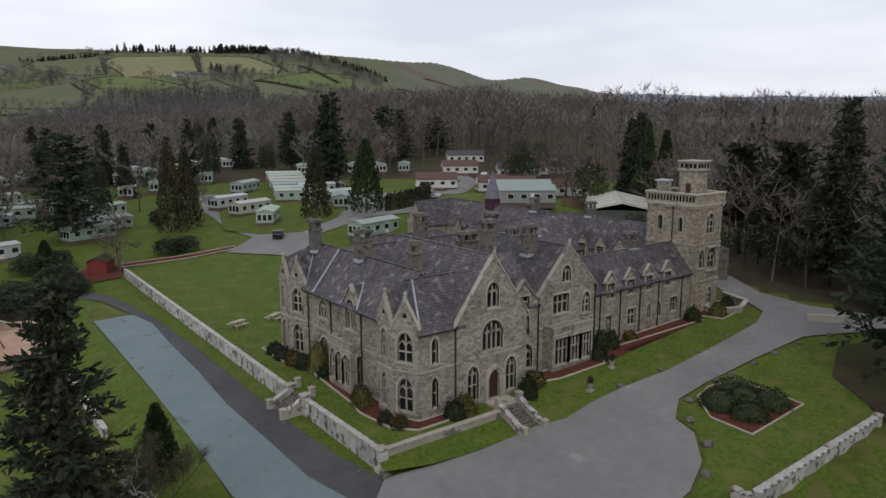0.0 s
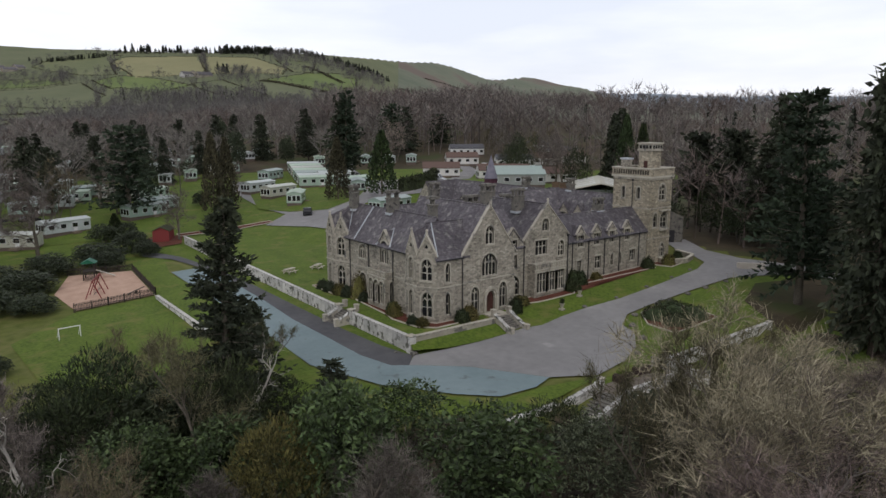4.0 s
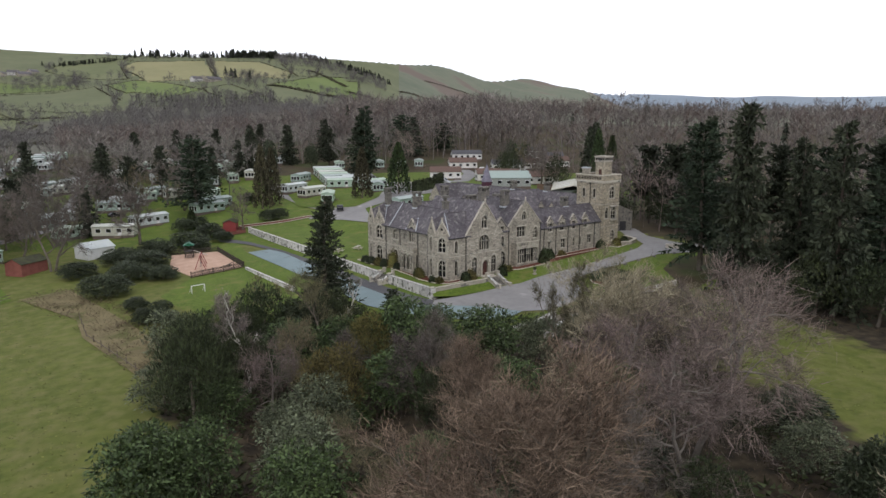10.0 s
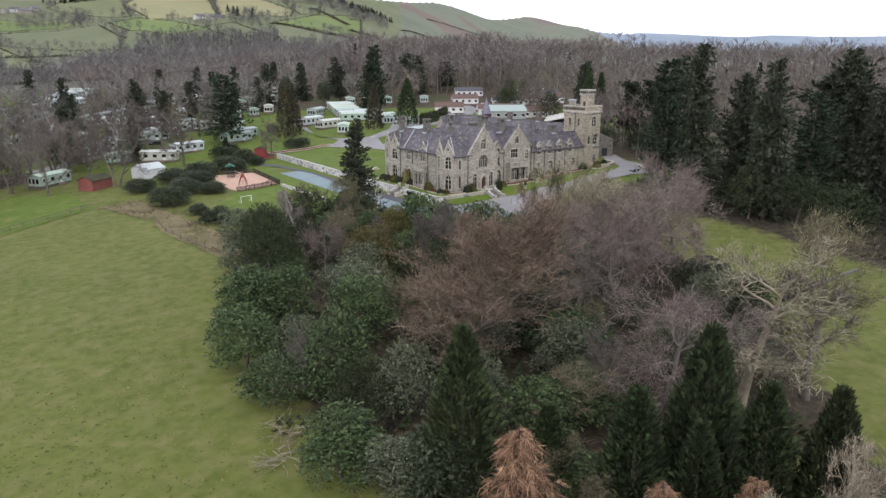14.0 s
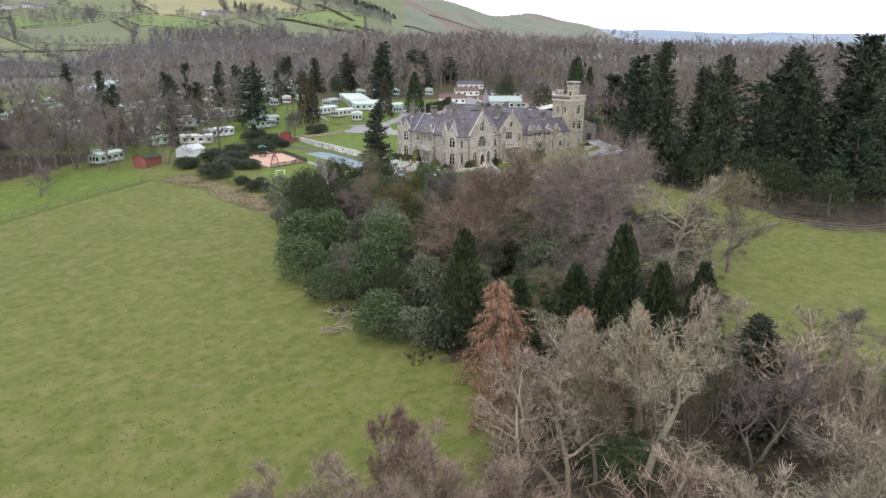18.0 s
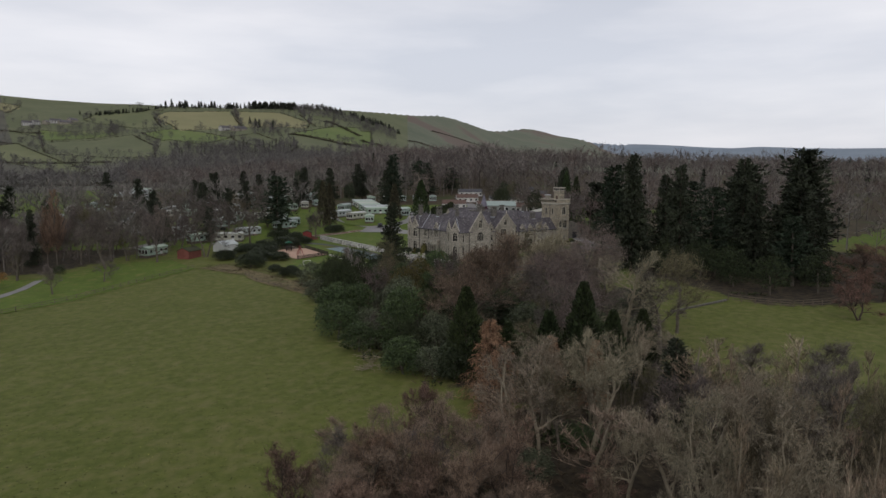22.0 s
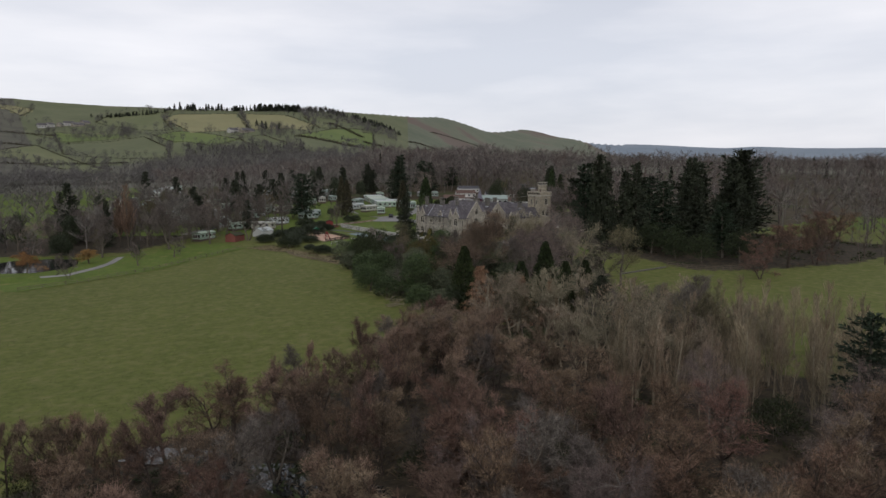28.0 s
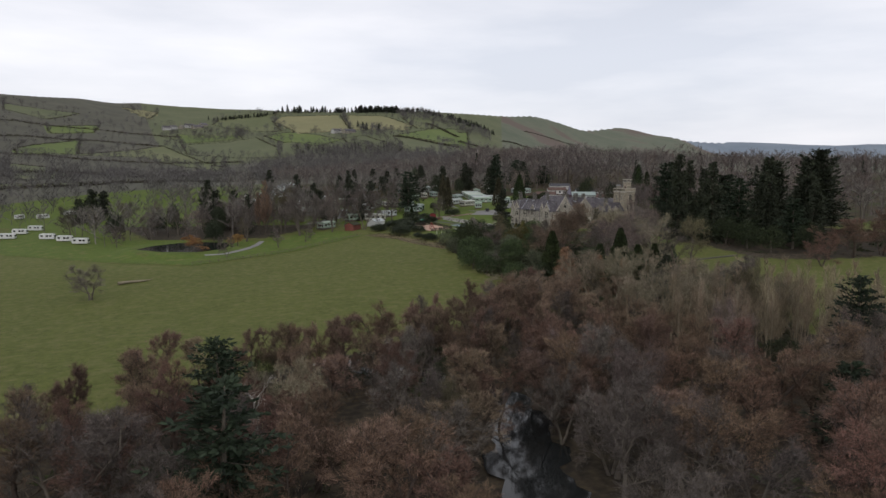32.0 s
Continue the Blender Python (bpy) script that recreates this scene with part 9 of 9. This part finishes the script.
SPOTS = [o.matrix_world.translation for o in bpy.data.objects if o.parent is None and o.type == "EMPTY" and 0.606 * o.matrix_world.translation.x + 0.795 * o.matrix_world.translation.y > 30]
FREE = np.array([(p.x, p.y) for p in SPOTS])


def clear(x, y, gap=7.5):
    return float(np.min((FREE[:, 0] - x) ** 2 + (FREE[:, 1] - y) ** 2)) > gap * gap


def polar(az, d):
    return HUB[0] + d * math.cos(radians(az)), HUB[1] + d * math.sin(radians(az))


def sow(rng, az0, az1, d0, d1, area, keep=None):
    """Points spread evenly over a sector seen from the hub, one for each given area."""
    n = int(radians(az1 - az0) * (d1 * d1 - d0 * d0) / 2 / area)
    out = []
    for k in range(n):
        az, d = rng.uniform(az0, az1), math.sqrt(rng.uniform(d0 * d0, d1 * d1))
        x, y = polar(az, d)
        if keep is None or keep(x, y, d, az):
            out.append((x, y))
    return out


def in_fields(x, y):
    return any(in_poly(x, y, f) for f in PALE_FIELDS + GREEN_FIELDS)


FINE = [wood_proto(k, 150, 0.0095, 0.30 + 0.04 * (k % 4), 0.26 + 0.05 * (k % 4)) for k in range(8)]
MID = [wood_proto(20 + k, 84, 0.013, 0.34 + 0.06 * (k % 4), 0.22 + 0.05 * (k % 4)) for k in range(8)]
FARP = [wood_proto(40 + k, 120, 0.026, 0.55, 0.16) for k in range(6)]
FIRP = [fir_proto(60 + k) for k in range(5)]
rng = random.Random(21)
# the wood behind the house and tower
NEAR_WOOD = [(84, 24), (78, -6), (96, -40), (104, -95), (330, -95), (380, 120), (300, 290), (232, 262), (190, 190), (160, 130), (118, 72), (98, 44)]
rows = {"grey": [], "brown": [], "ash": []}
for x, y in scatter(NEAR_WOOD, 620, 31, 5.2):
    if clear(x, y, 5.0):
        rows[rng.choice(["grey", "grey", "brown", "ash"])].append((x, y, rng.uniform(14, 19) * swell(x, y)))
for x, y in scatter([(63, 16), (66, -4), (78, -6), (84, 24), (98, 44), (78, 34)], 34, 32, 4.0):
    rows[rng.choice(["grey", "brown"])].append((x, y, rng.uniform(10, 16)))
for k, words in (("grey", "dense grey-brown leafless woodland behind the house"), ("brown", "dense brown leafless woodland behind the house"), ("ash", "pale leafless ash trees in the woodland behind")):
    mass("woodland", FINE, rows[k], WOODS[k], words, "woodland", 5)
PARKP = [wood_proto(200 + k, 420, 0.0075, 0.42 + 0.03 * (k % 4), 0.22 + 0.03 * (k % 4)) for k in range(8)]
mass("park_trees", PARKP, PARK_TREES, WOODS["ash"], "leafless trees standing among the static caravans", "trees", 25, (0.9, 1.25))
# wooded ridge round the park
rows = {"grey": [], "brown": [], "ash": []}
for x, y in sow(rng, -10, 61, 338, 590, 44, lambda x, y, d, az: clear(x, y) and not in_poly(x, y, NEAR_WOOD)):
    rows[rng.choice(["grey", "grey", "grey", "brown", "ash"])].append((x, y, rng.uniform(13, 19) * swell(x, y) * (0.80 + 0.30 * smooth01(30, 46, math.degrees(math.atan2(y - HUB[1], x - HUB[0]))))))
for x, y in sow(rng, 57, 80, 322, 560, 62, lambda x, y, d, az: clear(x, y) and not in_fields(x, y) and (az < 70 or d > 345)):
    rows[rng.choice(["grey", "grey", "brown", "ash"])].append((x, y, rng.uniform(8, 15)))
for k, words in (("grey", "leafless grey woodland covering the ridge"), ("brown", "leafless brown woodland covering the ridge"), ("ash", "pale leafless trees scattered through the ridge woodland")):
    mass("woodland", MID, rows[k], WOODS[k], words, "woodland", 6)
# valley floor and lower slopes
rows = [(x, y, rng.uniform(8, 14)) for x, y in sow(rng, 60, 80, 560, 800, 95, lambda x, y, d, az: not in_fields(x, y))]
rows += [(x, y, rng.uniform(7, 13)) for x, y in sow(rng, 80, 112, 300, 640, 130, lambda x, y, d, az: clear(x, y, 12) and not in_fields(x, y))]
rows += [(x, y, rng.uniform(7, 12)) for x, y in sow(rng, 80, 112, 640, 1000, 330, lambda x, y, d, az: not in_fields(x, y))]
rows += [(x, y, rng.uniform(7, 12)) for x, y in sow(rng, 84, 112, 1000, 1350, 700, lambda x, y, d, az: not in_fields(x, y))]
rows += [(x, y, rng.uniform(8, 12)) for x, y in sow(rng, 44, 62, 800, 1000, 170)]
rows += [(x, y, rng.uniform(7, 11)) for x, y in sow(rng, 57, 65.5, 1230, 1345, 60)] + [(x, y, rng.uniform(6, 10)) for x, y in sow(rng, 78.5, 83, 1120, 1260, 90)] + [(x, y, rng.uniform(7, 11)) for x, y in sow(rng, 66, 69, 1000, 1120, 80)]
mass("woodland", FARP, rows, WOODS["hill"], "leafless copses on the valley sides", "woodland", 7)
# firs that stand among the bare trees
rows = [(x, y, rng.uniform(12, 18)) for x, y in sow(rng, -8, 60, 345, 520, 4200)] + [(118.5, 236.9, 20), (196, 150, 17), (205, 143, 14), (150, 20, 22), (163, 60, 19), (168, 66, 17)]
mass("fir_trees", FIRP, rows, WOODS["dark"], "dark firs scattered through the bare woodland", "woodland", 8, (0.9, 1.5))
# conifer plantation on the lower hill
rows = []
for x, y in sow(rng, 65.5, 75.5, 800, 900, 60):
    rows.append((x, y, rng.uniform(8, 12)))
mass("plantation", [fir_proto(80 + k, 50, 0.16, 0.09) for k in range(4)], rows[: len(rows) // 3], WOODS["dark"], "young dark conifer plantation on the slope", "plantation", 9)
mass("plantation", FARP, rows[len(rows) // 3:], WOODS["hill"], "bare larches in the young plantation", "plantation", 10)
# pines along the top of the hill
rows = [(x, y, rng.uniform(9, 15)) for x, y in sow(rng, 65.2, 68.8, 1312, 1342, 22)] + [(x, y, rng.uniform(5, 15) if noise.noise((x * 0.11, 2.0, 0)) > -0.1 else rng.uniform(3, 8)) for x, y in sow(rng, 68.6, 75.3, 1308, 1340, 62)]
for a in range(55):
    u = rng.random()
    x, y = polar(75.5 + 6.0 * u, 1330 + 60 * u + rng.uniform(-9, 9))
    rows.append((x, y, rng.uniform(5, 8)))
for a in range(100):
    u = rng.random()
    x, y = polar(65.2 - 8.5 * u, 1325 + 40 * u + rng.uniform(-16, 30))
    rows.append((x, y, rng.uniform(6, 11)))
for x, y in ((323, 955), (320, 925), (326, 940), (318, 905), (330, 880)):
    rows.append((x, y, rng.uniform(10, 15)))
mass("pine_trees", [fir_proto(90 + k, 80, 0.30 + 0.05 * k, 0.17) for k in range(5)], rows, WOODS["dark"], "dark pines along the crest of the hill", "woodland", 11)
# hedges round the hill fields, with trees in them
rows, trees = [], []
for poly in PALE_FIELDS + GREEN_FIELDS:
    for (x0, y0), (x1, y1) in zip(poly, poly[1:] + poly[:1]):
        ln = math.hypot(x1 - x0, y1 - y0)
        for k in range(int(ln / 2.6)):
            u = (k + rng.random()) / (ln / 2.6)
            if any(q is not poly and in_poly(x0 + (x1 - x0) * u, y0 + (y1 - y0) * u, q) for q in PALE_FIELDS + GREEN_FIELDS):
                continue
            rows.append((x0 + (x1 - x0) * u + rng.uniform(-0.7, 0.7), y0 + (y1 - y0) * u + rng.uniform(-0.7, 0.7), rng.uniform(1.2, 2.3)))
            if rng.random() < 0.2:
                trees.append((x0 + (x1 - x0) * u + rng.uniform(-2, 2), y0 + (y1 - y0) * u + rng.uniform(-2, 2), rng.uniform(7, 13)))
mass("field_hedges", [clump_proto(120 + k, 14, 0.34) for k in range(4)], rows, WOODS["hedge"], "dark clipped hedges dividing the hill fields", "hedge", 12)
trees += [(x, y, rng.uniform(9, 14)) for x, y in ((131, 1044), (136, 1049), (142, 1040), (147, 1037), (176, 1024), (181, 1030), (345, 905), (350, 915), (338, 893), (342, 860), (360, 840))]
mass("hedgerow_trees", FARP, trees, WOODS["hill"], "leafless trees along the hill hedgerows", "trees", 13)
# hedge lines that run on along the valley
rows = []
for (a0, d0), (a1, d1) in (((60, 640), (82, 560)), ((78, 700), (100, 640)), ((82, 520), (108, 470)), ((84, 1180), (104, 1120)), ((86, 1040), (106, 980)), ((80, 860), (104, 820)), ((58, 900), (66, 1010)), ((57, 1060), (63, 1180)), ((50, 1500), (56, 1300)), ((46, 1900), (54, 1600))):
    for k in range(190):
        u = k / 190
        x, y = polar(a0 + (a1 - a0) * u, d0 + (d1 - d0) * u + 14 * math.sin(u * 9) + rng.uniform(-1, 1))
        rows.append((x, y, rng.uniform(2.2, 4.5)))
mass("field_hedges", [clump_proto(130 + k, 14, 0.3) for k in range(4)], rows, WOODS["hedge"], "overgrown hedges along the valley fields", "hedge", 14)
# undergrowth
FLOORS = [BELT, PALE, STREAM, FAR_BANK, NEAR_BANK, WOOD_FLOOR[2]]
rows, green = [], []
for i, poly in enumerate(FLOORS):
    for x, y in scatter(poly, (620, 260, 420, 420, 260, 200)[i], 40 + i, 1.2):
        if i == 2 and abs(x + 124) < 4 and y > -120:
            continue
        (green if rng.random() < (0.5 if i in (0, 5) else 0.14) else rows).append((x, y, rng.uniform(0.7, 1.9)))
mass("undergrowth", [clump_proto(140 + k, 34, 0.06) for k in range(5)], rows, WOODS["bramble"], "tangled brown brambles under the trees", "undergrowth", 15, (1.0, 1.6))
mass("undergrowth", [clump_proto(150 + k, 40, 0.22) for k in range(5)], green, WOODS["ivy"], "dark ivy and ferns under the trees", "undergrowth", 16, (1.0, 1.6))
# farm on the hill and cottages of the hamlet
LIME = material("limewashed_wall", (0.40, 0.40, 0.38), (0.52, 0.51, 0.49), 0.3, 0.9, 0, 4)


def cottage(x, y, w, d, h, turn, white):
    z = min(ground(x + a, y + b) for a in (-w / 2, w / 2) for b in (-d / 2, d / 2))
    top = thing("cottage" if white else "barn", (x, y, z), "small whitewashed slate-roofed farmhouse on the hill" if white else "long grey stone barn on the hill farm", "house" if white else "barn", "farm buildings", turn=turn)
    bm = bmesh.new()
    prism(bm, [(-w / 2, -d / 2, -1), (-w / 2, d / 2, -1), (-w / 2, d / 2, h), (-w / 2, 0, h + d * 0.4), (-w / 2, -d / 2, h)], (w, 0, 0))
    part("wall", bm, LIME if white else STONE, top)
    for sgn in (-1, 1):
        bm = bmesh.new()
        prism(bm, [(-w / 2 - 0.3, sgn * (d / 2 + 0.4), h - 0.2), (-w / 2 - 0.3, 0, h + d * 0.4 + 0.1), (-w / 2 - 0.3, 0, h + d * 0.4 + 0.35), (-w / 2 - 0.3, sgn * (d / 2 + 0.4), h + 0.1)], (w + 0.6, 0, 0))
        part("roof", bm, SLATE, top)
    if white:
        bm = bmesh.new()
        box(bm, w / 2 - 1.2, w / 2 - 0.3, -0.5, 0.5, h, h + d * 0.4 + 1.4)
        part("chimney", bm, STONE, top)
        for k in (-0.3, 0.0, 0.3):
            bm = bmesh.new()
            box(bm, w * k - 0.5, w * k + 0.5, -d / 2 - 0.05, -d / 2 + 0.1, h * 0.4, h * 0.75)
            part("window", bm, GLASS, top)


for row in ((262, 903, 16, 8, 5, 20, True), (282, 894, 22, 10, 4, 15, False), (274, 912, 18, 9, 4, 70, False), (30, 1147, 14, 8, 5, 10, True), (44, 1158, 12, 7, 5, 30, True), (75, 1180, 16, 8, 5, 0, True), (88, 1170, 20, 9, 4, 15, False), (103, 1190, 18, 9, 4, 40, False), (60, 1168, 12, 8, 4, 60, False)):
    cottage(*row)

# rough bank beside the field: brambles and dead grass
BANK = [(-56, 44), (-46, 46), (-42, 28), (-39, 8), (-44, -8), (-49, -6), (-51, 16), (-51, 27)]
DEAD = material("dead_grass", (0.12, 0.095, 0.05), (0.22, 0.18, 0.10), 0.3, 0.95, island=0.4)
spots = scatter(BANK, 330, 71, 0.8)
mass("rough_grass", [clump_proto(160 + k, 30, 0.05) for k in range(4)], [(x, y, rng.uniform(0.3, 0.7)) for x, y in spots[:200]], DEAD, "tussocks of dead tan grass on the bank", "grass", 17, (1.2, 2.0))
mass("undergrowth", [clump_proto(165 + k, 34, 0.05) for k in range(4)], [(x, y, rng.uniform(0.6, 1.5)) for x, y in spots[200:]], WOODS["bramble"], "brown brambles on the bank beside the field", "undergrowth", 18, (1.0, 1.6))


# felled branches, a log and a stack of blocks
def branch_pile(x, y, size, seed, words):
    r = np.random.default_rng(seed)
    segs = []
    for k in range(26):
        a = r.uniform(0, 6.28)
        p = np.array([r.normal(0, size * 0.35), r.normal(0, size * 0.35), r.uniform(0.05, 0.7)])
        d = np.array([math.cos(a), math.sin(a), r.uniform(-0.15, 0.35)]) * size * r.uniform(0.4, 1.0)
        segs.append((p, p + d, 0.05, 0.012, 4))
        for j in range(4):
            q = p + d * r.uniform(0.3, 0.95)
            segs.append((q, q + (d * 0.35 + r.normal(0, 0.3, 3)), 0.018, 0.006, 3))
    V, F = tubes(segs)
    ob = new("brushwood", fast_mesh("brushwood", V, F, WOOD_PALE))
    ob.matrix_world = Matrix.Translation((x, y, ground(x, y)))
    tagged(ob, words, "brushwood", kind="stuff")


branch_pile(-60.5, -50, 3.0, 1, "pile of grey felled branches beside the field")
branch_pile(-62.5, -58, 2.6, 2, "pile of bare felled branches at the wood edge")
branch_pile(-65, -62, 2.2, 3, "pile of bare felled branches at the wood edge")
log = new("fallen_log", fast_mesh("fallen_log", *tubes([((-3, 0, 0.4), (0, 0.2, 0.45), 0.42, 0.36, 8), ((0, 0.2, 0.45), (4, 0.1, 0.4), 0.36, 0.25, 8), ((4, 0.1, 0.4), (6.5, 0.9, 0.5), 0.2, 0.06, 6), ((3, 0.1, 0.4), (5, -1.2, 0.6), 0.15, 0.04, 6)]), WOOD_PALE))
log.matrix_world = pose(-147.1, -4.5, ground(-147.1, -4.5), 0, 0, 12)
tagged(log, "long fallen tree trunk lying in the pasture", "log")
# round planter wall beside the tower, and the dark yard wall behind it
masonry = [(47.1, 5.1), (45.9, 0.9), (49, -0.4), (52.0, 0.7), (53.4, 4.6)]
for k, ((x0, y0), (x1, y1)) in enumerate(zip(masonry, masonry[1:])):
    t = thing("wall_planter", ((x0 + x1) / 2, (y0 + y1) / 2, ground((x0 + x1) / 2, (y0 + y1) / 2)), "low stone planter wall at the tower foot", "wall", kind="structure", turn=math.degrees(math.atan2(y1 - y0, x1 - x0)))
    ln = math.hypot(x1 - x0, y1 - y0) / 2
    bm = bmesh.new()
    box(bm, -ln, ln, -0.2, 0.2, -0.6, 0.75)
    part("wall_face", bm, STONE, t)
    bm = bmesh.new()
    box(bm, -ln - 0.1, ln + 0.1, -0.28, 0.28, 0.75, 0.9, 0.03)
    part("coping", bm, DRESSED, t)
yard = thing("wall_yard", (58.5, 10.8, ground(58.5, 10.8)), "tall dark stone yard wall behind the tower", "wall", kind="structure", turn=-38)
bm = bmesh.new()
prism(bm, [(-3.2, 0, -0.6), (3.4, 0, -0.6), (3.4, 0, 4.6), (0.4, 0, 6.0), (-3.2, 0, 5.6)], (0, 0.6, 0))
part("wall_face", bm, CHIMSTONE, yard)
bm = bmesh.new()
box(bm, 0.6, 2.0, -0.06, 0.1, 0, 2.3)
part("door", bm, IRON, yard)

# wood beyond the dark conifers
rows = {"grey": [], "brown": []}
for x, y in scatter([(62, -92), (104, -97), (330, -97), (330, -210), (150, -190), (96, -136)], 330, 81, 6.0):
    rows[rng.choice(["grey", "brown"])].append((x, y, rng.uniform(8, 13)))
mass("woodland", MID, rows["grey"], WOODS["grey"], "grey leafless trees round the far field", "woodland", 19)
mass("woodland", MID, rows["brown"], WOODS["brown"], "russet leafless trees round the far field", "woodland", 20)

# tussocks in the pasture
TUFT = material("pasture_tufts", (0.056, 0.078, 0.012), (0.142, 0.144, 0.040), 0.12, 0.95, island=0.5)
TUFT_WEST = [(-62, -86), (-67, -60), (-66, -44), (-53, -4), (-56, 42), (-93, 21), (-127, 13), (-178, 24), (-188, -70), (-178, -128), (-160, -110), (-134, -104), (-104, -96), (-85, -90)]
TUFT_EAST = [(-20, -90), (6, -62), (12, -32), (28, -36), (26, -62), (24, -80), (40, -98), (36, -122), (-10, -96)]
g = np.random.default_rng(91)
for poly, count, words in ((TUFT_WEST, 62000, "short tussocky grass over the wide pasture"), (TUFT_EAST, 9000, "short tussocky grass over the small paddock")):
    lo, hi = np.min(poly, 0), np.max(poly, 0)
    xy = g.uniform(lo, hi, (count, 2))
    xy = xy[cover_value(xy, poly) > 0.52]
    P = np.array([(x, y, ground(x, y) + 0.01) for x, y in xy])
    D = np.stack([g.normal(0, 0.16, len(P)), g.normal(0, 0.16, len(P)), g.normal(0.01, 0.035, len(P))], 1)
    P[:, 2] += 0.03
    V, F = diamonds(P, D, 0.2, g, np.tile(np.array([[0, 0, 1.0]]), (len(P), 1)) + g.normal(0, 0.12, (len(P), 3)))
    tagged(new("grass", fast_mesh("grass", V, F, TUFT)), words, "grass", kind="stuff")
